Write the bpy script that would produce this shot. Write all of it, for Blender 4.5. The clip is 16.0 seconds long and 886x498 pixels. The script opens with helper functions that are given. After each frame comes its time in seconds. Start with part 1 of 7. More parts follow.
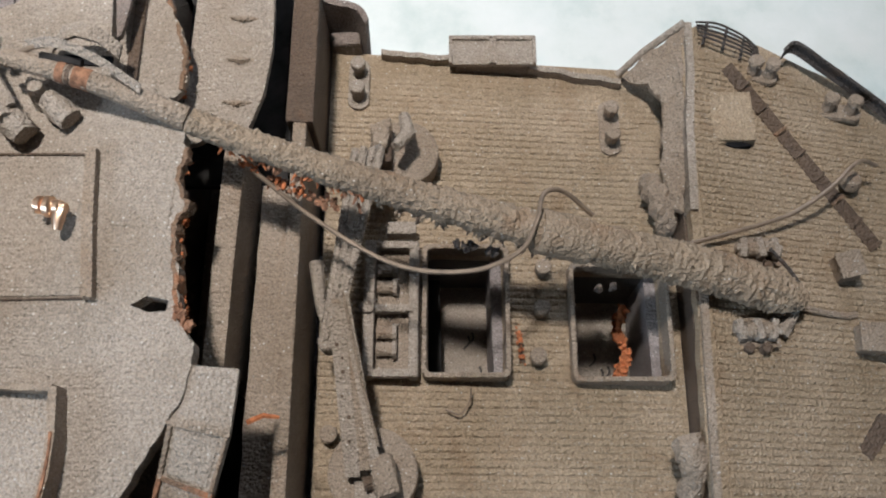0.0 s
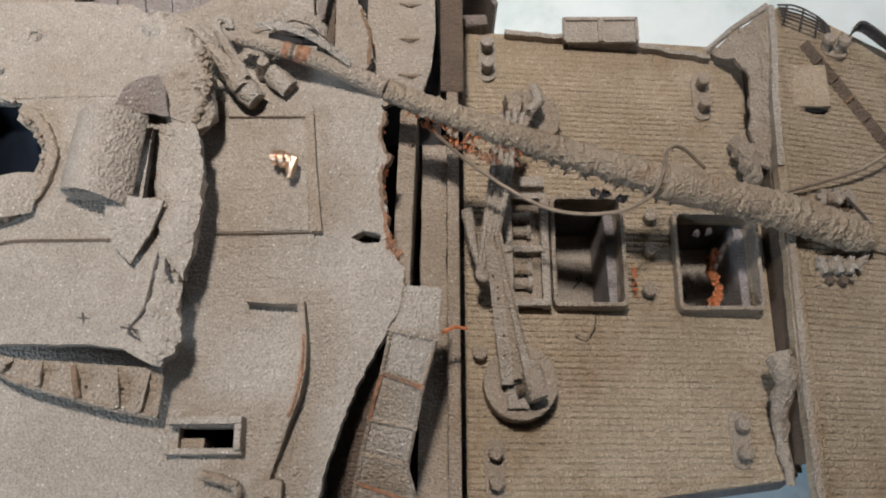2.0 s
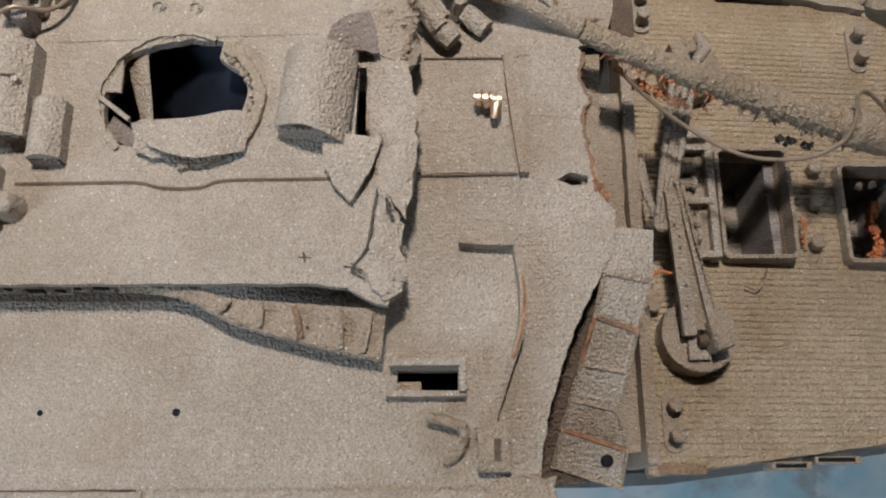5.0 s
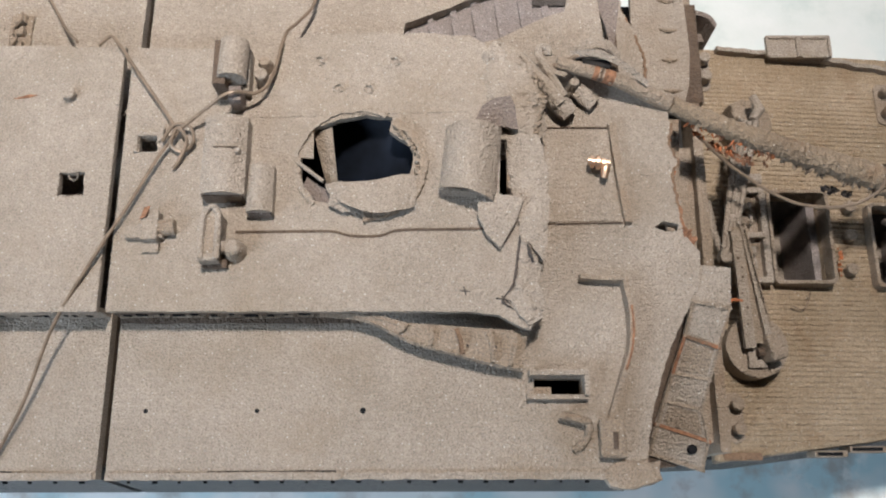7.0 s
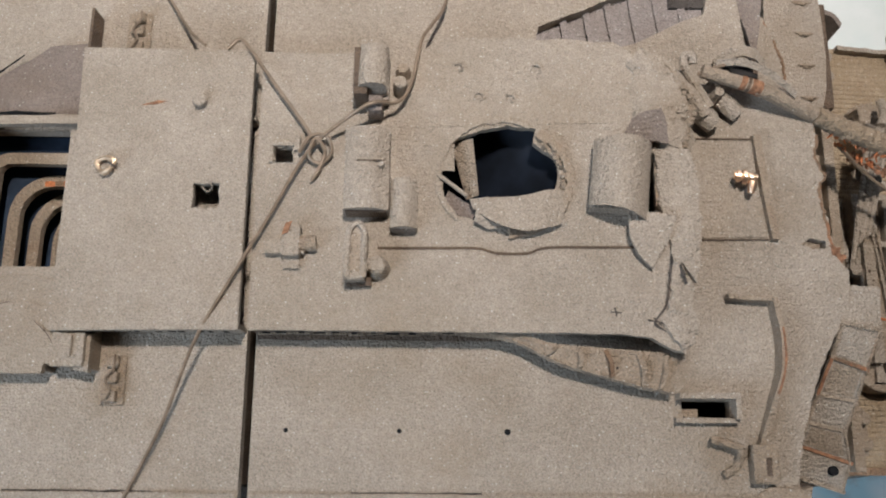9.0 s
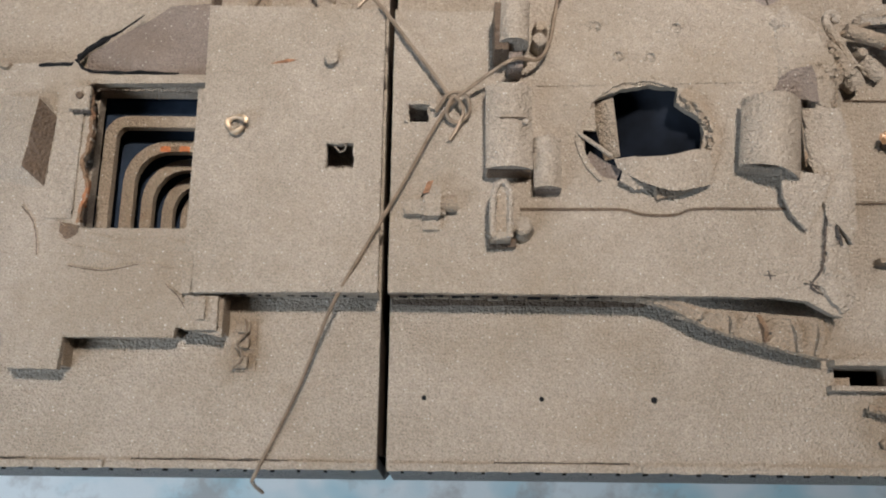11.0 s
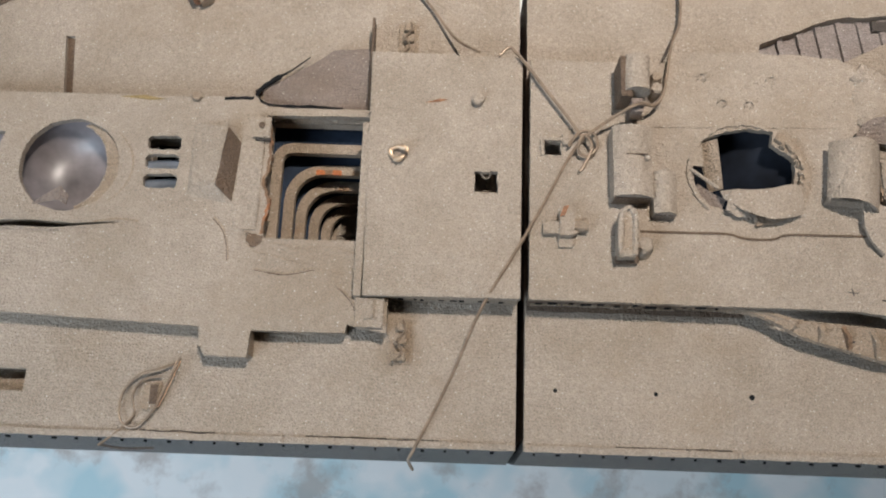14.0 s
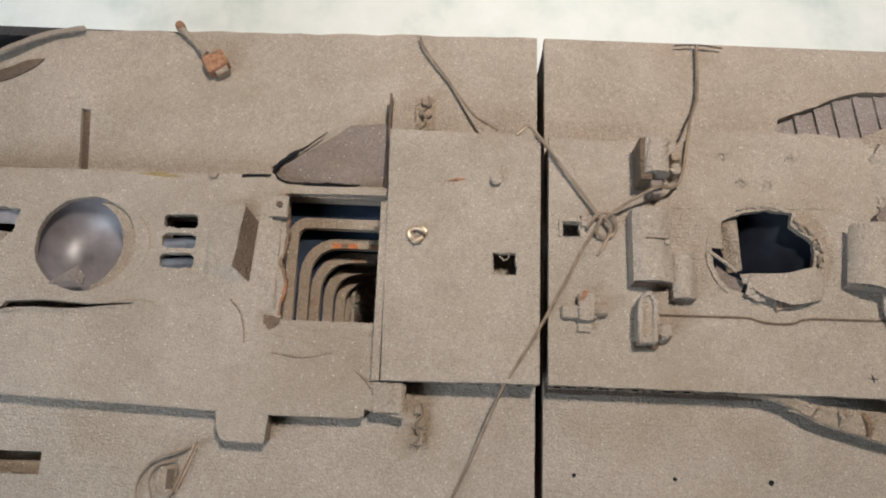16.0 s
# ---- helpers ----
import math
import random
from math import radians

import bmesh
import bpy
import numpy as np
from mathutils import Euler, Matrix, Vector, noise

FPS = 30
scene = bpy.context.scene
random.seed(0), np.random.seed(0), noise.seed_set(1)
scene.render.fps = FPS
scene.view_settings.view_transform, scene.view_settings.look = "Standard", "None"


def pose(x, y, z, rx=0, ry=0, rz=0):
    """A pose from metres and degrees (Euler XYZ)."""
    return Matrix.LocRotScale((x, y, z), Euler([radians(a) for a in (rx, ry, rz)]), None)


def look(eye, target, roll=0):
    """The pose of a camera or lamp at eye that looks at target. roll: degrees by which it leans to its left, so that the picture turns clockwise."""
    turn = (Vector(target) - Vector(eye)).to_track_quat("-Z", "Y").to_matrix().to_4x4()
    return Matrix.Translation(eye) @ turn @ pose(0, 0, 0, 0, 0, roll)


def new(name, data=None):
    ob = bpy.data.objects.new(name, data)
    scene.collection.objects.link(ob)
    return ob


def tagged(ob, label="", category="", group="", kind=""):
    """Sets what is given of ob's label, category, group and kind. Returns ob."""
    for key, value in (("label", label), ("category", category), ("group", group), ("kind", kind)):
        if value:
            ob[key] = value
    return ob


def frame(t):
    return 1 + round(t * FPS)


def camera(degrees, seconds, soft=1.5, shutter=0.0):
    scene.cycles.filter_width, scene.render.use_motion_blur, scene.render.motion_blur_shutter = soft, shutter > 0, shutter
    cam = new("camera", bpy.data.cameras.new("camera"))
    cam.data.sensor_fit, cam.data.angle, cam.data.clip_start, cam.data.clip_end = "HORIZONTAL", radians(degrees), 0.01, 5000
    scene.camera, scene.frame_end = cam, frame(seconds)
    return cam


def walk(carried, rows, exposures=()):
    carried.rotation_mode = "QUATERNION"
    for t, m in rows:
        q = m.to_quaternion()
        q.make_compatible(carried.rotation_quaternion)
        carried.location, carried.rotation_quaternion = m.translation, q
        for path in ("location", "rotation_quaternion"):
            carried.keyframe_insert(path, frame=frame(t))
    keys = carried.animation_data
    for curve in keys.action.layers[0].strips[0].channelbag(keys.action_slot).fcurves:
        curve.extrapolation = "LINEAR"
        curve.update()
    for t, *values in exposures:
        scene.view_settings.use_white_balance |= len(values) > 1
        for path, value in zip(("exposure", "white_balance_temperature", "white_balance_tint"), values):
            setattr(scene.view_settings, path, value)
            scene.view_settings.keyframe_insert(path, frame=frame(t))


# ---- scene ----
cam = camera(54.5, 16.0, soft=2.0)
METRES, EYE, TILT, LEAN, TURN = 0.36, 0.250, -71.0, 0.0, 0.0
ROWS = [
    (0.0, 0.0, 0.0, 0.0, -0.0, 0.0, -0.0),
    (0.5, -0.0356, -0.0019, -0.0077, -0.07, -0.23, 0.06),
    (1.0, -0.0645, -0.0221, -0.0087, -0.03, -1.17, -0.08),
    (1.5, -0.0812, -0.063, -0.0111, 0.04, -1.43, 0.0),
    (2.0, -0.0908, -0.096, -0.0201, -0.03, -1.42, 0.21),
    (2.5, -0.0864, -0.0845, -0.014, -0.08, -1.6, 0.13),
    (3.0, -0.0922, -0.0434, 0.0025, -0.03, -2.31, -0.05),
    (3.5, -0.1135, -0.0228, -0.0011, 0.03, -2.34, -0.03),
    (4.0, -0.1479, -0.0303, -0.0207, -0.0, -2.09, 0.32),
    (6.5, -0.2745, -0.1964, -0.0291, -0.11, -2.03, 0.22),
    (7.0, -0.293, -0.2102, -0.0122, -0.16, -2.72, 0.09),
    (7.5, -0.3032, -0.2187, -0.0008, -0.19, -3.57, -0.11),
    (8.0, -0.3398, -0.2006, 0.013, -0.18, -4.51, -0.25),
    (8.5, -0.3669, -0.1923, 0.0232, -0.13, -5.03, -0.36),
    (9.0, -0.3883, -0.1904, 0.0234, -0.06, -5.33, -0.53),
    (9.5, -0.411, -0.1728, 0.0272, 0.01, -5.48, -0.58),
    (12.0, -0.5099, -0.1808, -0.0301, 0.32, -4.19, -0.73),
    (12.5, -0.5223, -0.2126, -0.0217, 0.27, -4.07, -1.22),
    (13.0, -0.5322, -0.2405, -0.0292, 0.25, -3.63, -1.45),
    (13.5, -0.5568, -0.2559, -0.0211, 0.3, -3.27, -1.93),
    (14.0, -0.5721, -0.2682, -0.0125, 0.2, -3.03, -2.02),
    (14.5, -0.5874, -0.2748, -0.0096, 0.22, -2.95, -2.09),
    (15.0, -0.5844, -0.2906, 0.008, 0.1, -2.96, -2.13),
    (15.5, -0.5826, -0.2913, 0.0309, 0.03, -2.97, -2.18),
    (16.0, -0.5898, -0.2626, 0.0448, 0.03, -2.79, -2.23),
]
walk(cam, [(t, pose(0, 0, EYE, TILT, LEAN, TURN) @ pose(METRES * x, METRES * y, METRES * z, 90 + pitch, roll, yaw)) for t, x, y, z, yaw, pitch, roll in ROWS],
     exposures=[(0.0, 0.22, 6000, 10), (1.5, 0.15, 6050, 10), (4.0, 0.03, 6200, 10), (7.0, 0.18, 6300, 12),
                (9.5, -0.08, 6350, 11), (12.0, -0.02, 6680, 11), (14.5, -0.03, 6660, 12), (16.0, -0.16, 6640, 12)])

# ---- world and lamps ----
world = bpy.data.worlds.new("room_world")
scene.world = world
world.use_nodes = True
world.node_tree.nodes["Background"].inputs[0].default_value = (0.62, 0.74, 0.95, 1)
world.node_tree.nodes["Background"].inputs[1].default_value = 0.10


def area_lamp(name, eye, target, size, watts, colour, beam=180.0):
    data = bpy.data.lights.new(name, "AREA")
    data.shape, data.size, data.energy, data.color = "DISK", size, watts, colour
    data.spread = radians(beam)
    ob = new(name, data)
    ob.matrix_world = look(eye, target)
    return ob


area_lamp("work_lamp_light", (-0.091, 0.182, 0.804), (-0.17, 0.228, 0.1), 0.06, 1.70, (1.0, 0.930, 0.850), 85.0)
area_lamp("window_light", (-0.53, -0.30, 0.42), (-0.24, 0.0, 0.08), 0.30, 2.75, (0.70, 0.85, 1.0))
area_lamp("far_window_light", (0.10, 0.53, 0.40), (-0.1, 0.05, 0.08), 0.3, 0.75, (0.80, 0.88, 1.0))

# ---- materials ----


def ramp(nt, source, stops):
    r = nt.nodes.new("ShaderNodeValToRGB")
    while len(r.color_ramp.elements) < len(stops):
        r.color_ramp.elements.new(0.5)
    for e, (p, c) in zip(r.color_ramp.elements, stops):
        e.position, e.color = p, (*c, 1)
    nt.links.new(source, r.inputs[0])
    return r.outputs[0]


def noise_node(nt, scale, detail=4, rough=0.55, coords=None):
    n = nt.nodes.new("ShaderNodeTexNoise")
    n.inputs["Scale"].default_value, n.inputs["Detail"].default_value, n.inputs["Roughness"].default_value = scale, detail, rough
    nt.links.new(coords, n.inputs["Vector"])
    return n.outputs[0]


def mixed(nt, fac, a, b, mode="MIX"):
    m = nt.nodes.new("ShaderNodeMix")
    m.data_type, m.blend_type = "RGBA", mode
    for sock, v in ((m.inputs[0], fac), (m.inputs[6], a), (m.inputs[7], b)):
        if isinstance(v, (int, float)):
            sock.default_value = v
        elif isinstance(v, tuple):
            sock.default_value = (*v, 1)
        else:
            nt.links.new(v, sock)
    return m.outputs[2]


def sandy(name, light, dark, rust=0.35, grain=1.0, rust_colour=(0.25, 0.12, 0.045), rough=0.5, sparkle=True, bump=0.9, stains=()):
    """Sprayed granular paint: fine grain, blotches, rusty stains, bright crystals with glints painted in. World-size
    noise.
    """
    mat = bpy.data.materials.new(name)
    mat.use_nodes = True
    nt = mat.node_tree
    bsdf = nt.nodes["Principled BSDF"]
    geo = nt.nodes.new("ShaderNodeNewGeometry").outputs["Position"]
    blot = noise_node(nt, 45, 5, 0.6, geo)
    fine = noise_node(nt, 2600, 3, 0.75, geo)
    mid = noise_node(nt, 620, 4, 0.65, geo)
    base = mixed(nt, ramp(nt, blot, [(0.32, (0, 0, 0)), (0.68, (1, 1, 1))]), dark, light)
    speck = ramp(nt, fine, [(0.30, (0.42, 0.41, 0.40)), (0.5, (1, 1, 1)), (0.70, (1.5, 1.48, 1.45))])
    base = mixed(nt, 0.75 * grain, base, speck, "MULTIPLY")
    patch = ramp(nt, mid, [(0.35, (0.84, 0.83, 0.82)), (0.65, (1.1, 1.1, 1.1))])
    base = mixed(nt, 0.6, base, patch, "MULTIPLY")
    wear = ramp(nt, noise_node(nt, 24, 6, 0.68, geo), [(0.50, (0, 0, 0)), (0.74, (0.55, 0.55, 0.55))])
    base = mixed(nt, wear, base, tuple(c * k for c, k in zip(dark, (0.86, 0.78, 0.66))))
    if rust > 0:
        rn = noise_node(nt, 75, 6, 0.65, geo)
        rm = ramp(nt, rn, [(0.60 - 0.1 * rust, (0, 0, 0)), (0.80 - 0.1 * rust, (rust, rust, rust))])
        base = mixed(nt, rm, base, rust_colour)
    for sx, sy, sr, amount in stains:
        sep = nt.nodes.new("ShaderNodeVectorMath")
        sep.operation = "SUBTRACT"
        sep.inputs[1].default_value = (sx * 0.001, sy * 0.001, 0.115)
        nt.links.new(geo, sep.inputs[0])
        size = nt.nodes.new("ShaderNodeVectorMath")
        size.operation = "LENGTH"
        nt.links.new(sep.outputs[0], size.inputs[0])
        ragged = nt.nodes.new("ShaderNodeMath")
        ragged.operation = "MULTIPLY_ADD"
        nt.links.new(noise_node(nt, 160, 5, 0.7, geo), ragged.inputs[0])
        ragged.inputs[1].default_value = sr * 0.0014
        nt.links.new(size.outputs["Value"], ragged.inputs[2])
        spot = nt.nodes.new("ShaderNodeMapRange")
        spot.inputs[1].default_value, spot.inputs[2].default_value = sr * 0.0018, sr * 0.0007
        spot.inputs[3].default_value, spot.inputs[4].default_value = 0.0, amount
        nt.links.new(ragged.outputs[0], spot.inputs[0])
        base = mixed(nt, spot.outputs[0], base, (0.235, 0.165, 0.10))
    # white crystals, coloured brighter to paint their glints as well
    if sparkle:
        vo = nt.nodes.new("ShaderNodeTexVoronoi")
        vo.inputs["Scale"].default_value = 1250
        nt.links.new(geo, vo.inputs["Vector"])
        near = ramp(nt, vo.outputs["Distance"], [(0.14, (1, 1, 1)), (0.30, (0, 0, 0))])
        pick = ramp(nt, vo.outputs["Color"], [(0.66, (0, 0, 0)), (0.98, (1, 1, 1))])
        both = mixed(nt, 1.0, near, pick, "MULTIPLY")
        base = mixed(nt, both, base, (0.78, 0.74, 0.67))
    nt.links.new(base, bsdf.inputs["Base Color"])
    bsdf.inputs["Roughness"].default_value = rough
    bsdf.inputs["Specular IOR Level"].default_value = 0.4
    stretch = nt.nodes.new("ShaderNodeMapping")
    stretch.inputs["Scale"].default_value = (0.12, 1.0, 1.0)
    nt.links.new(geo, stretch.inputs["Vector"])
    layer = noise_node(nt, 1500, 2, 0.5, stretch.outputs[0])
    h = mixed(nt, 0.3, mixed(nt, 0.62, fine, mid), layer)
    cell = nt.nodes.new("ShaderNodeTexVoronoi")
    cell.inputs["Scale"].default_value = 1500
    nt.links.new(geo, cell.inputs["Vector"])
    h = mixed(nt, 0.2, h, ramp(nt, cell.outputs["Distance"], [(0.05, (1, 1, 1)), (0.75, (0, 0, 0))]))
    b = nt.nodes.new("ShaderNodeBump")
    b.inputs["Strength"].default_value, b.inputs["Distance"].default_value = bump, 0.0020
    nt.links.new(h, b.inputs["Height"])
    nt.links.new(b.outputs[0], bsdf.inputs["Normal"])
    return mat


def plain(name, colour, rough=0.6, metal=0.0, vary=0.25, scale=600, bump=0.3, spec=0.4):
    mat = bpy.data.materials.new(name)
    mat.use_nodes = True
    nt = mat.node_tree
    bsdf = nt.nodes["Principled BSDF"]
    geo = nt.nodes.new("ShaderNodeNewGeometry").outputs["Position"]
    n = noise_node(nt, scale, 4, 0.6, geo)
    lo, hi = tuple(c * (1 - vary) for c in colour), tuple(min(1, c * (1 + vary)) for c in colour)
    nt.links.new(ramp(nt, n, [(0.3, lo), (0.7, hi)]), bsdf.inputs["Base Color"])
    bsdf.inputs["Roughness"].default_value, bsdf.inputs["Metallic"].default_value = rough, metal
    bsdf.inputs["Specular IOR Level"].default_value = spec
    b = nt.nodes.new("ShaderNodeBump")
    b.inputs["Strength"].default_value, b.inputs["Distance"].default_value = bump, 0.0002
    nt.links.new(n, b.inputs["Height"])
    nt.links.new(b.outputs[0], bsdf.inputs["Normal"])
    return mat


SAND = sandy("sand_paint", (0.415, 0.350, 0.288), (0.338, 0.280, 0.222), rust=0.10,
             stains=((-153, 27, 9, 0.55), (-170, 33, 8, 0.5), (-240, 21, 15, 0.5), (-257, 27, 8, 0.6), (-217, 2, 8, 0.5), (-221, 10, 6, 0.6),
                     (-73, -13, 9, 0.6), (-78, 40, 9, 0.35), (-54, 46, 10, 0.4), (-62, -4, 9, 0.45), (-92, 16, 8, 0.4), (-149, 75, 8, 0.4), (-86, 3, 9, 0.45)))
SAND_WARM = sandy("sand_paint_rusty", (0.38, 0.305, 0.235), (0.28, 0.215, 0.155), rust=0.45)
DECK_TAN = sandy("plank_paint", (0.46, 0.356, 0.248), (0.335, 0.252, 0.162), rust=0.5, rust_colour=(0.24, 0.13, 0.055))
MAST_MAT = sandy("crusted_mast_paint", (0.36, 0.278, 0.195), (0.25, 0.185, 0.125), rust=0.6, bump=0.8)
# brown for real parts, also used where faces and gaps are painted as shade
UMBER = sandy("umber_brown_and_shade", (0.16, 0.11, 0.075), (0.10, 0.07, 0.05), rust=0.3, sparkle=False)
MAUVE = sandy("mauve_grey_plate", (0.275, 0.222, 0.19), (0.195, 0.155, 0.132), rust=0.15)
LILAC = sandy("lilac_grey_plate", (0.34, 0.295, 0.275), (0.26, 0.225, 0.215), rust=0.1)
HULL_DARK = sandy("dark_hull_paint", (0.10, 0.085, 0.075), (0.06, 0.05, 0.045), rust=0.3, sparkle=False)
# near-black stands in for the shade in holds, shafts and gaps
INNER = plain("inner_shade_black", (0.032, 0.029, 0.027), 0.95, vary=0.5, scale=150, spec=0.08)
SLATE = sandy("slate_hull_paint", (0.062, 0.060, 0.060), (0.040, 0.038, 0.038), rust=0.1, sparkle=False)
RUST = plain("orange_rust", (0.43, 0.145, 0.055), 0.85, 0, 0.45, 900, 0.8)
DULL_RUST = plain("brown_rust", (0.25, 0.125, 0.07), 0.9, 0, 0.5, 900, 0.8)
COPPER = plain("polished_copper", (0.95, 0.64, 0.44), 0.38, 1.0, 0.12, 500, 0.2)
WIRE = plain("tarnished_wire", (0.235, 0.175, 0.125), 0.42, 0.3, 0.3, 300, 0.3)
# blue-black that stands in for the shade in the stair well
NAVY = plain("blue_black_well_shade", (0.017, 0.026, 0.043), 0.8, vary=0.5, scale=120, spec=0.2)
DEEP_BLUE = plain("deep_blue_shade_sheet", (0.007, 0.010, 0.017), 0.7, vary=0.5, scale=120, spec=0.2)
BRASS = plain("dull_brass", (0.62, 0.47, 0.33), 0.48, 0.8, 0.25, 700, 0.3)
PIPE_BLUE = plain("blue_grey_pipe", (0.11, 0.13, 0.16), 0.3, 0.0, 0.5, 90, 0.05, 0.7)
BLACK = plain("black_plastic", (0.014, 0.014, 0.015), 0.95, spec=0.05)
GLASSY = plain("violet_glossy_film", (0.19, 0.17, 0.175), 0.42, 0.0, 0.6, 55, 0.05, 0.9)
RUSTY_EDGE = sandy("torn_rusty_edge", (0.30, 0.19, 0.115), (0.17, 0.105, 0.065), rust=0.8, rust_colour=(0.55, 0.17, 0.05), sparkle=False, bump=0.9)
GRAIN = plain("loose_sand_grains", (0.43, 0.375, 0.31), 0.6, 0, 0.5, 700, 0.3)
WALLPAINT = plain("room_wall_paint", (0.62, 0.60, 0.57), 0.9, 0, 0.05, 8, 0.1)
WOODFLOOR = plain("room_floor_board", (0.25, 0.17, 0.10), 0.6, 0, 0.25, 14, 0.2)


def cloth_material():
    mat = bpy.data.materials.new("marbled_table_cover")
    mat.use_nodes = True
    nt = mat.node_tree
    bsdf = nt.nodes["Principled BSDF"]
    geo = nt.nodes.new("ShaderNodeNewGeometry").outputs["Position"]
    big = noise_node(nt, 13, 6, 0.6, geo)
    second = noise_node(nt, 26, 3, 0.5, nt.nodes.new("ShaderNodeTexCoord").outputs["Object"])
    fine = noise_node(nt, 900, 2, 0.5, geo)
    base = ramp(nt, big, [(0.30, (0.82, 0.87, 0.86)), (0.5, (0.92, 0.92, 0.90)), (0.75, (0.88, 0.90, 0.88))])
    base = mixed(nt, ramp(nt, second, [(0.46, (0, 0, 0)), (0.60, (0.75, 0.75, 0.75))]), base, (0.44, 0.70, 0.76))
    third = noise_node(nt, 34, 6, 0.62, geo)
    base = mixed(nt, ramp(nt, third, [(0.52, (0, 0, 0)), (0.64, (0.6, 0.6, 0.6))]), base, (0.40, 0.31, 0.26))
    fourth = noise_node(nt, 60, 5, 0.6, geo)
    base = mixed(nt, ramp(nt, fourth, [(0.55, (0, 0, 0)), (0.66, (0.8, 0.8, 0.8))]), base, (0.93, 0.94, 0.92))
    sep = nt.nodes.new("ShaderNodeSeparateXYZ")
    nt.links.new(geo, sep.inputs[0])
    # far side is plainer, and dimmed in colour to offset the stronger light
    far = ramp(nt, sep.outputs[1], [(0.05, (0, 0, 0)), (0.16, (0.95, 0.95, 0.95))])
    far_dimmed = ramp(nt, third, [(0.32, (0.52, 0.59, 0.56)), (0.48, (0.66, 0.70, 0.67)), (0.66, (0.74, 0.77, 0.75))])
    base = mixed(nt, far, base, far_dimmed)
    nt.links.new(base, bsdf.inputs["Base Color"])
    bsdf.inputs["Roughness"].default_value = 0.55
    b = nt.nodes.new("ShaderNodeBump")
    b.inputs["Strength"].default_value, b.inputs["Distance"].default_value = 0.15, 0.0003
    nt.links.new(fine, b.inputs["Height"])
    nt.links.new(b.outputs[0], bsdf.inputs["Normal"])
    return mat


CLOTH = cloth_material()

# ---- mesh helpers: all lengths below are millimetres ----
MM = 0.001


def thing(name, label, category="", group="", kind="", at=(0, 0, 0)):
    ob = new(name)
    ob.empty_display_size = 0.005
    ob.location = Vector(at) * MM
    return tagged(ob, label, category, group, kind)


def finish(bm, at=(0, 0, 0)):
    bmesh.ops.recalc_face_normals(bm, faces=bm.faces)
    bmesh.ops.translate(bm, vec=-Vector(at), verts=bm.verts)
    bmesh.ops.scale(bm, vec=(MM, MM, MM), verts=bm.verts)


def mesh_of(name, bm, mat, at=(0, 0, 0), smooth=False):
    finish(bm, at)
    me = bpy.data.meshes.new(name)
    bm.to_mesh(me)
    bm.free()
    me.materials.append(mat)
    if smooth:
        for p in me.polygons:
            p.use_smooth = True
        me.set_sharp_from_angle(angle=radians(40))
    return me


def part(name, bm, mat, parent=None, label="", smooth=False):
    """One mesh object under a thing or a part; the mesh is built in the place's own millimetres."""
    at = Vector((0, 0, 0))
    p = parent
    while p is not None:
        at += p.location / MM
        p = p.parent
    ob = new(name, mesh_of(name, bm, mat, at, smooth))
    ob.parent = parent
    return tagged(ob, label)


def single(name, bm, mat, label, category="", group="", kind="", smooth=False):
    """A thing that is one mesh, with its origin at its base."""
    lo = Vector([min(v.co[i] for v in bm.verts) for i in range(3)])
    hi = Vector([max(v.co[i] for v in bm.verts) for i in range(3)])
    at = Vector(((lo.x + hi.x) / 2, (lo.y + hi.y) / 2, lo.z))
    ob = new(name, mesh_of(name, bm, mat, at, smooth))
    ob.location = at * MM
    return tagged(ob, label, category, group, kind)


def box(x0, x1, y0, y1, z0, z1, bevel=0.0, bm=None, turn=0.0):
    own = bmesh.new()
    bmesh.ops.create_cube(own, size=1)
    bmesh.ops.scale(own, vec=(x1 - x0, y1 - y0, z1 - z0), verts=own.verts)
    if bevel:
        bmesh.ops.bevel(own, geom=own.edges[:], offset=bevel, segments=2, affect="EDGES", profile=0.6)
    if turn:
        bmesh.ops.rotate(own, matrix=Matrix.Rotation(radians(turn), 3, "Z"), verts=own.verts)
    bmesh.ops.translate(own, vec=((x0 + x1) / 2, (y0 + y1) / 2, (z0 + z1) / 2), verts=own.verts)
    return join(bm, own)


def join(bm, other):
    if bm is None:
        return other
    me = bpy.data.meshes.new("tmp")
    other.to_mesh(me)
    other.free()
    bm.from_mesh(me)
    bpy.data.meshes.remove(me)
    return bm


def cyl(x, y, z0, z1, r0, r1=None, n=20, bevel=0.0, bm=None):
    own = bmesh.new()
    bmesh.ops.create_cone(own, cap_ends=True, segments=n, radius1=r0, radius2=r0 if r1 is None else r1, depth=z1 - z0)
    if bevel:
        top = [e for e in own.edges if all(v.co.z > 0 for v in e.verts)]
        bmesh.ops.bevel(own, geom=top, offset=bevel, segments=2, affect="EDGES", profile=0.5)
    bmesh.ops.translate(own, vec=(x, y, (z0 + z1) / 2), verts=own.verts)
    return join(bm, own)


def curve_points(pts, steps=6):
    """A smooth line through a few points (Catmull-Rom)."""
    p = [Vector(q) for q in pts]
    p = [p[0] * 2 - p[1]] + p + [p[-1] * 2 - p[-2]]
    out = []
    for i in range(1, len(p) - 2):
        for k in range(steps):
            t = k / steps
            a, b, c, d = p[i - 1], p[i], p[i + 1], p[i + 2]
            out.append(0.5 * (2 * b + (c - a) * t + (2 * a - 5 * b + 4 * c - d) * t * t + (3 * b - a - 3 * c + d) * t ** 3))
    out.append(p[-2])
    return out


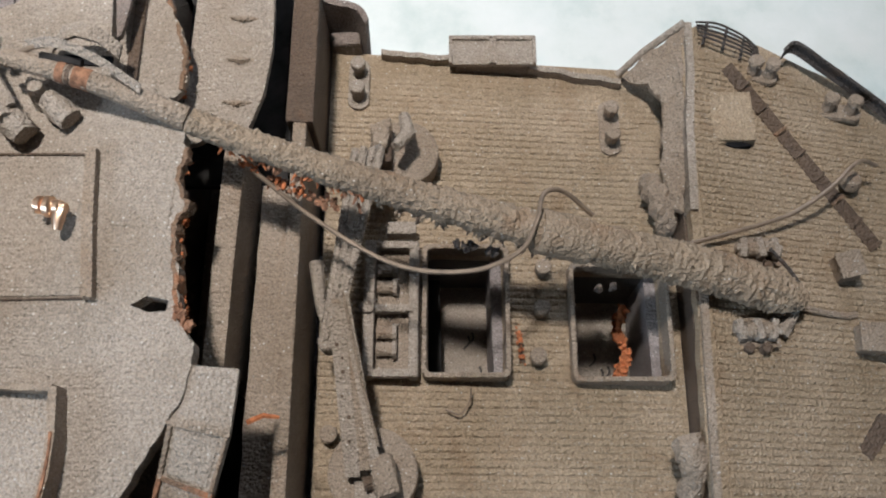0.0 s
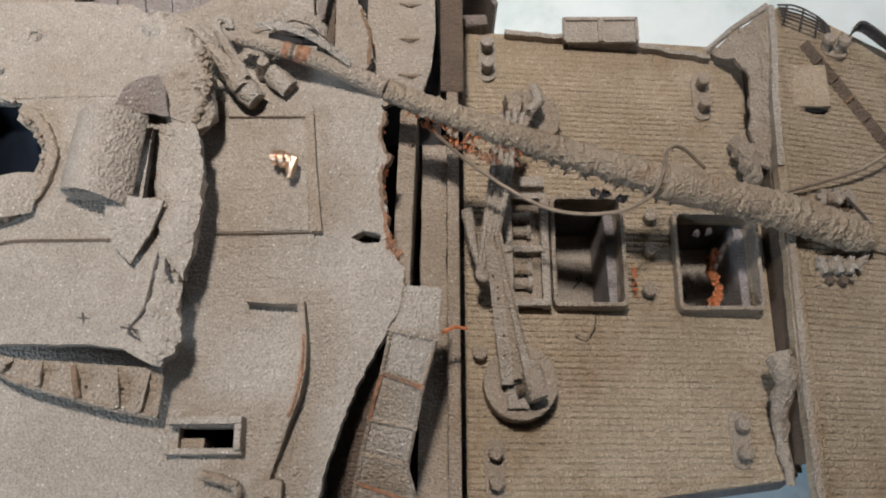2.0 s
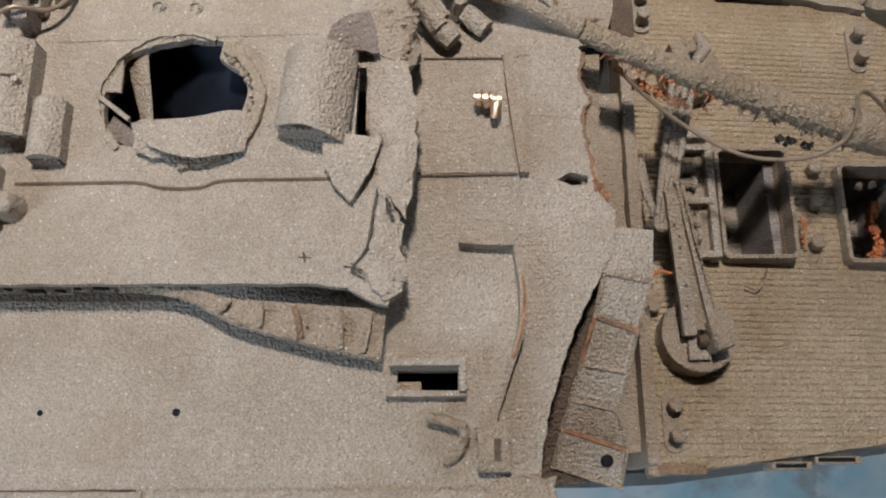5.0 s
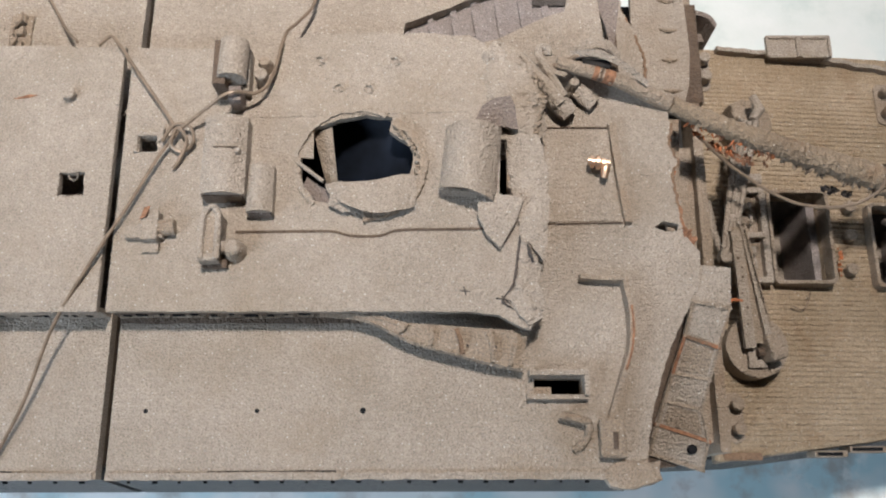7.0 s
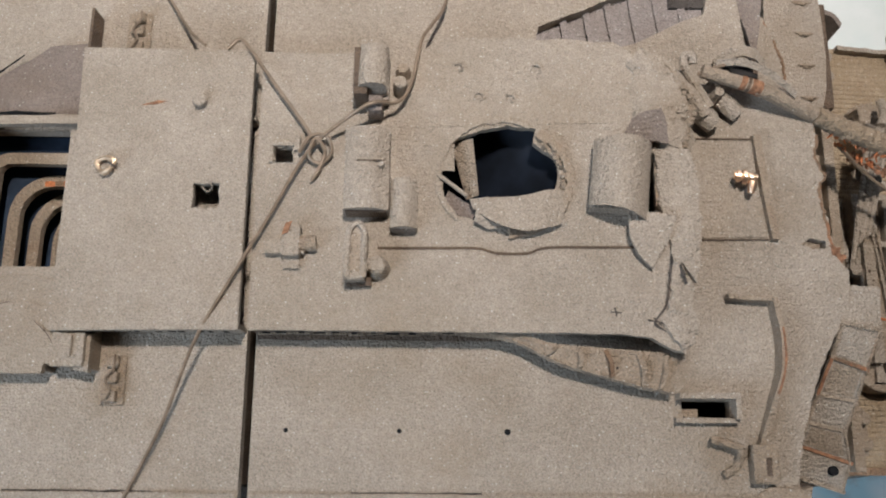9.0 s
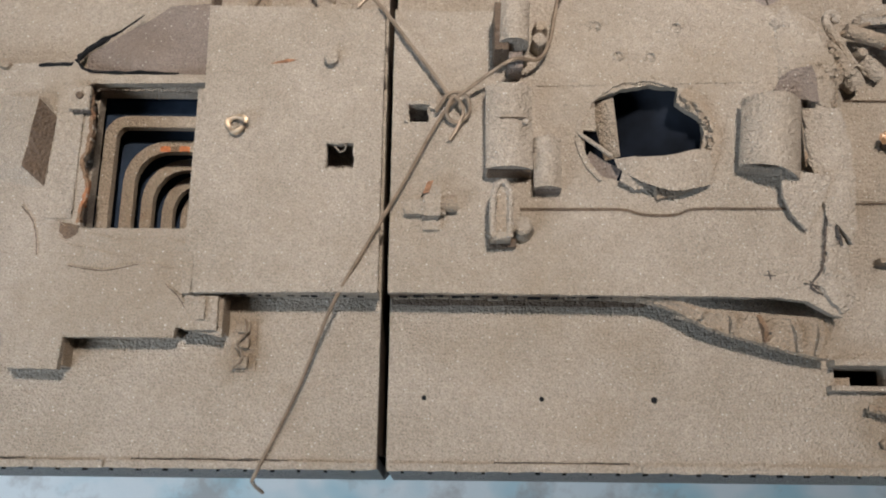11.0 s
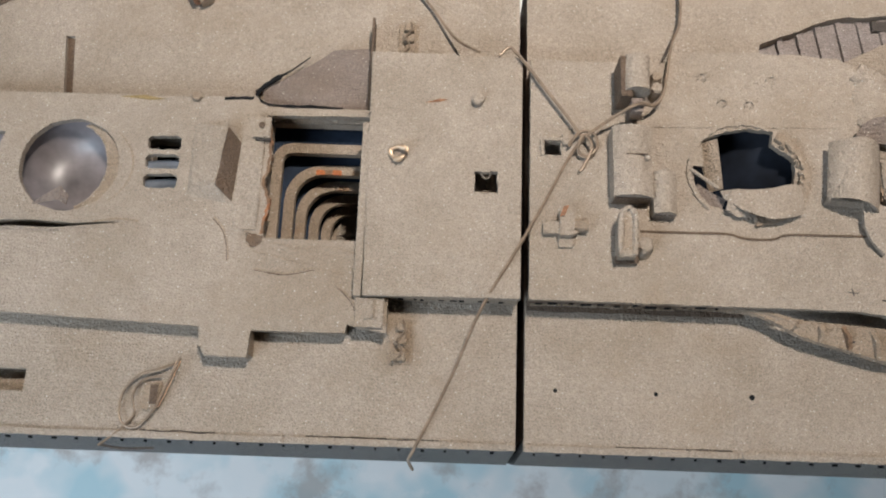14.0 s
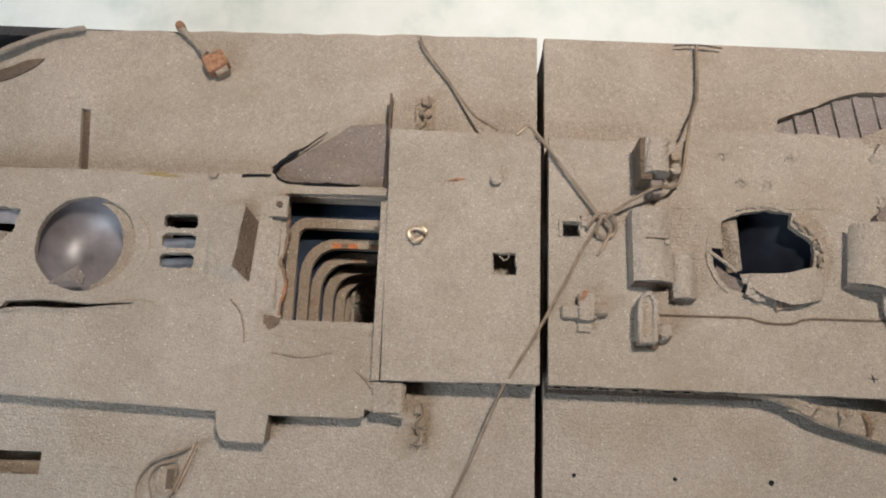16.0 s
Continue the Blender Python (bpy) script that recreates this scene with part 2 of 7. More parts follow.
def tube(pts, radius, n=8, bm=None, lump=0.0, seed=0, freq=0.35):
    """A rod along a line; radius is a number or one for each point; lump roughens it."""
    own = bmesh.new()
    rings = []
    side = None
    for i, p in enumerate(pts):
        p = Vector(p)
        d = (Vector(pts[min(i + 1, len(pts) - 1)]) - Vector(pts[max(i - 1, 0)])).normalized()
        if side is None:
            side = d.orthogonal().normalized()
        side = (side - d * side.dot(d)).normalized()
        up = d.cross(side)
        r = radius[i] if isinstance(radius, (list, tuple)) else radius
        ring = []
        for k in range(n):
            a = 2 * math.pi * k / n
            q = side * math.cos(a) + up * math.sin(a)
            w = r
            if lump:
                w = r * (1 + lump * noise.noise((p + q * r) * freq + Vector((seed, 0, 0))) + 0.5 * lump * noise.noise((p + q * r) * freq * 3.1 + Vector((0, seed, 0))))
            ring.append(own.verts.new(p + q * w))
        rings.append(ring)
    for a, b in zip(rings, rings[1:]):
        for k in range(n):
            own.faces.new((a[k], a[(k + 1) % n], b[(k + 1) % n], b[k]))
    own.faces.new(rings[0][::-1])
    own.faces.new(rings[-1])
    return join(bm, own)


def jag(pts, step=1.2, amp=0.5, seed=0, closed=False):
    """A torn edge: the line cut into short steps and pushed about."""
    rng = random.Random(seed)
    out = []
    ends = list(zip(pts, pts[1:])) + ([(pts[-1], pts[0])] if closed else [])
    for a, b in ends:
        a, b = Vector(a[:2]), Vector(b[:2])
        m = max(1, int((b - a).length / step))
        nrm = Vector((-(b - a).y, (b - a).x)).normalized() if m > 1 else Vector((0, 0))
        for k in range(m):
            q = a.lerp(b, k / m)
            out.append(tuple(q + (nrm * rng.uniform(-amp, amp) if k else Vector((0, 0)))))
    if not closed:
        out.append(tuple(pts[-1][:2]))
    return out


def ring_pts(cx, cy, rx, ry, n=28, wob=0.0, seed=0, a0=0.0, a1=360.0):
    rng = random.Random(seed)
    full = abs(a1 - a0) >= 360
    out = []
    for k in range(n if full else n + 1):
        a = radians(a0 + (a1 - a0) * k / n)
        w = 1 + rng.uniform(-wob, wob)
        out.append((cx + rx * w * math.cos(a), cy + ry * w * math.sin(a)))
    return out


def rect(x0, x1, y0, y1):
    return [(x0, y0), (x1, y0), (x1, y1), (x0, y1)]


def round_rect(x0, x1, y0, y1, r, n=4):
    out = []
    for cx, cy, a in ((x1 - r, y0 + r, -90), (x1 - r, y1 - r, 0), (x0 + r, y1 - r, 90), (x0 + r, y0 + r, 180)):
        out += [(cx + r * math.cos(radians(a + 90 * k / n)), cy + r * math.sin(radians(a + 90 * k / n))) for k in range(n + 1)]
    return out


def plate(outline, z0, z1, holes=(), warp=None, cuts_x=(), cuts_y=(), bevel=0.0, bm=None):
    """A slab with openings through it; warp(x, y) gives a lift of its surface."""
    own = bmesh.new()
    edges = []
    for loop in (outline, *holes):
        vs = [own.verts.new((x, y, z1)) for x, y in loop]
        edges += [own.edges.new((vs[k], vs[(k + 1) % len(vs)])) for k in range(len(vs))]
    bmesh.ops.triangle_fill(own, use_beauty=True, use_dissolve=False, edges=edges)
    for axis, cuts in ((0, cuts_x), (1, cuts_y)):
        for c in cuts:
            co, no = [0, 0, 0], [0, 0, 0]
            co[axis], no[axis] = c, 1
            bmesh.ops.bisect_plane(own, geom=own.verts[:] + own.edges[:] + own.faces[:], plane_co=co, plane_no=no)
    made = bmesh.ops.extrude_face_region(own, geom=own.faces[:])
    bmesh.ops.translate(own, vec=(0, 0, z0 - z1), verts=[g for g in made["geom"] if isinstance(g, bmesh.types.BMVert)])
    if bevel:
        rim = [e for e in own.edges if all(abs(v.co.z - z1) < 1e-5 for v in e.verts) and len(e.link_faces) == 2 and e.calc_face_angle(0) > 1]
        bmesh.ops.bevel(own, geom=rim, offset=bevel, segments=2, affect="EDGES", profile=0.5)
    if warp:
        for v in own.verts:
            v.co.z += warp(v.co.x, v.co.y)
    return join(bm, own)


def strip(line, half, thick, bm=None):
    """A sheet that follows a line in space; half(i) is half its width vector, thick its thickness downwards."""
    own = bmesh.new()
    rows = []
    for i, p in enumerate(line):
        p, h = Vector(p), Vector(half(i) if callable(half) else half)
        rows.append([own.verts.new(q) for q in (p - h, p + h, p + h + Vector(thick), p - h + Vector(thick))])
    for a, b in zip(rows, rows[1:]):
        for k in range(4):
            own.faces.new((a[k], a[(k + 1) % 4], b[(k + 1) % 4], b[k]))
    own.faces.new(rows[0])
    own.faces.new(rows[-1][::-1])
    return join(bm, own)


def lumps(bm, amp, freq=0.4, seed=0, zonly=False):
    for v in bm.verts:
        q = v.co * freq + Vector((seed, seed * 2.0, 0))
        d = Vector((noise.noise(q), noise.noise(q + Vector((31, 0, 0))), noise.noise(q + Vector((0, 47, 0)))))
        if zonly:
            d.x = d.y = 0
        v.co += d * amp
    return bm


def frange(a, b, step):
    out, x = [], a
    while x < b:
        out.append(x)
        x += step
    return out


def zdeck(x, y):
    """Lift of the boat deck, which falls away towards its far edge."""
    return -1.2 * (max(0.0, y - 84) / 36) ** 1.5


def zwell(x):
    return 64.5 - 0.1 * x


def zfc(x):
    return 74 - 0.3 * (x - 53)


# ---- room and table ----
def room():
    for name, b in (("wall_north", (-2500, 2500, 2000, 2100, -750, 1800)), ("wall_south", (-2500, 2500, -2100, -2000, -750, 1800)),
                    ("wall_west", (-2600, -2500, -2100, 2100, -750, 1800)), ("wall_east", (2500, 2600, -2100, 2100, -750, 1800))):
        single(name, box(*b), WALLPAINT, "plain pale painted wall of the workroom", "wall", kind="structure")
    single("ceiling", box(-2600, 2600, -2100, 2100, 1800, 1900), WALLPAINT, "plain pale workroom ceiling", "ceiling", kind="structure")
    single("floor", box(-2600, 2600, -2100, 2100, -850, -750), WOODFLOOR, "brown wooden workroom floor", "floor", kind="structure")
    t = thing("work_table", "sturdy workroom table under a pale marbled cover", "table", at=(-100, 50, -750))
    part("tabletop", box(-1000, 800, -550, 650, -40, -2, 3), WOODFLOOR, t)
    for x in (-950, 750):
        for y in (-500, 600):
            part("leg", box(x - 30, x + 30, y - 30, y + 30, -750, -40, 3), WOODFLOOR, t)
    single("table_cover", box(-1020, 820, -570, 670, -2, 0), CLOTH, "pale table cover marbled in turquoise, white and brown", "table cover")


room()

# ---- hull and decks ----
GAP0, GAP1 = -185.9, -183.7
NEAR, FAR, MID = -24.0, 120.0, 48.0


def hull_section(name, x0, x1, z_top, label, near=NEAR, far=FAR, line=None, tops=None):
    """Plated sides with portholes; line(x) moves the near side inwards, tops(x) gives its upper edge."""
    t = thing(name, label, "model ship", kind="structure", at=((x0 + x1) / 2, MID, 0))
    xs = [x0 + (x1 - x0) * k / 6 for k in range(7)]
    for y in (near, far):
        s = 1 if y > MID else -1
        bm = bmesh.new()
        prof = ((0, -9), (0.35, 0), (0.75, 2.6 if s < 0 else -3), (1.0, 0 if s < 0 else -1.5))
        cols = []
        for x in xs:
            yy = y + (line(x) if line and s < 0 else 0)
            zt = tops(x) if tops else z_top
            cols.append([bm.verts.new((x, yy + s * out, zt * f)) for f, out in prof] + [bm.verts.new((x, yy + s * (out - 3), zt * f)) for f, out in prof[::-1]])
        for a, b in zip(cols, cols[1:]):
            for k in range(8):
                bm.faces.new((a[k], a[(k + 1) % 8], b[(k + 1) % 8], b[k]))
        bm.faces.new(cols[0])
        bm.faces.new(cols[-1][::-1])
        side = part("side_plating", bm, SLATE, t)
        if line:
            continue
        rng = random.Random(int(abs(x0)))
        for drop, step in ((3.4, 6.1),):
            f = 1 - drop / z_top
            out = 2.6 * (1 - f) / 0.25 if s < 0 else -1.5 - 1.5 * (1 - f) / 0.25
            for x in frange(x0 + 3, x1 - 2, step):
                w = rng.uniform(0.5, 1.2)
                yy = y + s * out
                part("porthole", box(x, x + w, yy - 0.5, yy + 0.35, z_top - drop, z_top - drop + 0.8), BLACK, side)
    for xa in (x0, x1 - 2):
        part("bulkhead", box(xa, xa + 2, near + 3.2 + (8 if line else 0), far - 3.2, 2, z_top - 0.2), UMBER, t)
    part("keel_plate", box(x0 + 2.1, x1 - 2.1, near + 3.2 + (8 if line else 0), far - 3.2, 0.5, 4), INNER, t)
    return t


hull_section("aft_hull", -372, GAP0, 109.4, "dark brown side plating of the aft wreck section")
hull_section("fore_hull", GAP1, -57, 109.4, "dark brown side plating of the bridge section")

# added sheet hides the cover below and paints the joint dark
single("joint_shade_sheet", box(GAP0 + 0.05, GAP1 - 0.05, -23.5, 118, 78, 80), INNER, "black sheet added deep in the joint between hull sections as shade", "lining", kind="structure")
YCUTS = [84, 93, 102, 111]


def boat_deck_aft():
    holes = [rect(-256, -228, 28, 65),
             [(-319.3, 90.5), (-316.6, 90.3), (-314.6, 71.5), (-317.2, 71.5)],
             rect(-331, -314.6, -13.2, -7.4), ring_pts(-309.6, 47.8, 15, 15), rect(-289, -278, 40, 58), rect(-339, -326, 37, 60)]
    far = jag([(GAP0, FAR), (-300, 117.5), (-325, 116.5), (-340, 112), (-352, 106), (-372, 101)], 6, 0.4, 3)
    near = jag([(-372, NEAR), (GAP0, NEAR)], 9, 0.15, 4)
    bm = plate(near + far, 109.5, 113, holes, zdeck, cuts_y=YCUTS)
    return single("boat_deck_aft", bm, SAND, "sand-grey granular painted aft boat deck with torn far edge", "deck", kind="structure")


def boat_deck_fore():
    front = jag([(-57.2, -24), (-56.2, -14), (-54.2, -6), (-51.2, 3), (-47.2, 11.5), (-43.6, 18.4), (-41.6, 22), (-40.5, 27), (-40.5, 31), (-43.6, 35)], 1.3, 0.22, 5)
    front += jag([(-43.6, 39), (-44.8, 45), (-45.5, 52), (-43.8, 55), (-46.2, 60), (-45, 66), (-47.5, 73), (-52, 78.2), (-60, 79.6)], 1.0, 0.55, 6)
    far = [(-61, 88), (-64, 120)]
    near = [(GAP1, 120), (GAP1, NEAR)]
    holes = [rect(-83.2, -71.8, -4.6, -0.8), [(-51.6, 37.4), (-48.6, 36.2), (-45.6, 36.4), (-45.2, 38.2), (-49, 39)],
             ring_pts(-126, 49.5, 20, 18), jag([(-116, 89), (-115, 95.6), (-99, 102.6), (-88, 106), (-70, 107), (-71.5, 99.5), (-82, 95), (-90, 90.8), (-98, 89)], 4, 0.5, 9, True),
             rect(-92, -87, 42, 57)]
    bm = plate(front + far + near, 109.5, 113, holes, zdeck, cuts_y=YCUTS)
    d = single("boat_deck_fore", bm, SAND, "sand-grey granular boat deck around the bridge, torn open at its front", "deck", kind="structure")
    return d


boat_deck_aft()
boat_deck_fore()


def roof_aft():
    """Roof left of the loose plate, lower and full of openings."""
    near = [(-372, 8.5), (-340, 7), (-268.8, 4.2), (-268.3, -0.5), (-266.5, -3.3), (-255.8, -3.5), (-255.3, 3.6), (-231, 3.7), (-230.5, 6), (-220.3, 4.0), (-220.3, 13.0)]
    out = near + [(-226.5, 13.2), (-226.5, 28.6), (-254, 28.5)] + jag([(-255, 31), (-253.5, 38), (-255.6, 44), (-254, 52), (-256, 64)], 1.0, 0.35, 12) + [(-228, 64.6), (-228, 66.6), (-256, 66.4), (-261, 70.6), (-267, 69.4), (-277, 69.0), (-330, 68.6), (-372, 67.5)]
    dome = ring_pts(-309.0, 47.6, 13.6, 13.4, 30, 0.015, 3)
    slots = [jag([(-288.2, y + 0.5), (-287.2, y), (-279.6, y + 0.1), (-279.2, y + 1.2), (-279.3, y + 3.6), (-281.0, y + 4.3), (-287.4, y + 4.0), (-288.5, y + 3.0)], 1.4, 0.22, int(y), True) for y in (41.6, 47.2, 52.8)]
    tear = [(-329, 28.8), (-327.5, 30.9), (-318, 31.6), (-306, 30.9), (-291, 31.9), (-305, 29.7), (-318, 29.2), (-327.6, 29.0), (-330.5, 25.5)]
    left = jag([(-336.5, 57.5), (-327.8, 56.6), (-329, 50), (-332, 47), (-333, 39), (-338, 40)], 1.4, 0.4, 7, True)
    bm = plate(out, 117.9, 120, [dome, left, tear] + slots)
    r = single("deckhouse_roof_aft", bm, SAND, "granular sand-grey deckhouse roof pierced by openings", "roof", kind="structure")
    # walls under the roof
    w = thing("deckhouse_walls_aft", "low sand-grey deckhouse walls with small windows", "wall", kind="structure", at=(-290, 30, 113))
    slope = part("wall_panel", plate([(-372, 9.6), (-340, 8.1), (-269.2, 5.2), (-269.2, 6.4), (-340, 9.3), (-372, 10.8)], 113.1, 117.8), SAND, w)
    for x in frange(-338, -271, 4.1):
        yy = 8.1 - 2.9 * (x + 340) / 70.8
        part("small_window", box(x, x + 1.6, yy - 0.14, yy + 0.3, 115.6, 117.2), BLACK, slope)
    runs = [(-254.6, -231, 4.4, 5.6), (-219.8, GAP0 - 0.2, 14.2, 15.4)]
    for x0, x1, y0, y1 in runs:
        wall = part("wall_panel", box(x0, x1, y0, y1, 113.1, 117.8 if y0 < 10 else 121.3), SAND, w)
        for k, x in enumerate(frange(x0 + 2, x1 - 3, 3.4)):
            d = math.sin(k * 2.3)
            part("small_window", box(x + d, x + d + 1.3 + 0.5 * math.sin(k * 5.1), y0 - 0.12, y0 + 0.3, 115.0 + 0.4 * d, 116.4 + 0.3 * math.cos(k)), BLACK, wall)
    part("wall_panel", box(-267.6, -256.6, -2.4, -1.2, 113.1, 117.8), SAND, w)
    part("end_wall", box(-256.6, -255.5, -2.4, 5.6, 113.1, 117.8), SAND_WARM, w)
    part("end_wall", box(-221.6, -220.4, 5.0, 14.2, 113.1, 117.8), SAND_WARM, w)
    part("far_wall", box(-372, GAP0 - 0.2, 66.6, 67.8, 113.1, 117.6), SAND, w)
    return r


roof_aft()


def roof_plate():
    hole = jag(rect(-198.6, -192.4, 42.4, 48.3), 1.5, 0.25, 15, True)
    bm = plate([(-226.8, 13.2), (GAP0, 13.6), (GAP0, 82.8), (-228.0, 83.2)], 121.4, 123.4, [hole], bevel=0.25)
    single("roof_plate", bm, SAND, "smooth flat sand-grey roof plate with one square hole", "roof plate", kind="structure")


def roof_fore():
    near = jag([(GAP1, 13.6), (-120, 13.5), (-98, 13.4), (-92, 12.6), (-86.5, 9.6)], 3, 0.12, 20)
    front = jag([(-84.5, 9.2), (-83, 16), (-84, 28), (-82.6, 40), (-83.4, 52), (-83.6, 62), (-86.5, 70), (-88.5, 78), (-95, 84)], 1.2, 0.45, 21)
    far = jag([(-98, 85.8), (-120, 86.6), (-140, 86), (-148, 82), (GAP1, 82.4)], 4, 0.3, 22)
    cup = jag([(-139.8, 50.4), (-139, 55.6), (-136.5, 60), (-130.5, 62.4), (-123.8, 63.6), (-117.4, 62.8), (-118.1, 59.2), (-115.6, 57.2), (-112, 55), (-112.4, 50), (-114, 45), (-118, 41), (-124, 38.6), (-131, 39.6), (-136.2, 41.1), (-139.2, 45)], 1.3, 0.22, 23, True)
    holes = [cup, jag(rect(-179.8, -175.4, 53.6, 57.4), 1.2, 0.2, 24, True), [(-91.2, 42.2), (-88.4, 42.4), (-88.2, 56.8), (-90.6, 57)]]
    bm = plate(near + front + far, 121.4, 123.5, holes)
    single("deckhouse_roof_fore", bm, SAND, "granular sand-grey bridge deckhouse roof with crumpled front", "roof", kind="structure")
    w = thing("deckhouse_walls_fore", "low sand-grey bridge deckhouse wall with window openings", "wall", kind="structure", at=(-150, 15, 113))
    rng = random.Random(77)
    wall = part("wall_panel", box(GAP1 + 0.2, -124, 14.0, 15.2, 113.1, 121.3), UMBER, w, "brown wall panel")
    part("wall_foot", lumps(strip([(x, 13.4, 113.9) for x in frange(GAP1 + 0.3, -124, 2.0)], (0, 0.7, 0.25), (0, 0, -0.9)), 0.3, 0.35), UMBER, w)
    for x in frange(-182, -126, 4.3):
        wide, low, lean = rng.uniform(0.7, 2.1), rng.uniform(116.2, 118.4), rng.uniform(-14, 14)
        part("small_window", box(x + rng.uniform(-0.7, 0.7), x + 0.5 + wide, 13.72, 14.3, low, low + rng.uniform(0.8, 1.9), turn=0.3 * lean), BLACK, wall)
        part("window_brow", lumps(box(x - 0.8, x + 2.6 + 0.4 * wide, 13.5, 14.2, low - 0.9, low - 0.4, 0.12), 0.25, 0.5, int(x)), SAND_WARM, wall)
    part("wall_panel", box(-124, -88, 20, 21, 113.1, 121.3), HULL_DARK, w)
    part("far_wall", box(GAP1 + 0.2, -98, 80.5, 81.7, 113.1, 121.3), SAND, w)


roof_plate()
roof_fore()


# ---- well deck, bridge front and forecastle ----
HATCHES = [(-4.6, 14.6, 33.6, 63.6), (28.2, 50.6, 33.4, 60.4)]


def well_deck():
    hs = [rect(x0 + 1.2, x1 - 1.2, y0 + 1.2, y1 - 1.2) for x0, x1, y0, y1 in HATCHES]
    bm = plate([(-27, -18.2), (-15, -17), (1, -15.2), (19, -13), (30, -11.4), (54, -7.5), (54, 113), (-27, 114)], -3.2, -0.36, hs, lambda x, y: zwell(x), cuts_x=[0, 27])
    d = single("well_deck", bm, DECK_TAN, "tan well deck of narrow ribbed planks", "deck", kind="structure")
    return d


def forecastle():
    edge = jag([(53.4, -20), (53.6, 8), (53.0, 22), (53.8, 40), (54.4, 60), (55.2, 78), (57.0, 116)], 3, 0.25, 31)
    far = [(62, 119), (78, 116), (90, 112), (104, 108), (135, 98)]
    bm = plate(edge + far + [(135, -4), (90, -18)], -4, -0.36, [], lambda x, y: zfc(x), cuts_x=[70, 90, 110])
    d = single("forecastle_deck", bm, DECK_TAN, "tan planked forecastle deck sloping down towards the bow", "deck", kind="structure")
    return d


WELL = well_deck()
FORE = forecastle()
hull_section("bow_hull", -56, 57, 58.5, "dark side plating below the well deck", near=-18.0, far=113, line=lambda x: max(0.0, 0.128 * (x + 24)), tops=lambda x: min(65.5, zwell(x) - 3.4))


def near_bulwark():
    """Worn rail and hull doors along the near edge of the well deck."""
    def ye(x):
        return -18.2 + max(0.0, 0.128 * (x + 26))
    t = thing("near_bulwark", "worn tan rail along the near edge of the well deck", "bulwark", kind="structure", at=(10, -15, 62))
    xs = frange(-26, 54, 1.6)
    part("rail", lumps(strip([(x, ye(x) + 0.4, zwell(x) + 0.55) for x in xs], (0, 0.75, 0.1), (0, 0, -2.2)), 0.3, 0.35, 3), DECK_TAN, t)
    part("side_strake", lumps(strip([(x, ye(x) - 0.5, zwell(x) - 2.6) for x in xs], (0, 0.3, 0.6), (0, 0.2, -4.0)), 0.25, 0.3, 5), SAND_WARM, t)
    part("rail_stub", lumps(box(-24.6, -13.5, ye(-19) - 0.8, ye(-19) + 1.4, zwell(-19) - 1.6, zwell(-19) + 1.4, 0.4), 0.3, 0.4), RUSTY_EDGE, t, "red-brown rusty stub of rail")
    for x0, x1, drop in ((3.5, 13.2, 7.5), (14.2, 25.5, 8.5)):
        d = part("hull_door", lumps(box(x0, x1, ye(x0) - 2.6, ye(x0) - 0.8, zwell(x0) - drop, zwell(x0) - 0.9, 0.4), 0.2, 0.3), SAND_WARM, t, "tan plate hung on the hull side")
        part("slit", box(x0 + 0.8, x1 - 1.6, ye(x0) - 2.2, ye(x0) - 1.2, zwell(x0) - 1.3, zwell(x0) - 0.75, 0.1), BLACK, d)


near_bulwark()
# added backing that stops the table cover showing through the gap
single("break_backing", box(54.3, 56.4, -5, 111, 15, 68.5, 0.3), UMBER, "brown backing added under the forecastle edge to close the gap", "bulkhead", kind="structure")

# ---- bridge front: the torn space between boat deck and well deck ----


def bridge_front():
    t = thing("bridge_front", "torn bridge front with bare bulkheads over a dark void", "bulkhead", kind="structure", at=(-36, 48, 0))
    # floor added in near-black so that the void looks shaded
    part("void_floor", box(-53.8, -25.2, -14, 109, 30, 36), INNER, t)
    part("bulkhead", box(-31.6, -28.7, -17, 122, 36.2, 87.5, 0.4), SAND_WARM, t)
    part("bulkhead", strip([(-42.2, 31, 94), (-41.4, 52, 96), (-40.4, 74, 98)], (2.0, 0.05, 0), (0, 0, -50)), SAND_WARM, t)
    part("bulkhead", box(-28.2, -27.1, -17, 114, 50, 63.5), HULL_DARK, t)
    for y in frange(-15, 110, 7.5):
        part("rivet", box(-27.1, -26.7, y, y + 1.5, 58, 60), SAND_WARM, t)
    part("inner_ledge", lumps(plate(jag([(-38.6, -14), (-31.7, -14), (-31.7, 71), (-37.6, 71)], 5, 0.2, 3, True), 80.4, 82.4, [], lambda x, y: 0.03 * y), 0.1), SAND_WARM, t)
    part("inner_ledge", box(-37, -32, -14, 14, 62, 64), SAND_WARM, t)
    # umber here is a middle tone between the plate lit and in shadow
    part("sloping_backing", lumps(plate([(-57, -22), (-41, -20), (-38.5, 4), (-42, 17), (-56, 10)], 92.5, 94, [], lambda x, y: 0.32 * (y + 20), cuts_y=frange(-18, 14, 4)), 0.2, 0.3), UMBER, t, "backing plate in the torn gap, shade mixed into its brown")


bridge_front()


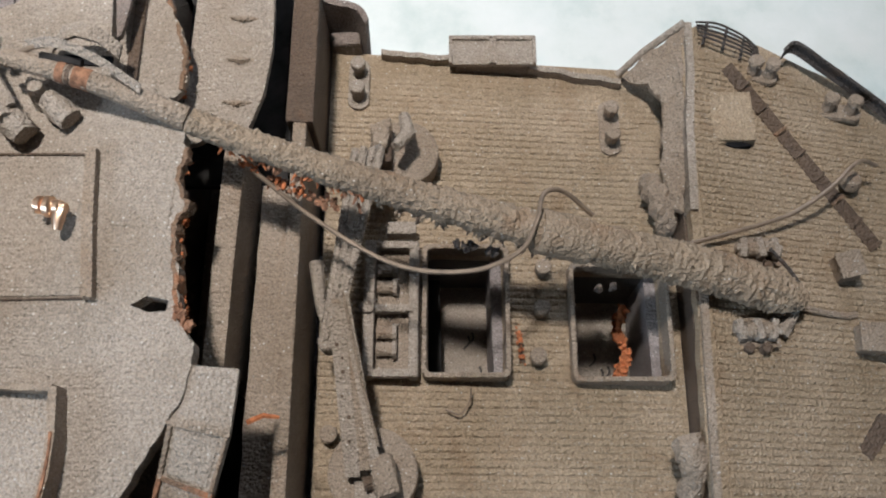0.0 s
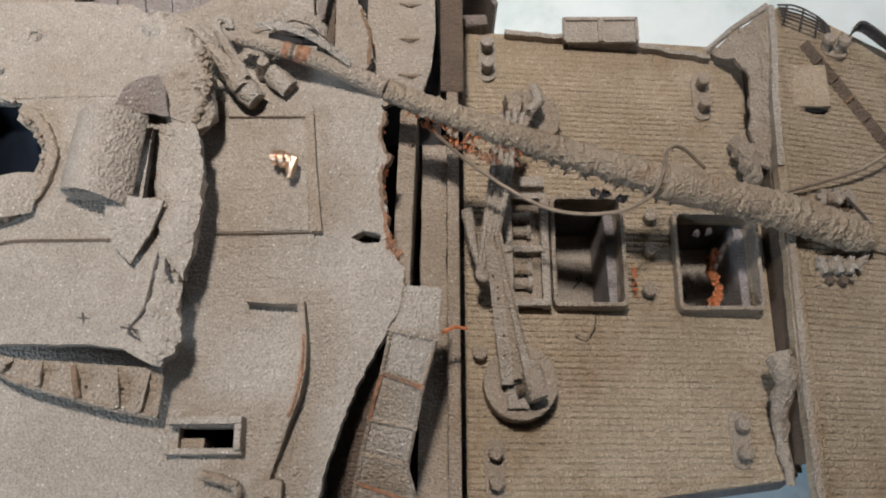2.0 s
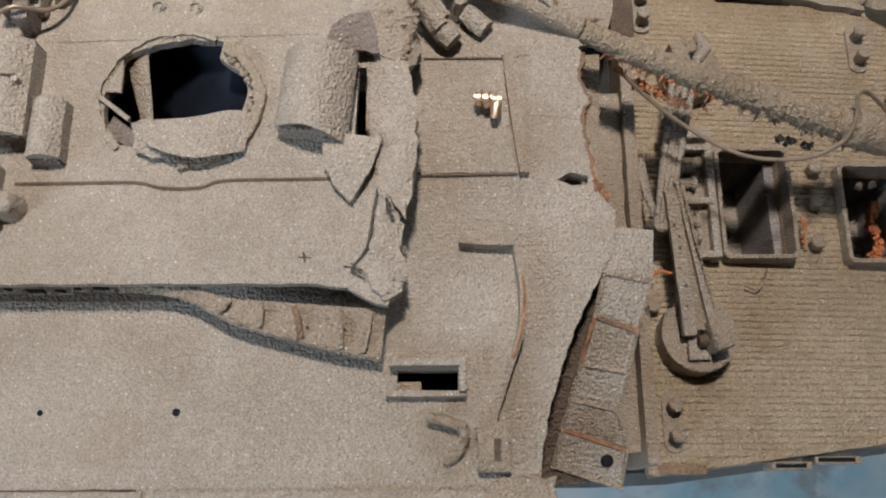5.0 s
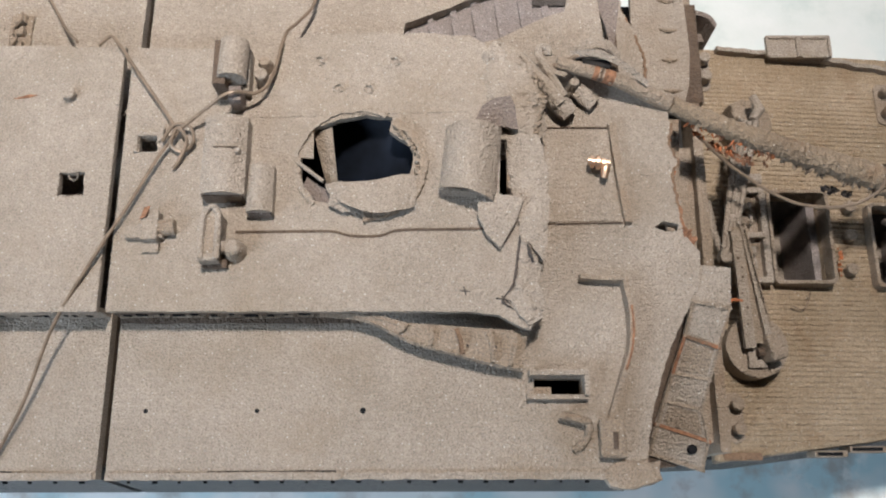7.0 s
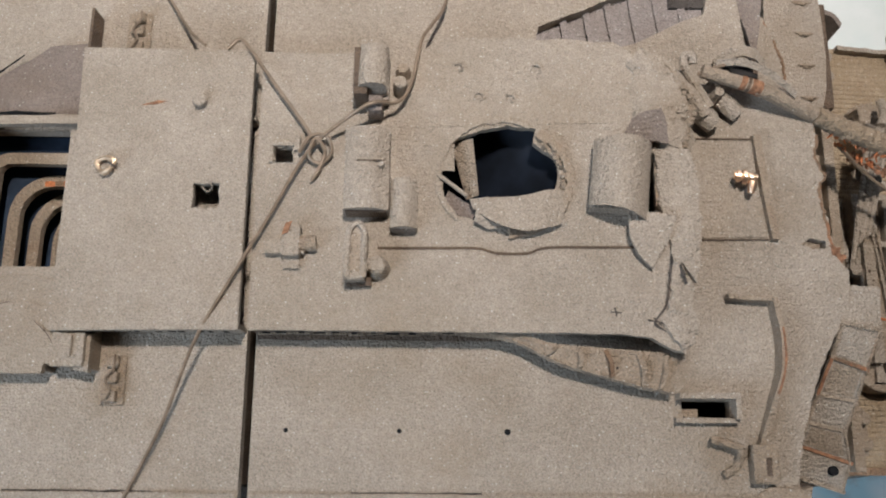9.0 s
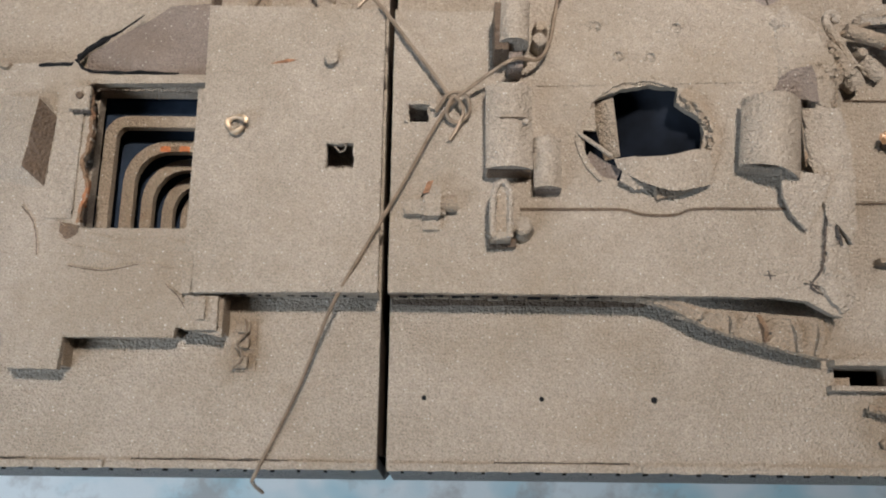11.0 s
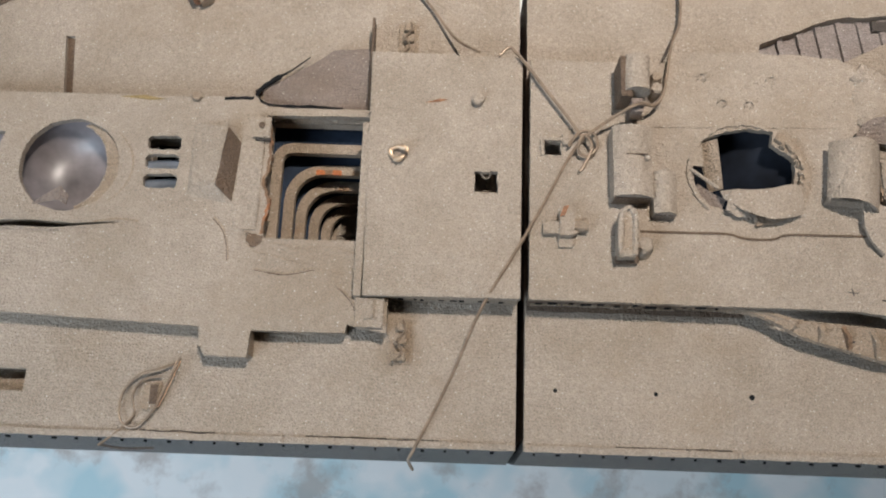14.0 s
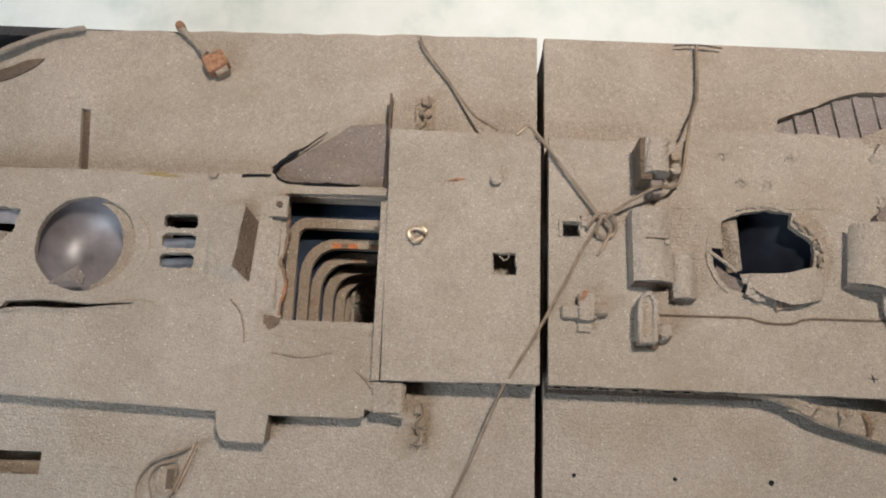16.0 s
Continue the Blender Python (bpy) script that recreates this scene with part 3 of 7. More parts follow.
def torn_fringe(name, pts, seed, label, size=0.9, count=26, drop=2.0, spread=1.2, mat=None):
    """Ragged rusty flakes strung along an edge."""
    rng = random.Random(seed)
    line = curve_points(pts, 8)
    bm = bmesh.new()
    clump = 0
    for i in range(int(count * 1.5)):
        if i % 3 == 0:
            clump = rng.randrange(len(line))
        p = line[clump]
        a = Vector((p.x + rng.uniform(-spread, spread) * 0.45, p.y + rng.uniform(-spread, spread) * 0.8, p.z + rng.uniform(-drop, 0.2)))
        r = size * rng.uniform(0.28, 0.72)
        own = bmesh.new()
        bmesh.ops.create_icosphere(own, subdivisions=2, radius=r)
        bmesh.ops.scale(own, vec=(rng.uniform(0.5, 1.0), rng.uniform(0.7, 1.7), rng.uniform(0.4, 0.9)), verts=own.verts)
        bmesh.ops.rotate(own, matrix=Matrix.Rotation(rng.uniform(-1.0, 1.0), 3, "Z") @ Matrix.Rotation(rng.uniform(-0.6, 0.6), 3, "X"), verts=own.verts)
        lumps(own, r * 0.75, 1.3 / r, i)
        bmesh.ops.translate(own, vec=a, verts=own.verts)
        join(bm, own)
    return single(name, bm, mat or RUST, label, "rust flakes", kind="stuff")


torn_fringe("rust_flakes", [(-44.2, 66, 111.5), (-46, 59, 111.5), (-44.6, 54, 111.5), (-45.8, 51, 111.5)], 1, "orange rust flakes along the torn deck edge", 0.55, 22, 2.6, 0.6)
torn_fringe("rust_flakes", [(-45.4, 50, 111), (-44.6, 45, 111), (-44, 40, 111.5), (-42.5, 36, 112.4)], 2, "orange rust flakes along the torn deck edge", 0.55, 22, 3.0, 0.6)
torn_fringe("rust_flakes", [(-44.2, 37, 113), (-42.4, 34.6, 113), (-41.6, 32, 112.5)], 3, "brown crumbly rust beside the slit in the deck", 1.1, 18, 1.0, 0.9, DULL_RUST)


def torn_edge(pts, z, depth, seed, label, mat=None):
    """The raw cut edge of a torn plate, hanging in tatters."""
    line = jag(pts, 0.9, 0.32, seed)
    bm = bmesh.new()
    rng = random.Random(seed)
    rows = []
    for x, y in line:
        d = depth * (0.75 + 0.8 * noise.noise((x * 0.3, y * 0.45, seed)) + rng.uniform(-0.15, 0.15))
        o = 0.9 * noise.noise((y * 0.6, x, seed + 5)) + rng.uniform(-0.12, 0.12)
        rows.append([bm.verts.new(q) for q in ((x - 0.5, y, z + 0.12), (x + 0.25 + o * 0.4, y, z + 0.05), (x + 0.5 + o, y + rng.uniform(-0.2, 0.2), z - d * 0.5), (x + 0.1 + o, y, z - d), (x - 0.5, y, z - d))])
    for a, b in zip(rows, rows[1:]):
        for k in range(5):
            bm.faces.new((a[k], a[(k + 1) % 5], b[(k + 1) % 5], b[k]))
    bm.faces.new(rows[0])
    bm.faces.new(rows[-1][::-1])
    return single("torn_rusty_edge", bm, mat or RUSTY_EDGE, label, "torn edge", kind="structure")


torn_edge([(-43.4, 35.2), (-44.4, 40), (-45.0, 45), (-45.8, 51.6), (-43.8, 55), (-46.0, 60), (-44.8, 66)], 113, 4.2, 31, "rusty tattered edge of the torn boat deck")
torn_edge([(-44.6, 39.6), (-44.6, 44), (-45.3, 49)], 110.6, 3.6, 32, "rusty tatters hanging below the boat deck edge")


def fallen_panel():
    """The ribbed strip that hangs from the front edge of the boat deck."""
    t = thing("fallen_gangway", "bent ribbed metal gangway sloping off the torn deck edge", "gangway", at=(-42, 5, 106))
    left = [(-41.8, 27.8, 112.7), (-43.6, 18.2, 112.2), (-45.4, 10.2, 109.0), (-48.0, 1.6, 105.0), (-49.8, -5.0, 101.5), (-51.2, -10.4, 98.0), (-53.0, -17.4, 95.0)]
    right = [(-32.8, 27.2, 112.5), (-33.6, 16.2, 112.0), (-36.4, 7.0, 109.0), (-38.0, -0.4, 105.0), (-39.6, -7.4, 101.5), (-37.4, -15.0, 98.0), (-38.6, -22.0, 95.0)]
    for i in range(6):
        la, lb, ra, rb = (Vector(q) for q in (left[i], left[i + 1], right[i], right[i + 1]))
        a, b = (la + ra) / 2, (lb + rb) / 2
        d = (b - a).normalized() * 0.3
        h = [(ra - la) / 2, (ra - la + rb - lb) / 4, (rb - lb) / 2]
        line = [a + d, a.lerp(b, 0.5) + Vector((0, 0, -0.1)), b - d]
        panel = part("panel", lumps(strip(line, lambda k: h[k] * 0.98, (0, 0, -1.2)), 0.14, 0.5, i), SAND, t)
        if i:
            part("panel_inset", lumps(strip([line[0] + d * 2 + Vector((0, 0, 0.18)), line[2] - d * 3 + Vector((0, 0, 0.18))], lambda k: h[2 * k] * 0.7, (0, 0, -0.5)), 0.08, 0.7, i), SAND_WARM if i in (2, 4) else SAND, panel)
        part("rib", lumps(strip([lb + Vector((0, 0.1, 0.55)), b + Vector((0, 0.1, 0.65)), rb + Vector((0, 0.1, 0.5))], (0.05, 0.42, 0.1), (0, 0, -1.3)), 0.12, 0.7, i), (SAND_WARM, RUSTY_EDGE, SAND_WARM, SAND_WARM, DULL_RUST, SAND_WARM)[i], t)
        if i:
            part("rim", tube([la.lerp(ra, 0.05) + Vector((0, 0, 0.3)), lb.lerp(rb, 0.05) + Vector((0, 0, 0.3))], 0.5, 6, None, 0.3, i), SAND_WARM if i != 2 else DULL_RUST, t)
            part("rim", tube([ra.lerp(la, 0.05) + Vector((0, 0, 0.2)), rb.lerp(lb, 0.05) + Vector((0, 0, 0.2))], 0.4, 6, None, 0.3, i + 9), SAND_WARM, t)
    part("bolt", cyl(-42.0, -16.6, 95.4, 98.2, 1.2, bevel=0.3), BLACK, t)
    # small orange stubs on the dark side
    part("rust_stub", tube([(-32.9, 19.5, 104), (-30.2, 20.6, 104.4), (-27.6, 20.4, 103.6)], [0.5, 0.5, 0.3], 6), RUST, t, "bent orange rusty pin")


fallen_panel()


def far_bridge_flaps():
    t = thing("torn_deck_flap", "torn deck plate with a jagged orange rust edge", "deck plate", at=(-56, 90, 105))
    out = jag([(-60.5, 74), (-50.2, 79.5)], 1.5, 0.2, 41) + jag([(-49, 81), (-48.6, 88), (-51, 95), (-54.5, 102), (-56, 112)], 0.9, 0.5, 42) + [(-62.4, 114), (-61.2, 90)]
    part("plate", plate(out, 103.5, 105.2, [], lambda x, y: 3.5 - 0.20 * (x + 60), cuts_x=[-57, -53]), SAND, t)
    torn_fringe("rust_flakes", [(-49.6, 81, 104.8), (-49.2, 88, 104.6), (-51.6, 95, 105), (-55, 103, 105.6), (-56.3, 112, 106)], 4, "bright orange rust along a torn plate edge", 0.7, 40, 0.8, 0.7)
    torn_edge([(-49.2, 81), (-48.8, 88), (-51.1, 95), (-54.6, 102), (-56.0, 112)], 106.9, 2.0, 33, "bright rusty edge of the torn deck flap")
    u = thing("slotted_deck_flap", "sand-grey bent deck plate with three raised slots", "deck plate", at=(-42, 92, 98))
    out = jag([(-51, 72), (-37.5, 76)], 1.2, 0.3, 43) + [(-35.2, 84), (-34.2, 94), (-34.4, 104), (-35.6, 122)] + [(-50, 122), (-50.5, 100)]
    part("plate", plate(out, 97.5, 99.2, [], lambda x, y: -0.02 * (x + 42) ** 2 + 2.0, cuts_x=[-47, -43, -39]), SAND, u)
    for y in (81.5, 91.0, 100.5, 110):
        part("slot_lip", lumps(tube([(-42.8, y, 101.3), (-40.0, y - 0.5, 101.4), (-37.4, y + 0.2, 100.5)], [0.25, 0.7, 0.25], 6), 0.1), SAND_WARM, u)
    # wall added to hide the cover beyond; umber paints its shade
    single("void_wall", lumps(box(-33.2, -27.4, 84, 117, 40, 88, 0.4), 0.4, 0.2), UMBER, "wall added behind the torn plates, brown painted as shade", "wall", kind="structure")
    # black sheet added to paint the shade below the flaps
    single("void_shade_sheet", box(-60, -33, 72, 120, 80, 82), INNER, "black sheet added beneath the torn plates as shade", "lining", kind="structure")


far_bridge_flaps()


def corner_bulwark():
    t = thing("bulwark_corner", "mauve-grey curved bulwark corner with rough edges", "bulwark", at=(-24, 116, 62))
    line = curve_points([(-33, 124, 0), (-27, 120, 0), (-21, 118.5, 0), (-18.5, 114.5, 0)], 5)
    part("plate", lumps(strip([(p.x, p.y, 70) for p in line], (0.3, 0.5, 7.5), (0.8, 1.4, 0)), 0.35, 0.3), MAUVE, t)
    part("knee", lumps(box(-27, -20, 113.5, 117, 62, 71, 0.8), 0.6, 0.4), MAUVE, t)


corner_bulwark()

# ---- well deck things ----


def hatch_coaming(x0, x1, y0, y1, label, seed):
    z = zwell((x0 + x1) / 2)
    t = thing("hatch_coaming", label, "cargo hatch", "cargo hatches", at=((x0 + x1) / 2, (y0 + y1) / 2, z - 2))
    rim = plate(round_rect(x0, x1, y0, y1, 1.6), z - 3, z + 5.0, [round_rect(x0 + 1.1, x1 - 1.1, y0 + 1.1, y1 - 1.1, 1.2)], bevel=0.3)
    part("rim", rim, SAND_WARM, t)
    # lighting painted by wall colour: right wall pale, the other three dark
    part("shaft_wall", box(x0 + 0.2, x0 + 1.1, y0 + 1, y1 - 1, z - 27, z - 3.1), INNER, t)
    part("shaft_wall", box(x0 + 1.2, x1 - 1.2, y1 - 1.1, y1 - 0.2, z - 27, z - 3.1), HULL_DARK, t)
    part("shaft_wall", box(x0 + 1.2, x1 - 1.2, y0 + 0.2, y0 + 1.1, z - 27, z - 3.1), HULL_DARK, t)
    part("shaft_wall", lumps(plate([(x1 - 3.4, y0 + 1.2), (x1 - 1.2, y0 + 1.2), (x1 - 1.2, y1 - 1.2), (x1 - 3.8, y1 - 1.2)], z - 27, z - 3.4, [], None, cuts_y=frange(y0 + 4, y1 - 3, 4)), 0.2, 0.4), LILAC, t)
    part("hold_floor", lumps(plate(rect(x0 + 1, x1 - 1, y0 + 1, y1 - 1), z - 28, z - 26.2, cuts_x=frange(x0 + 3, x1 - 2, 2.2), cuts_y=frange(y0 + 3, y1 - 2, 2.2)), 0.5, 0.5, seed, True), SAND, t)
    # black block paints the shadow along the left wall
    part("shade_block", plate([(x0 + 1.1, y0 + 1.2), (x0 + 4.4, y0 + 1.2), (x0 + 3.8, y1 - 1.2), (x0 + 1.1, y1 - 1.2)], z - 26, z - 19), INNER, t)
    rng = random.Random(seed)
    for k in range(3):
        x, y = rng.uniform(x0 + 8, x1 - 4), rng.uniform(y0 + 4, y1 - 10)
        part("loose_wire", tube(curve_points([(x, y, z - 25.4), (x + 1.5, y + 1.6, z - 25), (x + 1.2, y + 3.2, z - 25.2)], 4), 0.28, 6), HULL_DARK, t)
    return t


H1 = hatch_coaming(*HATCHES[0], "rectangular cargo hatch with rounded raised rim", 3)
H2 = hatch_coaming(*HATCHES[1], "rectangular cargo hatch with rusty growth inside", 4)


def inner_wall_pieces():
    # rust crumbs and debris; hatch_coaming paints the right lining pale as lit
    torn_fringe("rust_growth", [(7, 37, 41), (10, 37.5, 41.5), (12, 37, 42)], 11, "orange crumbs of rust on the hold floor", 1.0, 24, 0.4, 0.9)
    torn_fringe("rust_growth", [(40.5, 36.5, 52), (42.6, 42, 54), (40.6, 47, 55), (42, 52, 56)], 12, "orange rust growth standing inside the hatch", 1.7, 75, 2.0, 0.8)
    torn_fringe("pale_debris", [(35.5, 55.6, 61), (39, 55.2, 62), (42, 54.4, 62.4)], 13, "pale pink debris caught below the fallen mast", 1.3, 12, 1.0, 0.8, MAUVE)


inner_wall_pieces()


def bitts(x, y, turn, label, z, mat=SAND, plate_len=14.5, name="mooring_bitts"):
    t = thing(name, label, "bitts", "mooring bitts", at=(x, y, z))
    part("base", plate(round_rect(x - 2.5, x + 2.5, y - plate_len / 2, y + plate_len / 2, 2.2), z - 0.2, z + 0.8, bevel=0.25), mat, t)
    for s in (-1, 1):
        yy = y + s * plate_len * 0.24
        p = part("post", cyl(x, yy, z + 0.7, z + 4.2, 1.45, 1.45, 18), mat, t)
        part("cap", cyl(x, yy, z + 4.0, z + 5.4, 1.85, 1.75, 18, 0.4), mat, p)
    t.rotation_euler.z = radians(turn)
    return t


bitts(-20.2, 105.0, 0, "pair of sand-grey mooring posts on an oblong base", zwell(-20), plate_len=13.5)
bitts(40.6, 96.3, 0, "pair of tan mooring posts on a rounded base", zwell(40), SAND_WARM)
bitts(41.6, 1.2, 0, "pair of dusty mooring posts on a rounded base", zwell(41), SAND_WARM)
bitts(-20.2, -6.0, 0, "pair of weathered mooring posts near the hull side", zwell(-20), SAND_WARM)


def pin(x, y, r=1.9, h=4.0):
    z = zwell(x)
    t = thing("deck_post", "short round sand-coated deck post", "post", "deck posts", at=(x, y, z))
    part("shaft", cyl(x, y, z - 0.1, z + h - 1.2, r * 0.85, r * 0.85, 16), SAND_WARM, t)
    part("cap", cyl(x, y, z + h - 1.3, z + h, r, r * 0.96, 18, 0.35), SAND_WARM, t)


for x, y in ((22.0, 49.8), (20.8, 38.9), (22.6, 59.2), (-23.6, 21.6)):
    pin(x, y)
torn_fringe("rust_patch", [(16.2, 44, 68.6), (16.8, 41, 67.4), (17.4, 38, 63.3)], 14, "orange rust smear beside the hatch rim", 0.5, 40, 0.4, 1.4)


def winch_frame():
    z = zwell(-11)
    t = thing("winch_frame", "sand-coated winch bed with crossbars and small drums", "winch", at=(-11.5, 48.5, z))
    part("bed", box(-16.6, -5.0, 34.0, 63.4, z - 0.2, z + 1.4, 0.3), SAND_WARM, t)
    part("side_rail", box(-17.2, -14.8, 33.4, 63.9, z, z + 5.6, 0.6), SAND, t)
    part("side_rail", box(-7.4, -5.3, 33.4, 63.9, z, z + 4.6, 0.5), SAND, t)
    for y in (34.3, 48.4, 62.9):
        part("crossbar", box(-18.2 if y == 48.4 else -16.8, -6.2, y - 0.9, y + 0.9, z + 2.4, z + 5.0, 0.4), SAND, t)
    for y in (39.6, 43.4, 53.6, 57.4):
        d = part("drum", tube([(-14.4, y, z + 3.0), (-10.2, y, z + 3.0)], 1.4, 12, None, 0.15, y), SAND_WARM, t)
        part("flange", tube([(-10.9, y, z + 3.0), (-10.0, y, z + 3.0)], 1.9, 14), SAND, d)
    part("boss", cyl(-16.2, 48.4, z + 4, z + 6.6, 1.7, 1.5, 14, 0.4), SAND, t)


winch_frame()


def near_crane():
    z = zwell(-14)
    t = thing("deck_crane", "sand-coated deck crane with slender pierced jib, round base", "crane", at=(-14, 13.4, z))
    part("base_disc", cyl(-14, 13.6, z - 0.2, z + 8.0, 9.0, 9.0, 40, 0.4), SAND_WARM, t)
    part("plinth", box(-17.4, -12.2, 7.2, 12.5, z + 8, z + 9.6, 0.3), SAND, t)
    part("house", lumps(box(-13.8, -8.8, 8.4, 16.4, z + 8.5, z + 16, 1.7, turn=14), 0.5, 0.4), SAND_WARM, t)
    part("winch_drum", lumps(tube([(-15.4, 11.2, z + 11.5), (-9.6, 12.6, z + 11.5)], [1.4, 1.4], 12), 0.2, 0.5), UMBER, t)
    # jib: two side beams and lattice
    a0, b0 = Vector((-17.5, 12.5, z + 12.5)), Vector((-21.2, 45, z + 20.5))
    a1, b1 = Vector((-13.0, 15, z + 15.0)), Vector((-19.6, 47, z + 21.5))
    part("jib_beam", lumps(strip([a0.lerp(b0, k / 8) for k in range(9)], (1.5, 0, 0), (0, 0, -1.6)), 0.15, 0.5), SAND, t)
    part("jib_beam", lumps(strip([a1.lerp(b1, k / 8) for k in range(9)], (0.9, 0, 0), (0, 0, -2.2)), 0.15, 0.5), SAND, t)
    part("jib_web", lumps(strip([a0.lerp(a1, 0.5).lerp(b0.lerp(b1, 0.5), k / 6) + Vector((0, 0, -0.9)) for k in range(7)], (1.7, 0, 0), (0, 0, -0.8)), 0.2, 0.5), SAND_WARM, t)
    for k, f in enumerate((0.2, 0.34, 0.46, 0.6, 0.68, 0.76)):
        p = a0.lerp(b0, f) + Vector((0.5 * math.sin(k * 2.2), 0, 0))
        part("lightening_hole", cyl(p.x, p.y, p.z - 0.1, p.z + 0.2, 0.3 + 0.1 * (k % 2), n=8), UMBER, t)
    part("boom_cable", tube([a1 + Vector((0.6, 3, 0.6)), a1.lerp(b1, 0.5) + Vector((0.3, 0, 0.9)), b1 + Vector((0, 0, 0.6))], 0.3, 6), SAND_WARM, t)


near_crane()


def far_crane():
    z = zwell(-12)
    t = thing("deck_crane", "sand-coated deck crane with long folded jib, round base", "crane", at=(-10, 85, z))
    part("base_disc", cyl(-9.0, 85, z - 0.2, z + 5.5, 8.0, 8.0, 40, 0.4), SAND_WARM, t)
    part("house", lumps(plate(jag([(-15.6, 83.4), (-12.4, 82.6), (-11.4, 88), (-11.8, 90.4), (-13.6, 89.6), (-16.4, 88.2)], 2, 0.2, 6, True), z + 6, z + 13, bevel=0.9), 0.6, 0.5), SAND_WARM, t)
    part("hood", lumps(tube([(-10.4, 82, z + 14), (-7.6, 86, z + 13), (-8.8, 91, z + 12)], [1.2, 1.7, 1.3], 10, None, 0.3, 2, 0.4), 0.3, 0.4), SAND, t, "", True)
    part("pillar", lumps(box(-16.2, -11.4, 80.5, 87.5, z + 3, z + 10, 0.6), 0.5, 0.3), UMBER, t)
    part("rope_bar", tube([(-14.0, 82.8, z + 13), (-14.8, 77.5, z + 22)], 0.7, 8), SAND, t)
    top, tip = Vector((-15.6, 78, z + 22)), Vector((-23.0, 38.5, z + 16))
    for k, off in enumerate((-2.5, -0.7, 1.1, 2.9)):
        a, b = top + Vector((off, 0, 0.6 * (k % 2))), tip + Vector((off * 0.42, 0, 0.5 * (k % 2)))
        part("jib_rod", lumps(tube([a.lerp(b, i / 10) for i in range(11)], [0.85] * 11, 7), 0.16, 0.5, k), SAND, t)
    part("jib_web", strip([top + Vector((0, 0, -0.8)), tip + Vector((0, 0, -0.6))], (1.5, 0, 0), (0, 0, -0.7)), UMBER, t)
    part("jib_head", lumps(cyl(-23.0, 38.4, z + 13.8, z + 17.0, 2.3, 2.0, 16, 0.6), 0.25, 0.5), SAND, t)
    part("spreader", lumps(tube([(-26.6, 56, z + 13), (-25.2, 47, z + 13), (-22.8, 39, z + 13.4)], [1.6, 1.1, 0.9], 8), 0.2, 0.4), SAND, t)
    part("sheave", lumps(cyl(-18.2, 66.4, z + 13.5, z + 15.2, 2.4, 2.4, 18, 0.3), 0.1), SAND_WARM, t)
    part("strut", box(-12.6, -6.0, 65.2, 68.2, z + 2, z + 5.5, 0.6), SAND, t)


far_crane()


def far_bulwark():
    t = thing("far_bulwark", "low eroded bulwark edge along the well deck", "bulwark", kind="structure", at=(14, 112, 62))
    line = jag([(-15, 113.2), (20, 111.2), (44, 108.4)], 2.2, 0.35, 51)
    bm = strip([(x, y, zwell(x) + 2.4 + 0.4 * noise.noise((x * 0.4, 0, 0))) for x, y in line], (0, 0.7, 0), (0, 0, -5))
    part("rail", bm, SAND, t)
    h = thing("folded_hatch_board", "two-panel sand-grey hatch board leaning over the deck edge", "hatch board", at=(12, 112, zwell(12)))
    for x0, x1 in ((1.6, 11.9), (12.3, 22.4)):
        p = part("panel", box(x0, x1, 110.0, 117.4, 66.4, 67.8, 0.3), SAND, h)
        part("rim", box(x0 - 0.1, x1 + 0.1, 116.6, 117.7, 66.8, 68.6, 0.25), SAND, p)
        part("rim", box(x0 - 0.2, x0 + 0.7, 110.0, 117.6, 66.8, 68.6, 0.25), SAND, p)
        part("rim", box(x1 - 0.7, x1 + 0.2, 110.0, 117.6, 66.8, 68.6, 0.25), SAND, p)
    part("prop", box(3, 21, 110.4, 112.4, 62, 66.6), MAUVE, h)


far_bulwark()


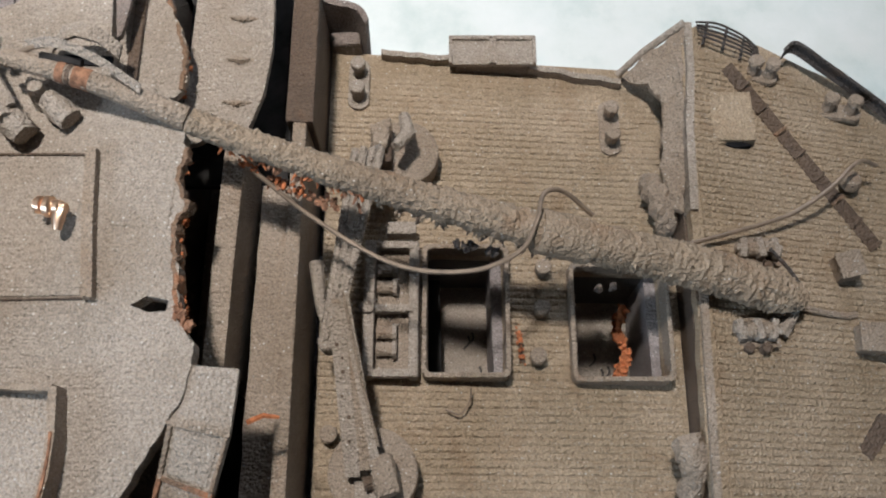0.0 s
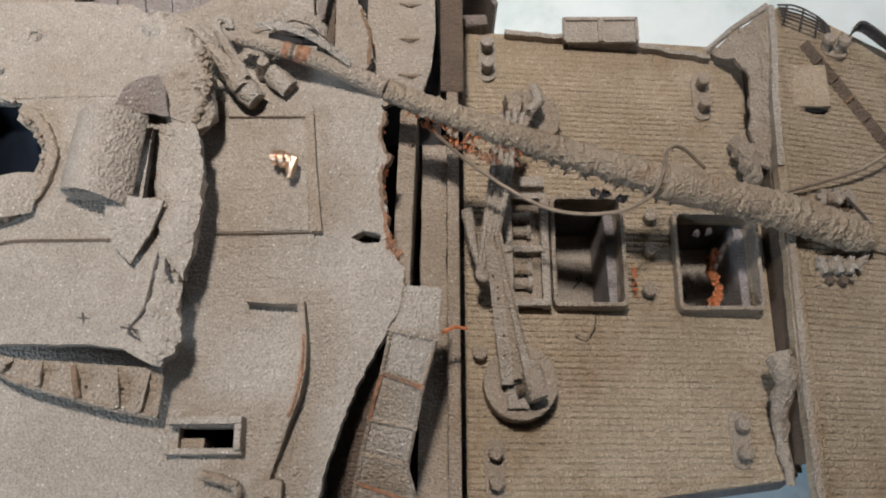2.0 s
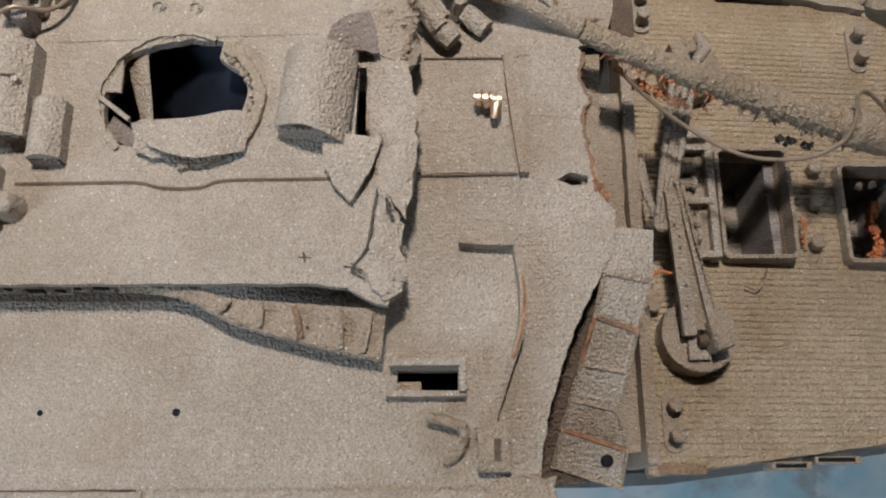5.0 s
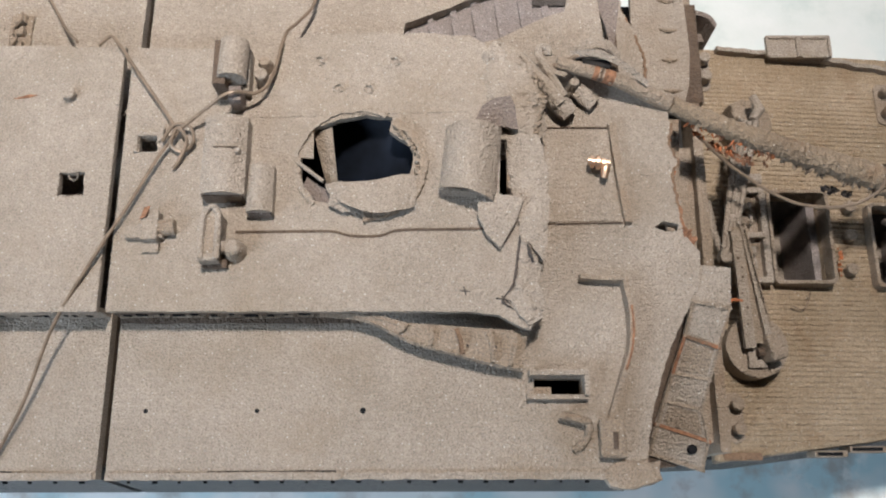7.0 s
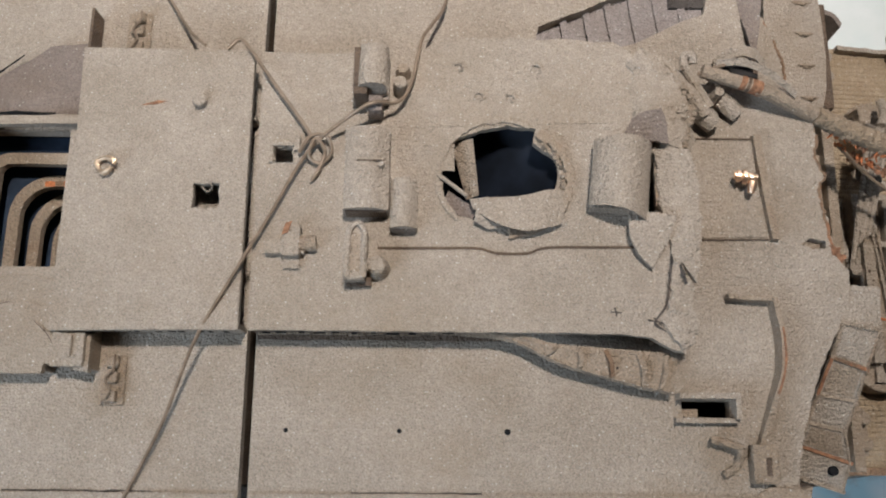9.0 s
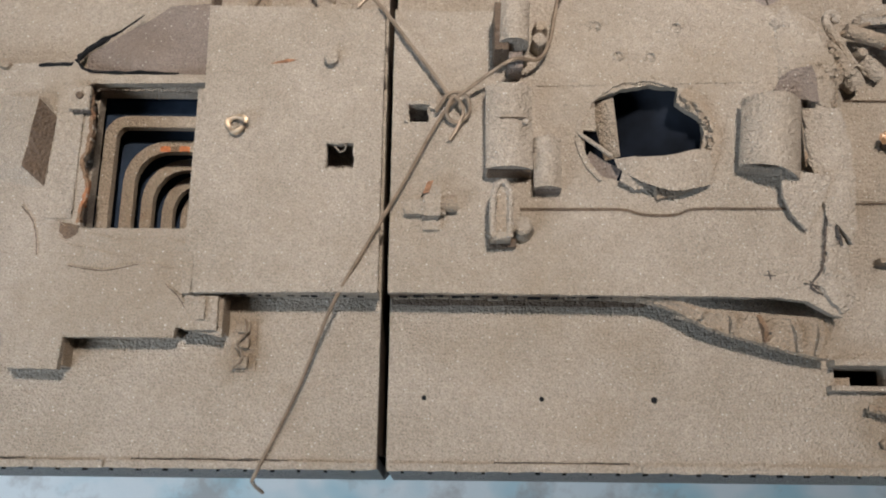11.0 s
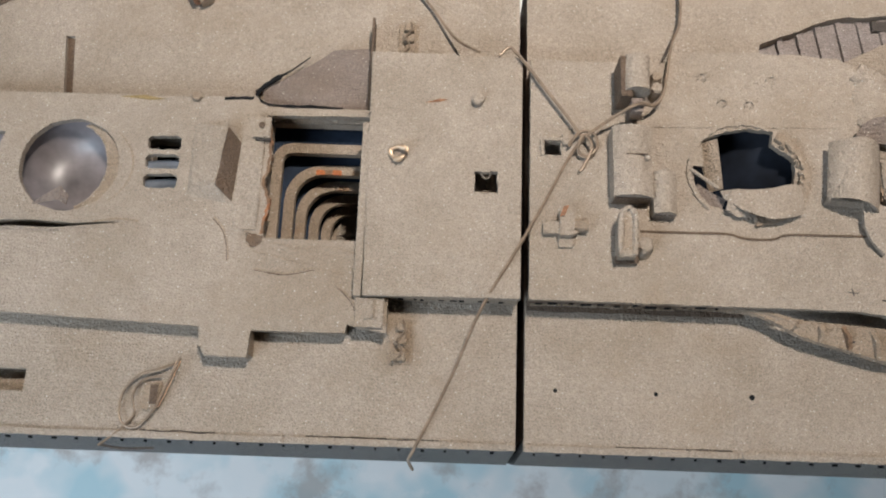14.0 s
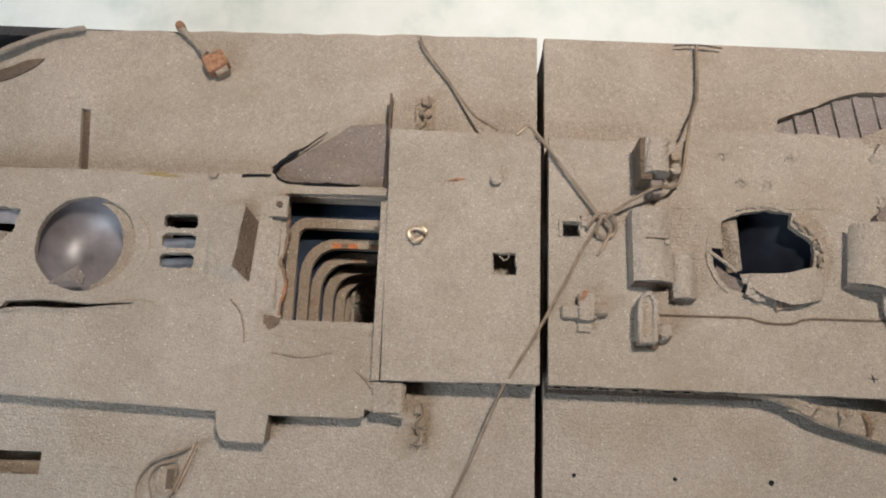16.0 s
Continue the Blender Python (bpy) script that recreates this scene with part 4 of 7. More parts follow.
def break_bulwark():
    """Torn plates where the well deck meets the raised forecastle."""
    t = thing("forecastle_break", "brown crusted torn bulwark at the forecastle break", "bulwark", at=(52, 95, 56))
    pts = [(44, 109.2), (49, 113), (57, 117), (58.6, 118), (57.0, 92), (54.0, 70.5), (51.0, 73), (50.6, 83), (52.2, 98), (49.5, 105)]
    part("sloping_plate", lumps(plate(jag(pts, 3, 0.25, 52, True), 60.6, 62, [], lambda x, y: (x - 43) * 0.75, cuts_x=[44.5, 46, 48, 50, 52, 54, 56], cuts_y=frange(72, 116, 2.2)), 0.8, 0.35, 2), SAND_WARM, t)
    part("standing_edge", lumps(strip([(55.4, 70, 74), (56.2, 90, 74.4), (57.6, 104, 74.2), (58.4, 118, 73.6)], (0.9, 0, 0), (0, 0, -9)), 0.25, 0.4), SAND, t)
    part("lip", lumps(tube([(43, 110, 62.8), (49, 114.2, 67), (57.6, 118.0, 73.4)], 0.9, 7), 0.3, 0.4), SAND, t)
    single("crusted_lump", lumps(tube(curve_points([(48.5, 82, 62), (49.6, 78, 65), (51.5, 72, 65), (51.8, 69.5, 61)], 6), [2.2 + 1.0 * math.sin(k / 18 * 3.1) for k in range(19)], 12, None, 0.35, 3, 0.5), 0.5, 0.7), SAND_WARM, "rust-brown crusted lump under the forecastle lip", "crust")
    single("crusted_lump", lumps(tube(curve_points([(50.0, 20.5, 70), (51, 15, 71), (50.6, 9, 66), (51.5, 2, 62), (53, -10, 61)], 6), [3.2, 3.3, 3.4, 3.4, 3.3, 3.2, 3.0, 2.8, 2.6, 2.5, 2.5, 2.4, 2.4, 2.3, 2.2, 2.1, 2.0, 1.9, 1.8, 1.7, 1.6, 1.5, 1.4, 1.3, 1.2], 12, None, 0.3, 8, 0.5), 0.4, 0.8), SAND_WARM, "rust-brown crusted beam hanging below the forecastle edge", "crust")
    single("edge_moulding", lumps(strip([(54.2, -18, 74.6), (54.0, 10, 74.8), (55.0, 41, 74.6), (55.8, 60, 74.4)], (0.8, 0, 0), (0, 0, -1.2)), 0.15, 0.4), SAND_WARM, "worn raised edge along the forecastle deck", "edge strip", kind="structure")


break_bulwark()

# ---- forecastle things ----


def fc_winch(x, y, seed, label):
    z = zfc(x)
    t = thing("anchor_winch", label, "winch", "forecastle winches", at=(x, y, z))
    rng = random.Random(seed)
    part("bed", box(x - 5.5, x + 5.5, y - 3.4, y + 3.2, z - 1.2, z + 0.9, 0.4), SAND_WARM, t)
    for k, dx in enumerate((-3.4, 0.2, 3.6)):
        part("bearing", box(x + dx - 0.8, x + dx + 0.8, y - 2.2, y + 2.4, z + 0.6, z + 3.6 + 0.5 * (k % 2), 0.5, turn=rng.uniform(-12, 12)), SAND, t)
    part("axle", lumps(tube([(x - 5, y + 0.3, z + 2.6), (x + 5, y - 0.2, z + 2.6)], 1.0, 10), 0.15), SAND, t)
    for dx in (-1.6, 2.0):
        d = part("drum", tube([(x + dx - 1.0, y, z + 2.6), (x + dx + 1.0, y, z + 2.6)], 1.7, 14, None, 0.1, seed), SAND_WARM, t)
        part("foot", cyl(x + dx, y - 3.6, z - 0.2, z + 2.2, 1.2, 1.1, 12, 0.3), UMBER, d)


fc_winch(69.2, 61.5, 1, "small tan winch half buried under the mast")
fc_winch(66.4, 43.0, 2, "tan crusted winch with stubby drums")


def forecastle_fittings():
    t = thing("deck_hatch_box", "square tan deck box with a dark slit", "hatch box", at=(67, 94, zfc(67)))
    z = zfc(67)
    part("body", lumps(box(62.2, 72.2, 88, 100.6, z - 3, z + 1.6, 0.5), 0.2, 0.3), DECK_TAN, t)
    part("slit", plate([(64, 87.6), (67.4, 88.6), (71.4, 87.2), (67.4, 86.6)], z - 2, z + 0.5), BLACK, t)
    for x, y, s, turn in ((91.2, 59.4, 5.4, 12), (94.5, 43.0, 6.0, -4)):
        b = thing("ventilator_box", "small square tan ventilator box", "vent box", "forecastle boxes", at=(x, y, zfc(x)))
        part("body", lumps(box(x - s / 2, x + s / 2, y - s / 2, y + s / 2, zfc(x) - 2, zfc(x) + 4.6, 0.5, turn=turn), 0.15, 0.4), SAND_WARM, b)
        part("lid", box(x - s / 2 - 0.3, x + s / 2 + 0.3, y - s / 2 - 0.3, y + s / 2 + 0.3, zfc(x) + 4.4, zfc(x) + 5.1, 0.25, turn=turn), SAND_WARM, b)
    lad = thing("fallen_ladder", "rust-brown ladder lying across the planked deck", "ladder", at=(84, 87, zfc(84)))
    a, b = Vector((67.6, 108.0, zfc(67.6) + 0.5)), Vector((101.5, 65.5, zfc(101.5) + 0.5))
    n = 8
    for k in range(n):
        p, q = a.lerp(b, k / n), a.lerp(b, (k + 0.97) / n)
        part("plank", lumps(strip([p, p.lerp(q, 0.5), q], (1.35, 1.1, 0), (0, 0, -0.8)), 0.12, 0.6), UMBER, lad)
        m = a.lerp(b, (k + 0.9) / n)
        part("rung", box(m.x - 1.9, m.x + 1.9, m.y - 0.45, m.y + 0.45, m.z - 0.7, m.z + 0.45, 0.2, turn=38), RUSTY_EDGE if k in (2, 5) else UMBER, lad)
    bt = bitts(0, 0, 0, "pair of tan mooring posts near the bow rail", 0, SAND_WARM, 11.5)
    bt.matrix_basis = Matrix.Translation(Vector((96.8, 100.5, zfc(96.8))) * MM) @ pose(0, 0, 0, 0, 17, 82)
    bt = bitts(0, 0, 0, "pair of small worn mooring posts at the deck edge", 0, SAND_WARM, 8.5)
    bt.matrix_basis = Matrix.Translation(Vector((76.6, 107.4, zfc(76.6) - 0.6)) * MM) @ pose(0, 0, 0, 0, 17, 80)
    g = thing("bent_guard_rail", "thin dark bent guard rail at the deck edge", "rail", at=(68, 116, zfc(68)))
    rails = []
    for k in range(5):
        off = 1.5 * k
        line = curve_points([(60.6, 118.4 - off * 0.7, 73 + 0.3 * k), (66, 118.6 - off, 72 + 0.3 * k), (72.5, 116.6 - off * 0.85, 70 + 0.2 * k), (76.4, 113.8 - off * 0.5, 68.5)], 5)
        part("rail_bar", tube(line, 0.28, 6), HULL_DARK, g)
    for x, y in ((63.5, 118.2), (68.6, 117.6), (73.0, 115.8)):
        part("stanchion", tube([(x, y + 0.6, 72.6 - (x - 63) * 0.3), (x - 1.6, y - 5.4, 72.2 - (x - 63) * 0.3)], 0.4, 6), HULL_DARK, g)
    r = thing("bow_rail", "dark curved bow rail with a broken end", "rail", at=(95, 107, zfc(95)))
    line = curve_points([(81.8, 111.6, 69), (84.5, 113, 70), (92, 109.6, 67), (101, 105.6, 63), (118, 96, 57)], 6)
    part("plate", strip(line, (0.2, 0.6, 1.3), (0.4, 0.9, -0.4)), HULL_DARK, r)
    part("handrail", tube([p + Vector((0, 0.4, 1.8)) for p in line], 0.5, 7), HULL_DARK, r)
    single("deck_pipe", tube(curve_points([(77.2, 49.5, zfc(77) + 0.8), (84, 48.8, zfc(84) + 0.6), (90, 48.4, zfc(90) + 0.6), (92.6, 49, zfc(92.6) + 0.6)], 4), 0.75, 8), SAND_WARM, "thin tan pipe along the forecastle planks", "pipe")
    single("mast_foot_bracket", lumps(tube([(72.6, 42.6, zfc(72) + 1.4), (74.6, 45.6, zfc(74) + 2), (77.4, 49.8, zfc(77) + 2.0)], [1.4, 1.5, 1.2], 8), 0.2, 0.5), SAND, "sand-coated strut at the mast's foot", "bracket")
    single("anchor_chain_bar", lumps(box(88, 98, 20, 24, zfc(93) - 1, zfc(93) + 1.2, 0.5, turn=50), 0.3, 0.3), UMBER, "rust-brown bar lying on the planks", "bar")
    vr = thing("mushroom_vent", "dark round mushroom vent on the planks", "vent", at=(96, 81, zfc(96)))
    part("stem", cyl(96, 81, zfc(96) - 0.5, zfc(96) + 2.5, 1.4), UMBER, vr)
    part("cap", cyl(96, 81, zfc(96) + 2.3, zfc(96) + 4.4, 2.7, 1.8, 18, 0.5), SAND_WARM, vr)


forecastle_fittings()


def mast():
    t = thing("fallen_mast", "crusted fallen mast lying from the bridge to the forecastle", "mast", at=(0, 62, 80))
    keys = [(-75.5, 79.6, 120.6), (-60, 75.5, 118.8), (-36, 68.8, 110.0), (-10, 62.6, 102.5), (18, 57.4, 94.5), (50, 54.6, 81.5), (70, 50.8, 75.0), (77.0, 49.6, 72.2)]
    radii = [1.7, 1.9, 2.5, 3.0, 3.6, 4.5, 4.4, 2.2]
    S = 48
    line = curve_points(keys, S)
    rad = []
    for i in range(len(line)):
        k = min(i // S, 6)
        f = (i - k * S) / S
        r = radii[k] * (1 - f) + radii[k + 1] * f
        if i > 1.7 * S:
            r *= 1 + 0.012 * math.sin(i * 1.25) + 0.06 * noise.noise((i * 0.23, 3.0, 0)) + 0.05 * noise.noise((i * 0.61, 9.0, 0))
        rad.append(r)
    m = int(1.65 * S)
    part("upper_pole", tube(line[:m + 1:2], rad[:m + 1:2], 18, None, 0.05, 2, 0.5), SAND_WARM, t, "smoother narrow upper end with rust bands", True)
    part("lower_pole", tube(line[m:], rad[m:], 34, None, 0.19, 5, 1.15), MAST_MAT, t, "thickly crusted lower length", True)
    for k, n, mat in ((31, 5, DULL_RUST), (36, 3, UMBER), (39, 8, DULL_RUST)):
        part("band", tube(line[k:k + n], [rad[k] + 0.1] * n, 18, None, 0.06, k, 0.6), mat, t)
    c = int(4.0 * S)
    part("collar", tube(line[c:c + 17], [4.35] + [4.5] * 15 + [4.4], 28, None, 0.06, 3, 0.4), MAST_MAT, t, "smooth collar round the mast", True)
    part("splinter", strip(curve_points([(-72, 81.4, 121.6), (-66, 80.6, 123.6), (-59, 78.0, 122.6), (-52, 74.0, 119.5)], 5), (0.1, 0.7, 0.5), (0, 0.2, -0.4)), SAND, t, "thin split strip bowed off the pole")
    # near-black rod paints the shade between splinter and pole
    part("hollow_shade_rod", tube([(-69, 79.3, 121.2), (-62, 78.2, 120.6)], [0.9, 0.8], 8), INNER, t)
    # crust shreds hanging below
    rng = random.Random(8)
    for i in range(80):
        k = rng.randrange(90, 200)
        p = line[k]
        a = p + Vector((rng.uniform(-1, 1), -rad[k] * 0.86, -rad[k] * rng.uniform(0.1, 0.7)))
        b = a + Vector((rng.uniform(-1.2, 1.2), -rng.uniform(0.4, 1.8), -rng.uniform(0.3, 1.6)))
        rr = rng.uniform(0.2, 0.6)
        part("shred", tube([a, a.lerp(b, 0.5) + Vector((rng.uniform(-0.4, 0.4), 0, 0)), b], [rr, rr * 0.8, rr * 0.3], 5, None, 0.5, i), (RUST if rng.random() < 0.5 else DULL_RUST) if k < 138 else (UMBER if rng.random() < 0.4 else MAST_MAT), t)


mast()
torn_fringe("rust_cluster", [(-38, 66.6, 106.5), (-34, 65.0, 105.5), (-30.5, 63.6, 104), (-26, 62.2, 102.4)], 15, "red-orange rust crumbs below the fallen mast", 0.7, 30, 1.2, 0.8, RUST)
torn_fringe("rust_cluster", [(-32, 64.0, 103.6), (-24, 61.6, 101.4), (-16, 59.6, 99.4)], 16, "dark red-brown crumbs below the fallen mast", 0.9, 44, 1.6, 1.2, DULL_RUST)
torn_fringe("dark_roots", [(2, 55.8, 93), (6, 55.0, 92), (10, 54.2, 91)], 17, "dark hairy shreds below the fallen mast", 1.2, 16, 1.4, 0.8, HULL_DARK)


def wire(name, pts, r, label, mat=None, parent=None, steps=8):
    return single(name, tube(curve_points(pts, steps), r, 8), mat or WIRE, label, "wire", smooth=True)


wire("hanging_stay_wire", [(-36.5, 66.4, 105.6), (-24.5, 58.0, 100), (-9, 49.5, 97.5), (5, 48.2, 97.5), (14.4, 52.0, 97.8), (17.6, 57.5, 99.4), (19.2, 63.2, 98.6), (23.5, 65.0, 95.5), (29.5, 61.5, 91.8)], 0.48, "thin dull wire looped round the fallen mast")
wire("forecastle_wire", [(52.5, 61.0, 76.0), (63.5, 64.4, 74.5), (76.6, 69.2, 72), (86, 75, 72.5), (94.5, 82.5, 71), (101, 83.6, 67)], 0.5, "thin dull wire lying over the forecastle")
wire("rigging_strand", [(70.5, 60.5, 74.6), (74.5, 55.4, 74.2), (77.6, 50.2, 73.2)], 0.45, "short dark strand beside the mast foot", HULL_DARK)
wire("deck_hair_wire", [(0.5, 27.2, 66.2), (3.6, 26.2, 66.4), (5.6, 28.8, 66.6), (6.0, 31.5, 68)], 0.22, "hair-thin curled wire on the planks")

# ---- fore boat deck things ----


def brass_valve():
    z = 113.9
    t = thing("brass_valve", "shiny copper-coloured valve fitting on a square panel", "valve", at=(-64.6, 51.4, z))
    for k in range(3):
        x, y, r = -67.0 + 1.5 * k, 53.6 - 0.25 * k, (1.5, 1.8, 1.4)[k]
        part("ring", lumps(tube([(x - 0.6, y, z + 3.0), (x - 0.45, y, z + 3.0), (x + 0.4, y - 0.1, z + 3.1), (x + 0.55, y - 0.1, z + 3.1)], [r * 0.75, r, r, r * 0.75], 18), 0.15, 0.9, k), COPPER, t, "", True)
    part("stem", lumps(tube([(-68.0, 53.7, z + 3.0), (-65, 53.4, z + 3.1), (-62.6, 52.9, z + 3.2)], [1.0, 1.1, 0.9], 12), 0.2, 0.7), COPPER, t, "", True)
    part("spout", lumps(tube([(-63.6, 53.0, z + 3.0), (-63.8, 51.2, z + 2.9), (-64.0, 49.4, z + 2.4)], [1.15, 1.1, 0.8], 12), 0.2, 0.8), COPPER, t, "", True)
    part("foot", cyl(-65.4, 52.8, z - 1.0, z + 2.6, 1.4, 1.1, 12), UMBER, t)


brass_valve()


def deck_panel():
    t = thing("deck_access_panel", "square recessed sand-grey deck panel with raised edge", "deck panel", kind="structure", at=(-69, 51, 113))
    part("panel", plate([(-79.0, 38.6), (-60.0, 39.0), (-61.8, 64.2), (-78.4, 64.0)], 112.6, 113.35, bevel=0.15), SAND, t)
    part("edge_bar", lumps(strip([(-61.0, 65.2, 115.0), (-59.8, 52, 115.1), (-58.2, 38.2, 115.0)], (0.95, 0, 0), (0, 0, -2.2)), 0.1, 0.4), SAND_WARM, t)
    # umber lines stand in for the shaded step at the panel's edges
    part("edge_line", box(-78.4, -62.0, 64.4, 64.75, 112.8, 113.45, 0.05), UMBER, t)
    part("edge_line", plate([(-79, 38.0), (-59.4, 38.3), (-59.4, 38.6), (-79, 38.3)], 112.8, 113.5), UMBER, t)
    part("side_panel", plate([(-57.0, 51.6), (-46.8, 50.9), (-46.4, 59), (-56.6, 60)], 112.6, 113.16), SAND, t)


deck_panel()


def angle_wall():
    t = thing("broken_wall_stub", "low broken wall stub with orange worn top", "wall stub", at=(-63, 5, 113))
    part("short_wall", strip([(-71.4, 23.8, 116.6), (-66, 23.3, 116.4), (-60.8, 23.2, 116.8)], (0, 0.55, 0), (0, 0, -3.8)), SAND_WARM, t)
    line = curve_points([(-60.6, 23.4, 117.0), (-59.5, 14, 117.7), (-60.1, 6, 117.8), (-62.4, -1, 117.0), (-64.6, -7.5, 116.0), (-66.6, -14, 115.4)], 4)
    part("long_wall", lumps(strip(line, (0.65, 0.05, 0), (0, 0, -5.0)), 0.15, 0.4), SAND_WARM, t)
    part("rust_edge", tube([p + Vector((0.1, 0, 0.1)) for p in line[3:12]], 0.28, 6, None, 0.6, 1, 1.0), DULL_RUST, t)
    part("end_block", lumps(box(-68.4, -62.4, -19.6, -10.6, 112.8, 116.8, 0.6), 0.35, 0.3), SAND_WARM, t)
    part("end_recess", box(-65.6, -64.4, -17.6, -13.6, 116.4, 117.0, 0.1), UMBER, t)


angle_wall()


def open_coaming():
    t = thing("small_hatch_coaming", "small open rectangular coaming over a dark hole", "hatch", at=(-77.5, -2.6, 113))
    part("rim", plate([(-84.6, 0.8), (-70.4, 0.9), (-70.4, -0.5), (-84.6, -0.6)], 112.8, 117.4, bevel=0.2), SAND, t)
    part("rim", plate([(-71.7, -0.5), (-70.4, -0.5), (-70.4, -5.2), (-71.7, -5.2)], 112.8, 117.4, bevel=0.2), SAND, t)
    part("rim", plate([(-85.2, -4.8), (-70.4, -4.9), (-70.4, -6.0), (-85.2, -6.0)], 112.8, 115.8, bevel=0.2), SAND, t)
    part("inner_block", box(-83.4, -78.8, -4.4, -2.6, 104, 111), SAND_WARM, t)
    single("hook_bracket", lumps(tube(curve_points([(-77.4, -9.8, 115.5), (-73.0, -10.8, 116.5), (-70.8, -12, 116), (-71.6, -15.6, 114.6), (-74.4, -17.6, 113.6)], 4), [1.0] * 17, 8), 0.25, 0.5), SAND_WARM, "sand-coated curled bracket on the deck", "bracket")


open_coaming()


def peeled_wall():
    """The strip of deckhouse wall that leans out over the deck."""
    t = thing("peeled_wall_strip", "ribbed deckhouse wall strip peeled outward onto the deck", "wall strip", at=(-104, 6, 113))
    n = 14
    top = curve_points([(-134, 14.2, 121.2), (-125.6, 14.2, 121.0), (-120, 13.2, 120.8), (-113.8, 11.5, 120.6), (-106.2, 10.9, 120.4), (-97.4, 10.3, 120.0), (-85.1, 9.5, 119.2)], 4)
    low = curve_points([(-134, 13.4, 120.6), (-126.8, 12.9, 120.2), (-121.1, 11.4, 120.0), (-113.1, 7.3, 119.9), (-103.1, 4.4, 119.6), (-93.3, 1.9, 119.0), (-86.0, 0.6, 118.0)], 4)
    bm = bmesh.new()
    rows = [[bm.verts.new(q) for q in (a, b, b + Vector((0, -0.5, -0.6)), a + Vector((0, -0.9, 0.1)))] for a, b in zip(top, low)]
    for a, b in zip(rows, rows[1:]):
        for k in range(4):
            bm.faces.new((a[k], a[(k + 1) % 4], b[(k + 1) % 4], b[k]))
    bm.faces.new(rows[0])
    bm.faces.new(rows[-1][::-1])
    part("sheet", bm, SAND_WARM, t)
    for k, i in enumerate((12, 15, 18, 21, 23)):
        a, b = top[i] + Vector((0.3, -0.6, 0.3)), low[max(0, i - 1)] + Vector((0.2, 0.3, 0.4))
        h = [Vector((0.55, 0.12, 0))] * 3
        part("rib", lumps(strip([a, a.lerp(b, 0.5) + Vector((0.3, 0, 1.5)), b + Vector((0, 0, 0.7))], lambda q: h[q], (0, 0, -2.2)), 0.2, 0.6, k), RUSTY_EDGE if k == 2 else SAND_WARM, t)
    part("bottom_edge", tube([p + Vector((0, 0.1, 0.15)) for p in low], 0.28, 6, None, 0.3, 5, 0.8), SAND_WARM, t)
    for i, f in ((18, 0.6), (21, 0.5)):
        p = top[i].lerp(low[i], f) + Vector((0.4, 0, 0.3))
        part("hole", cyl(p.x, p.y, p.z - 0.4, p.z + 0.12, 0.3, n=7), HULL_DARK, t)


peeled_wall()


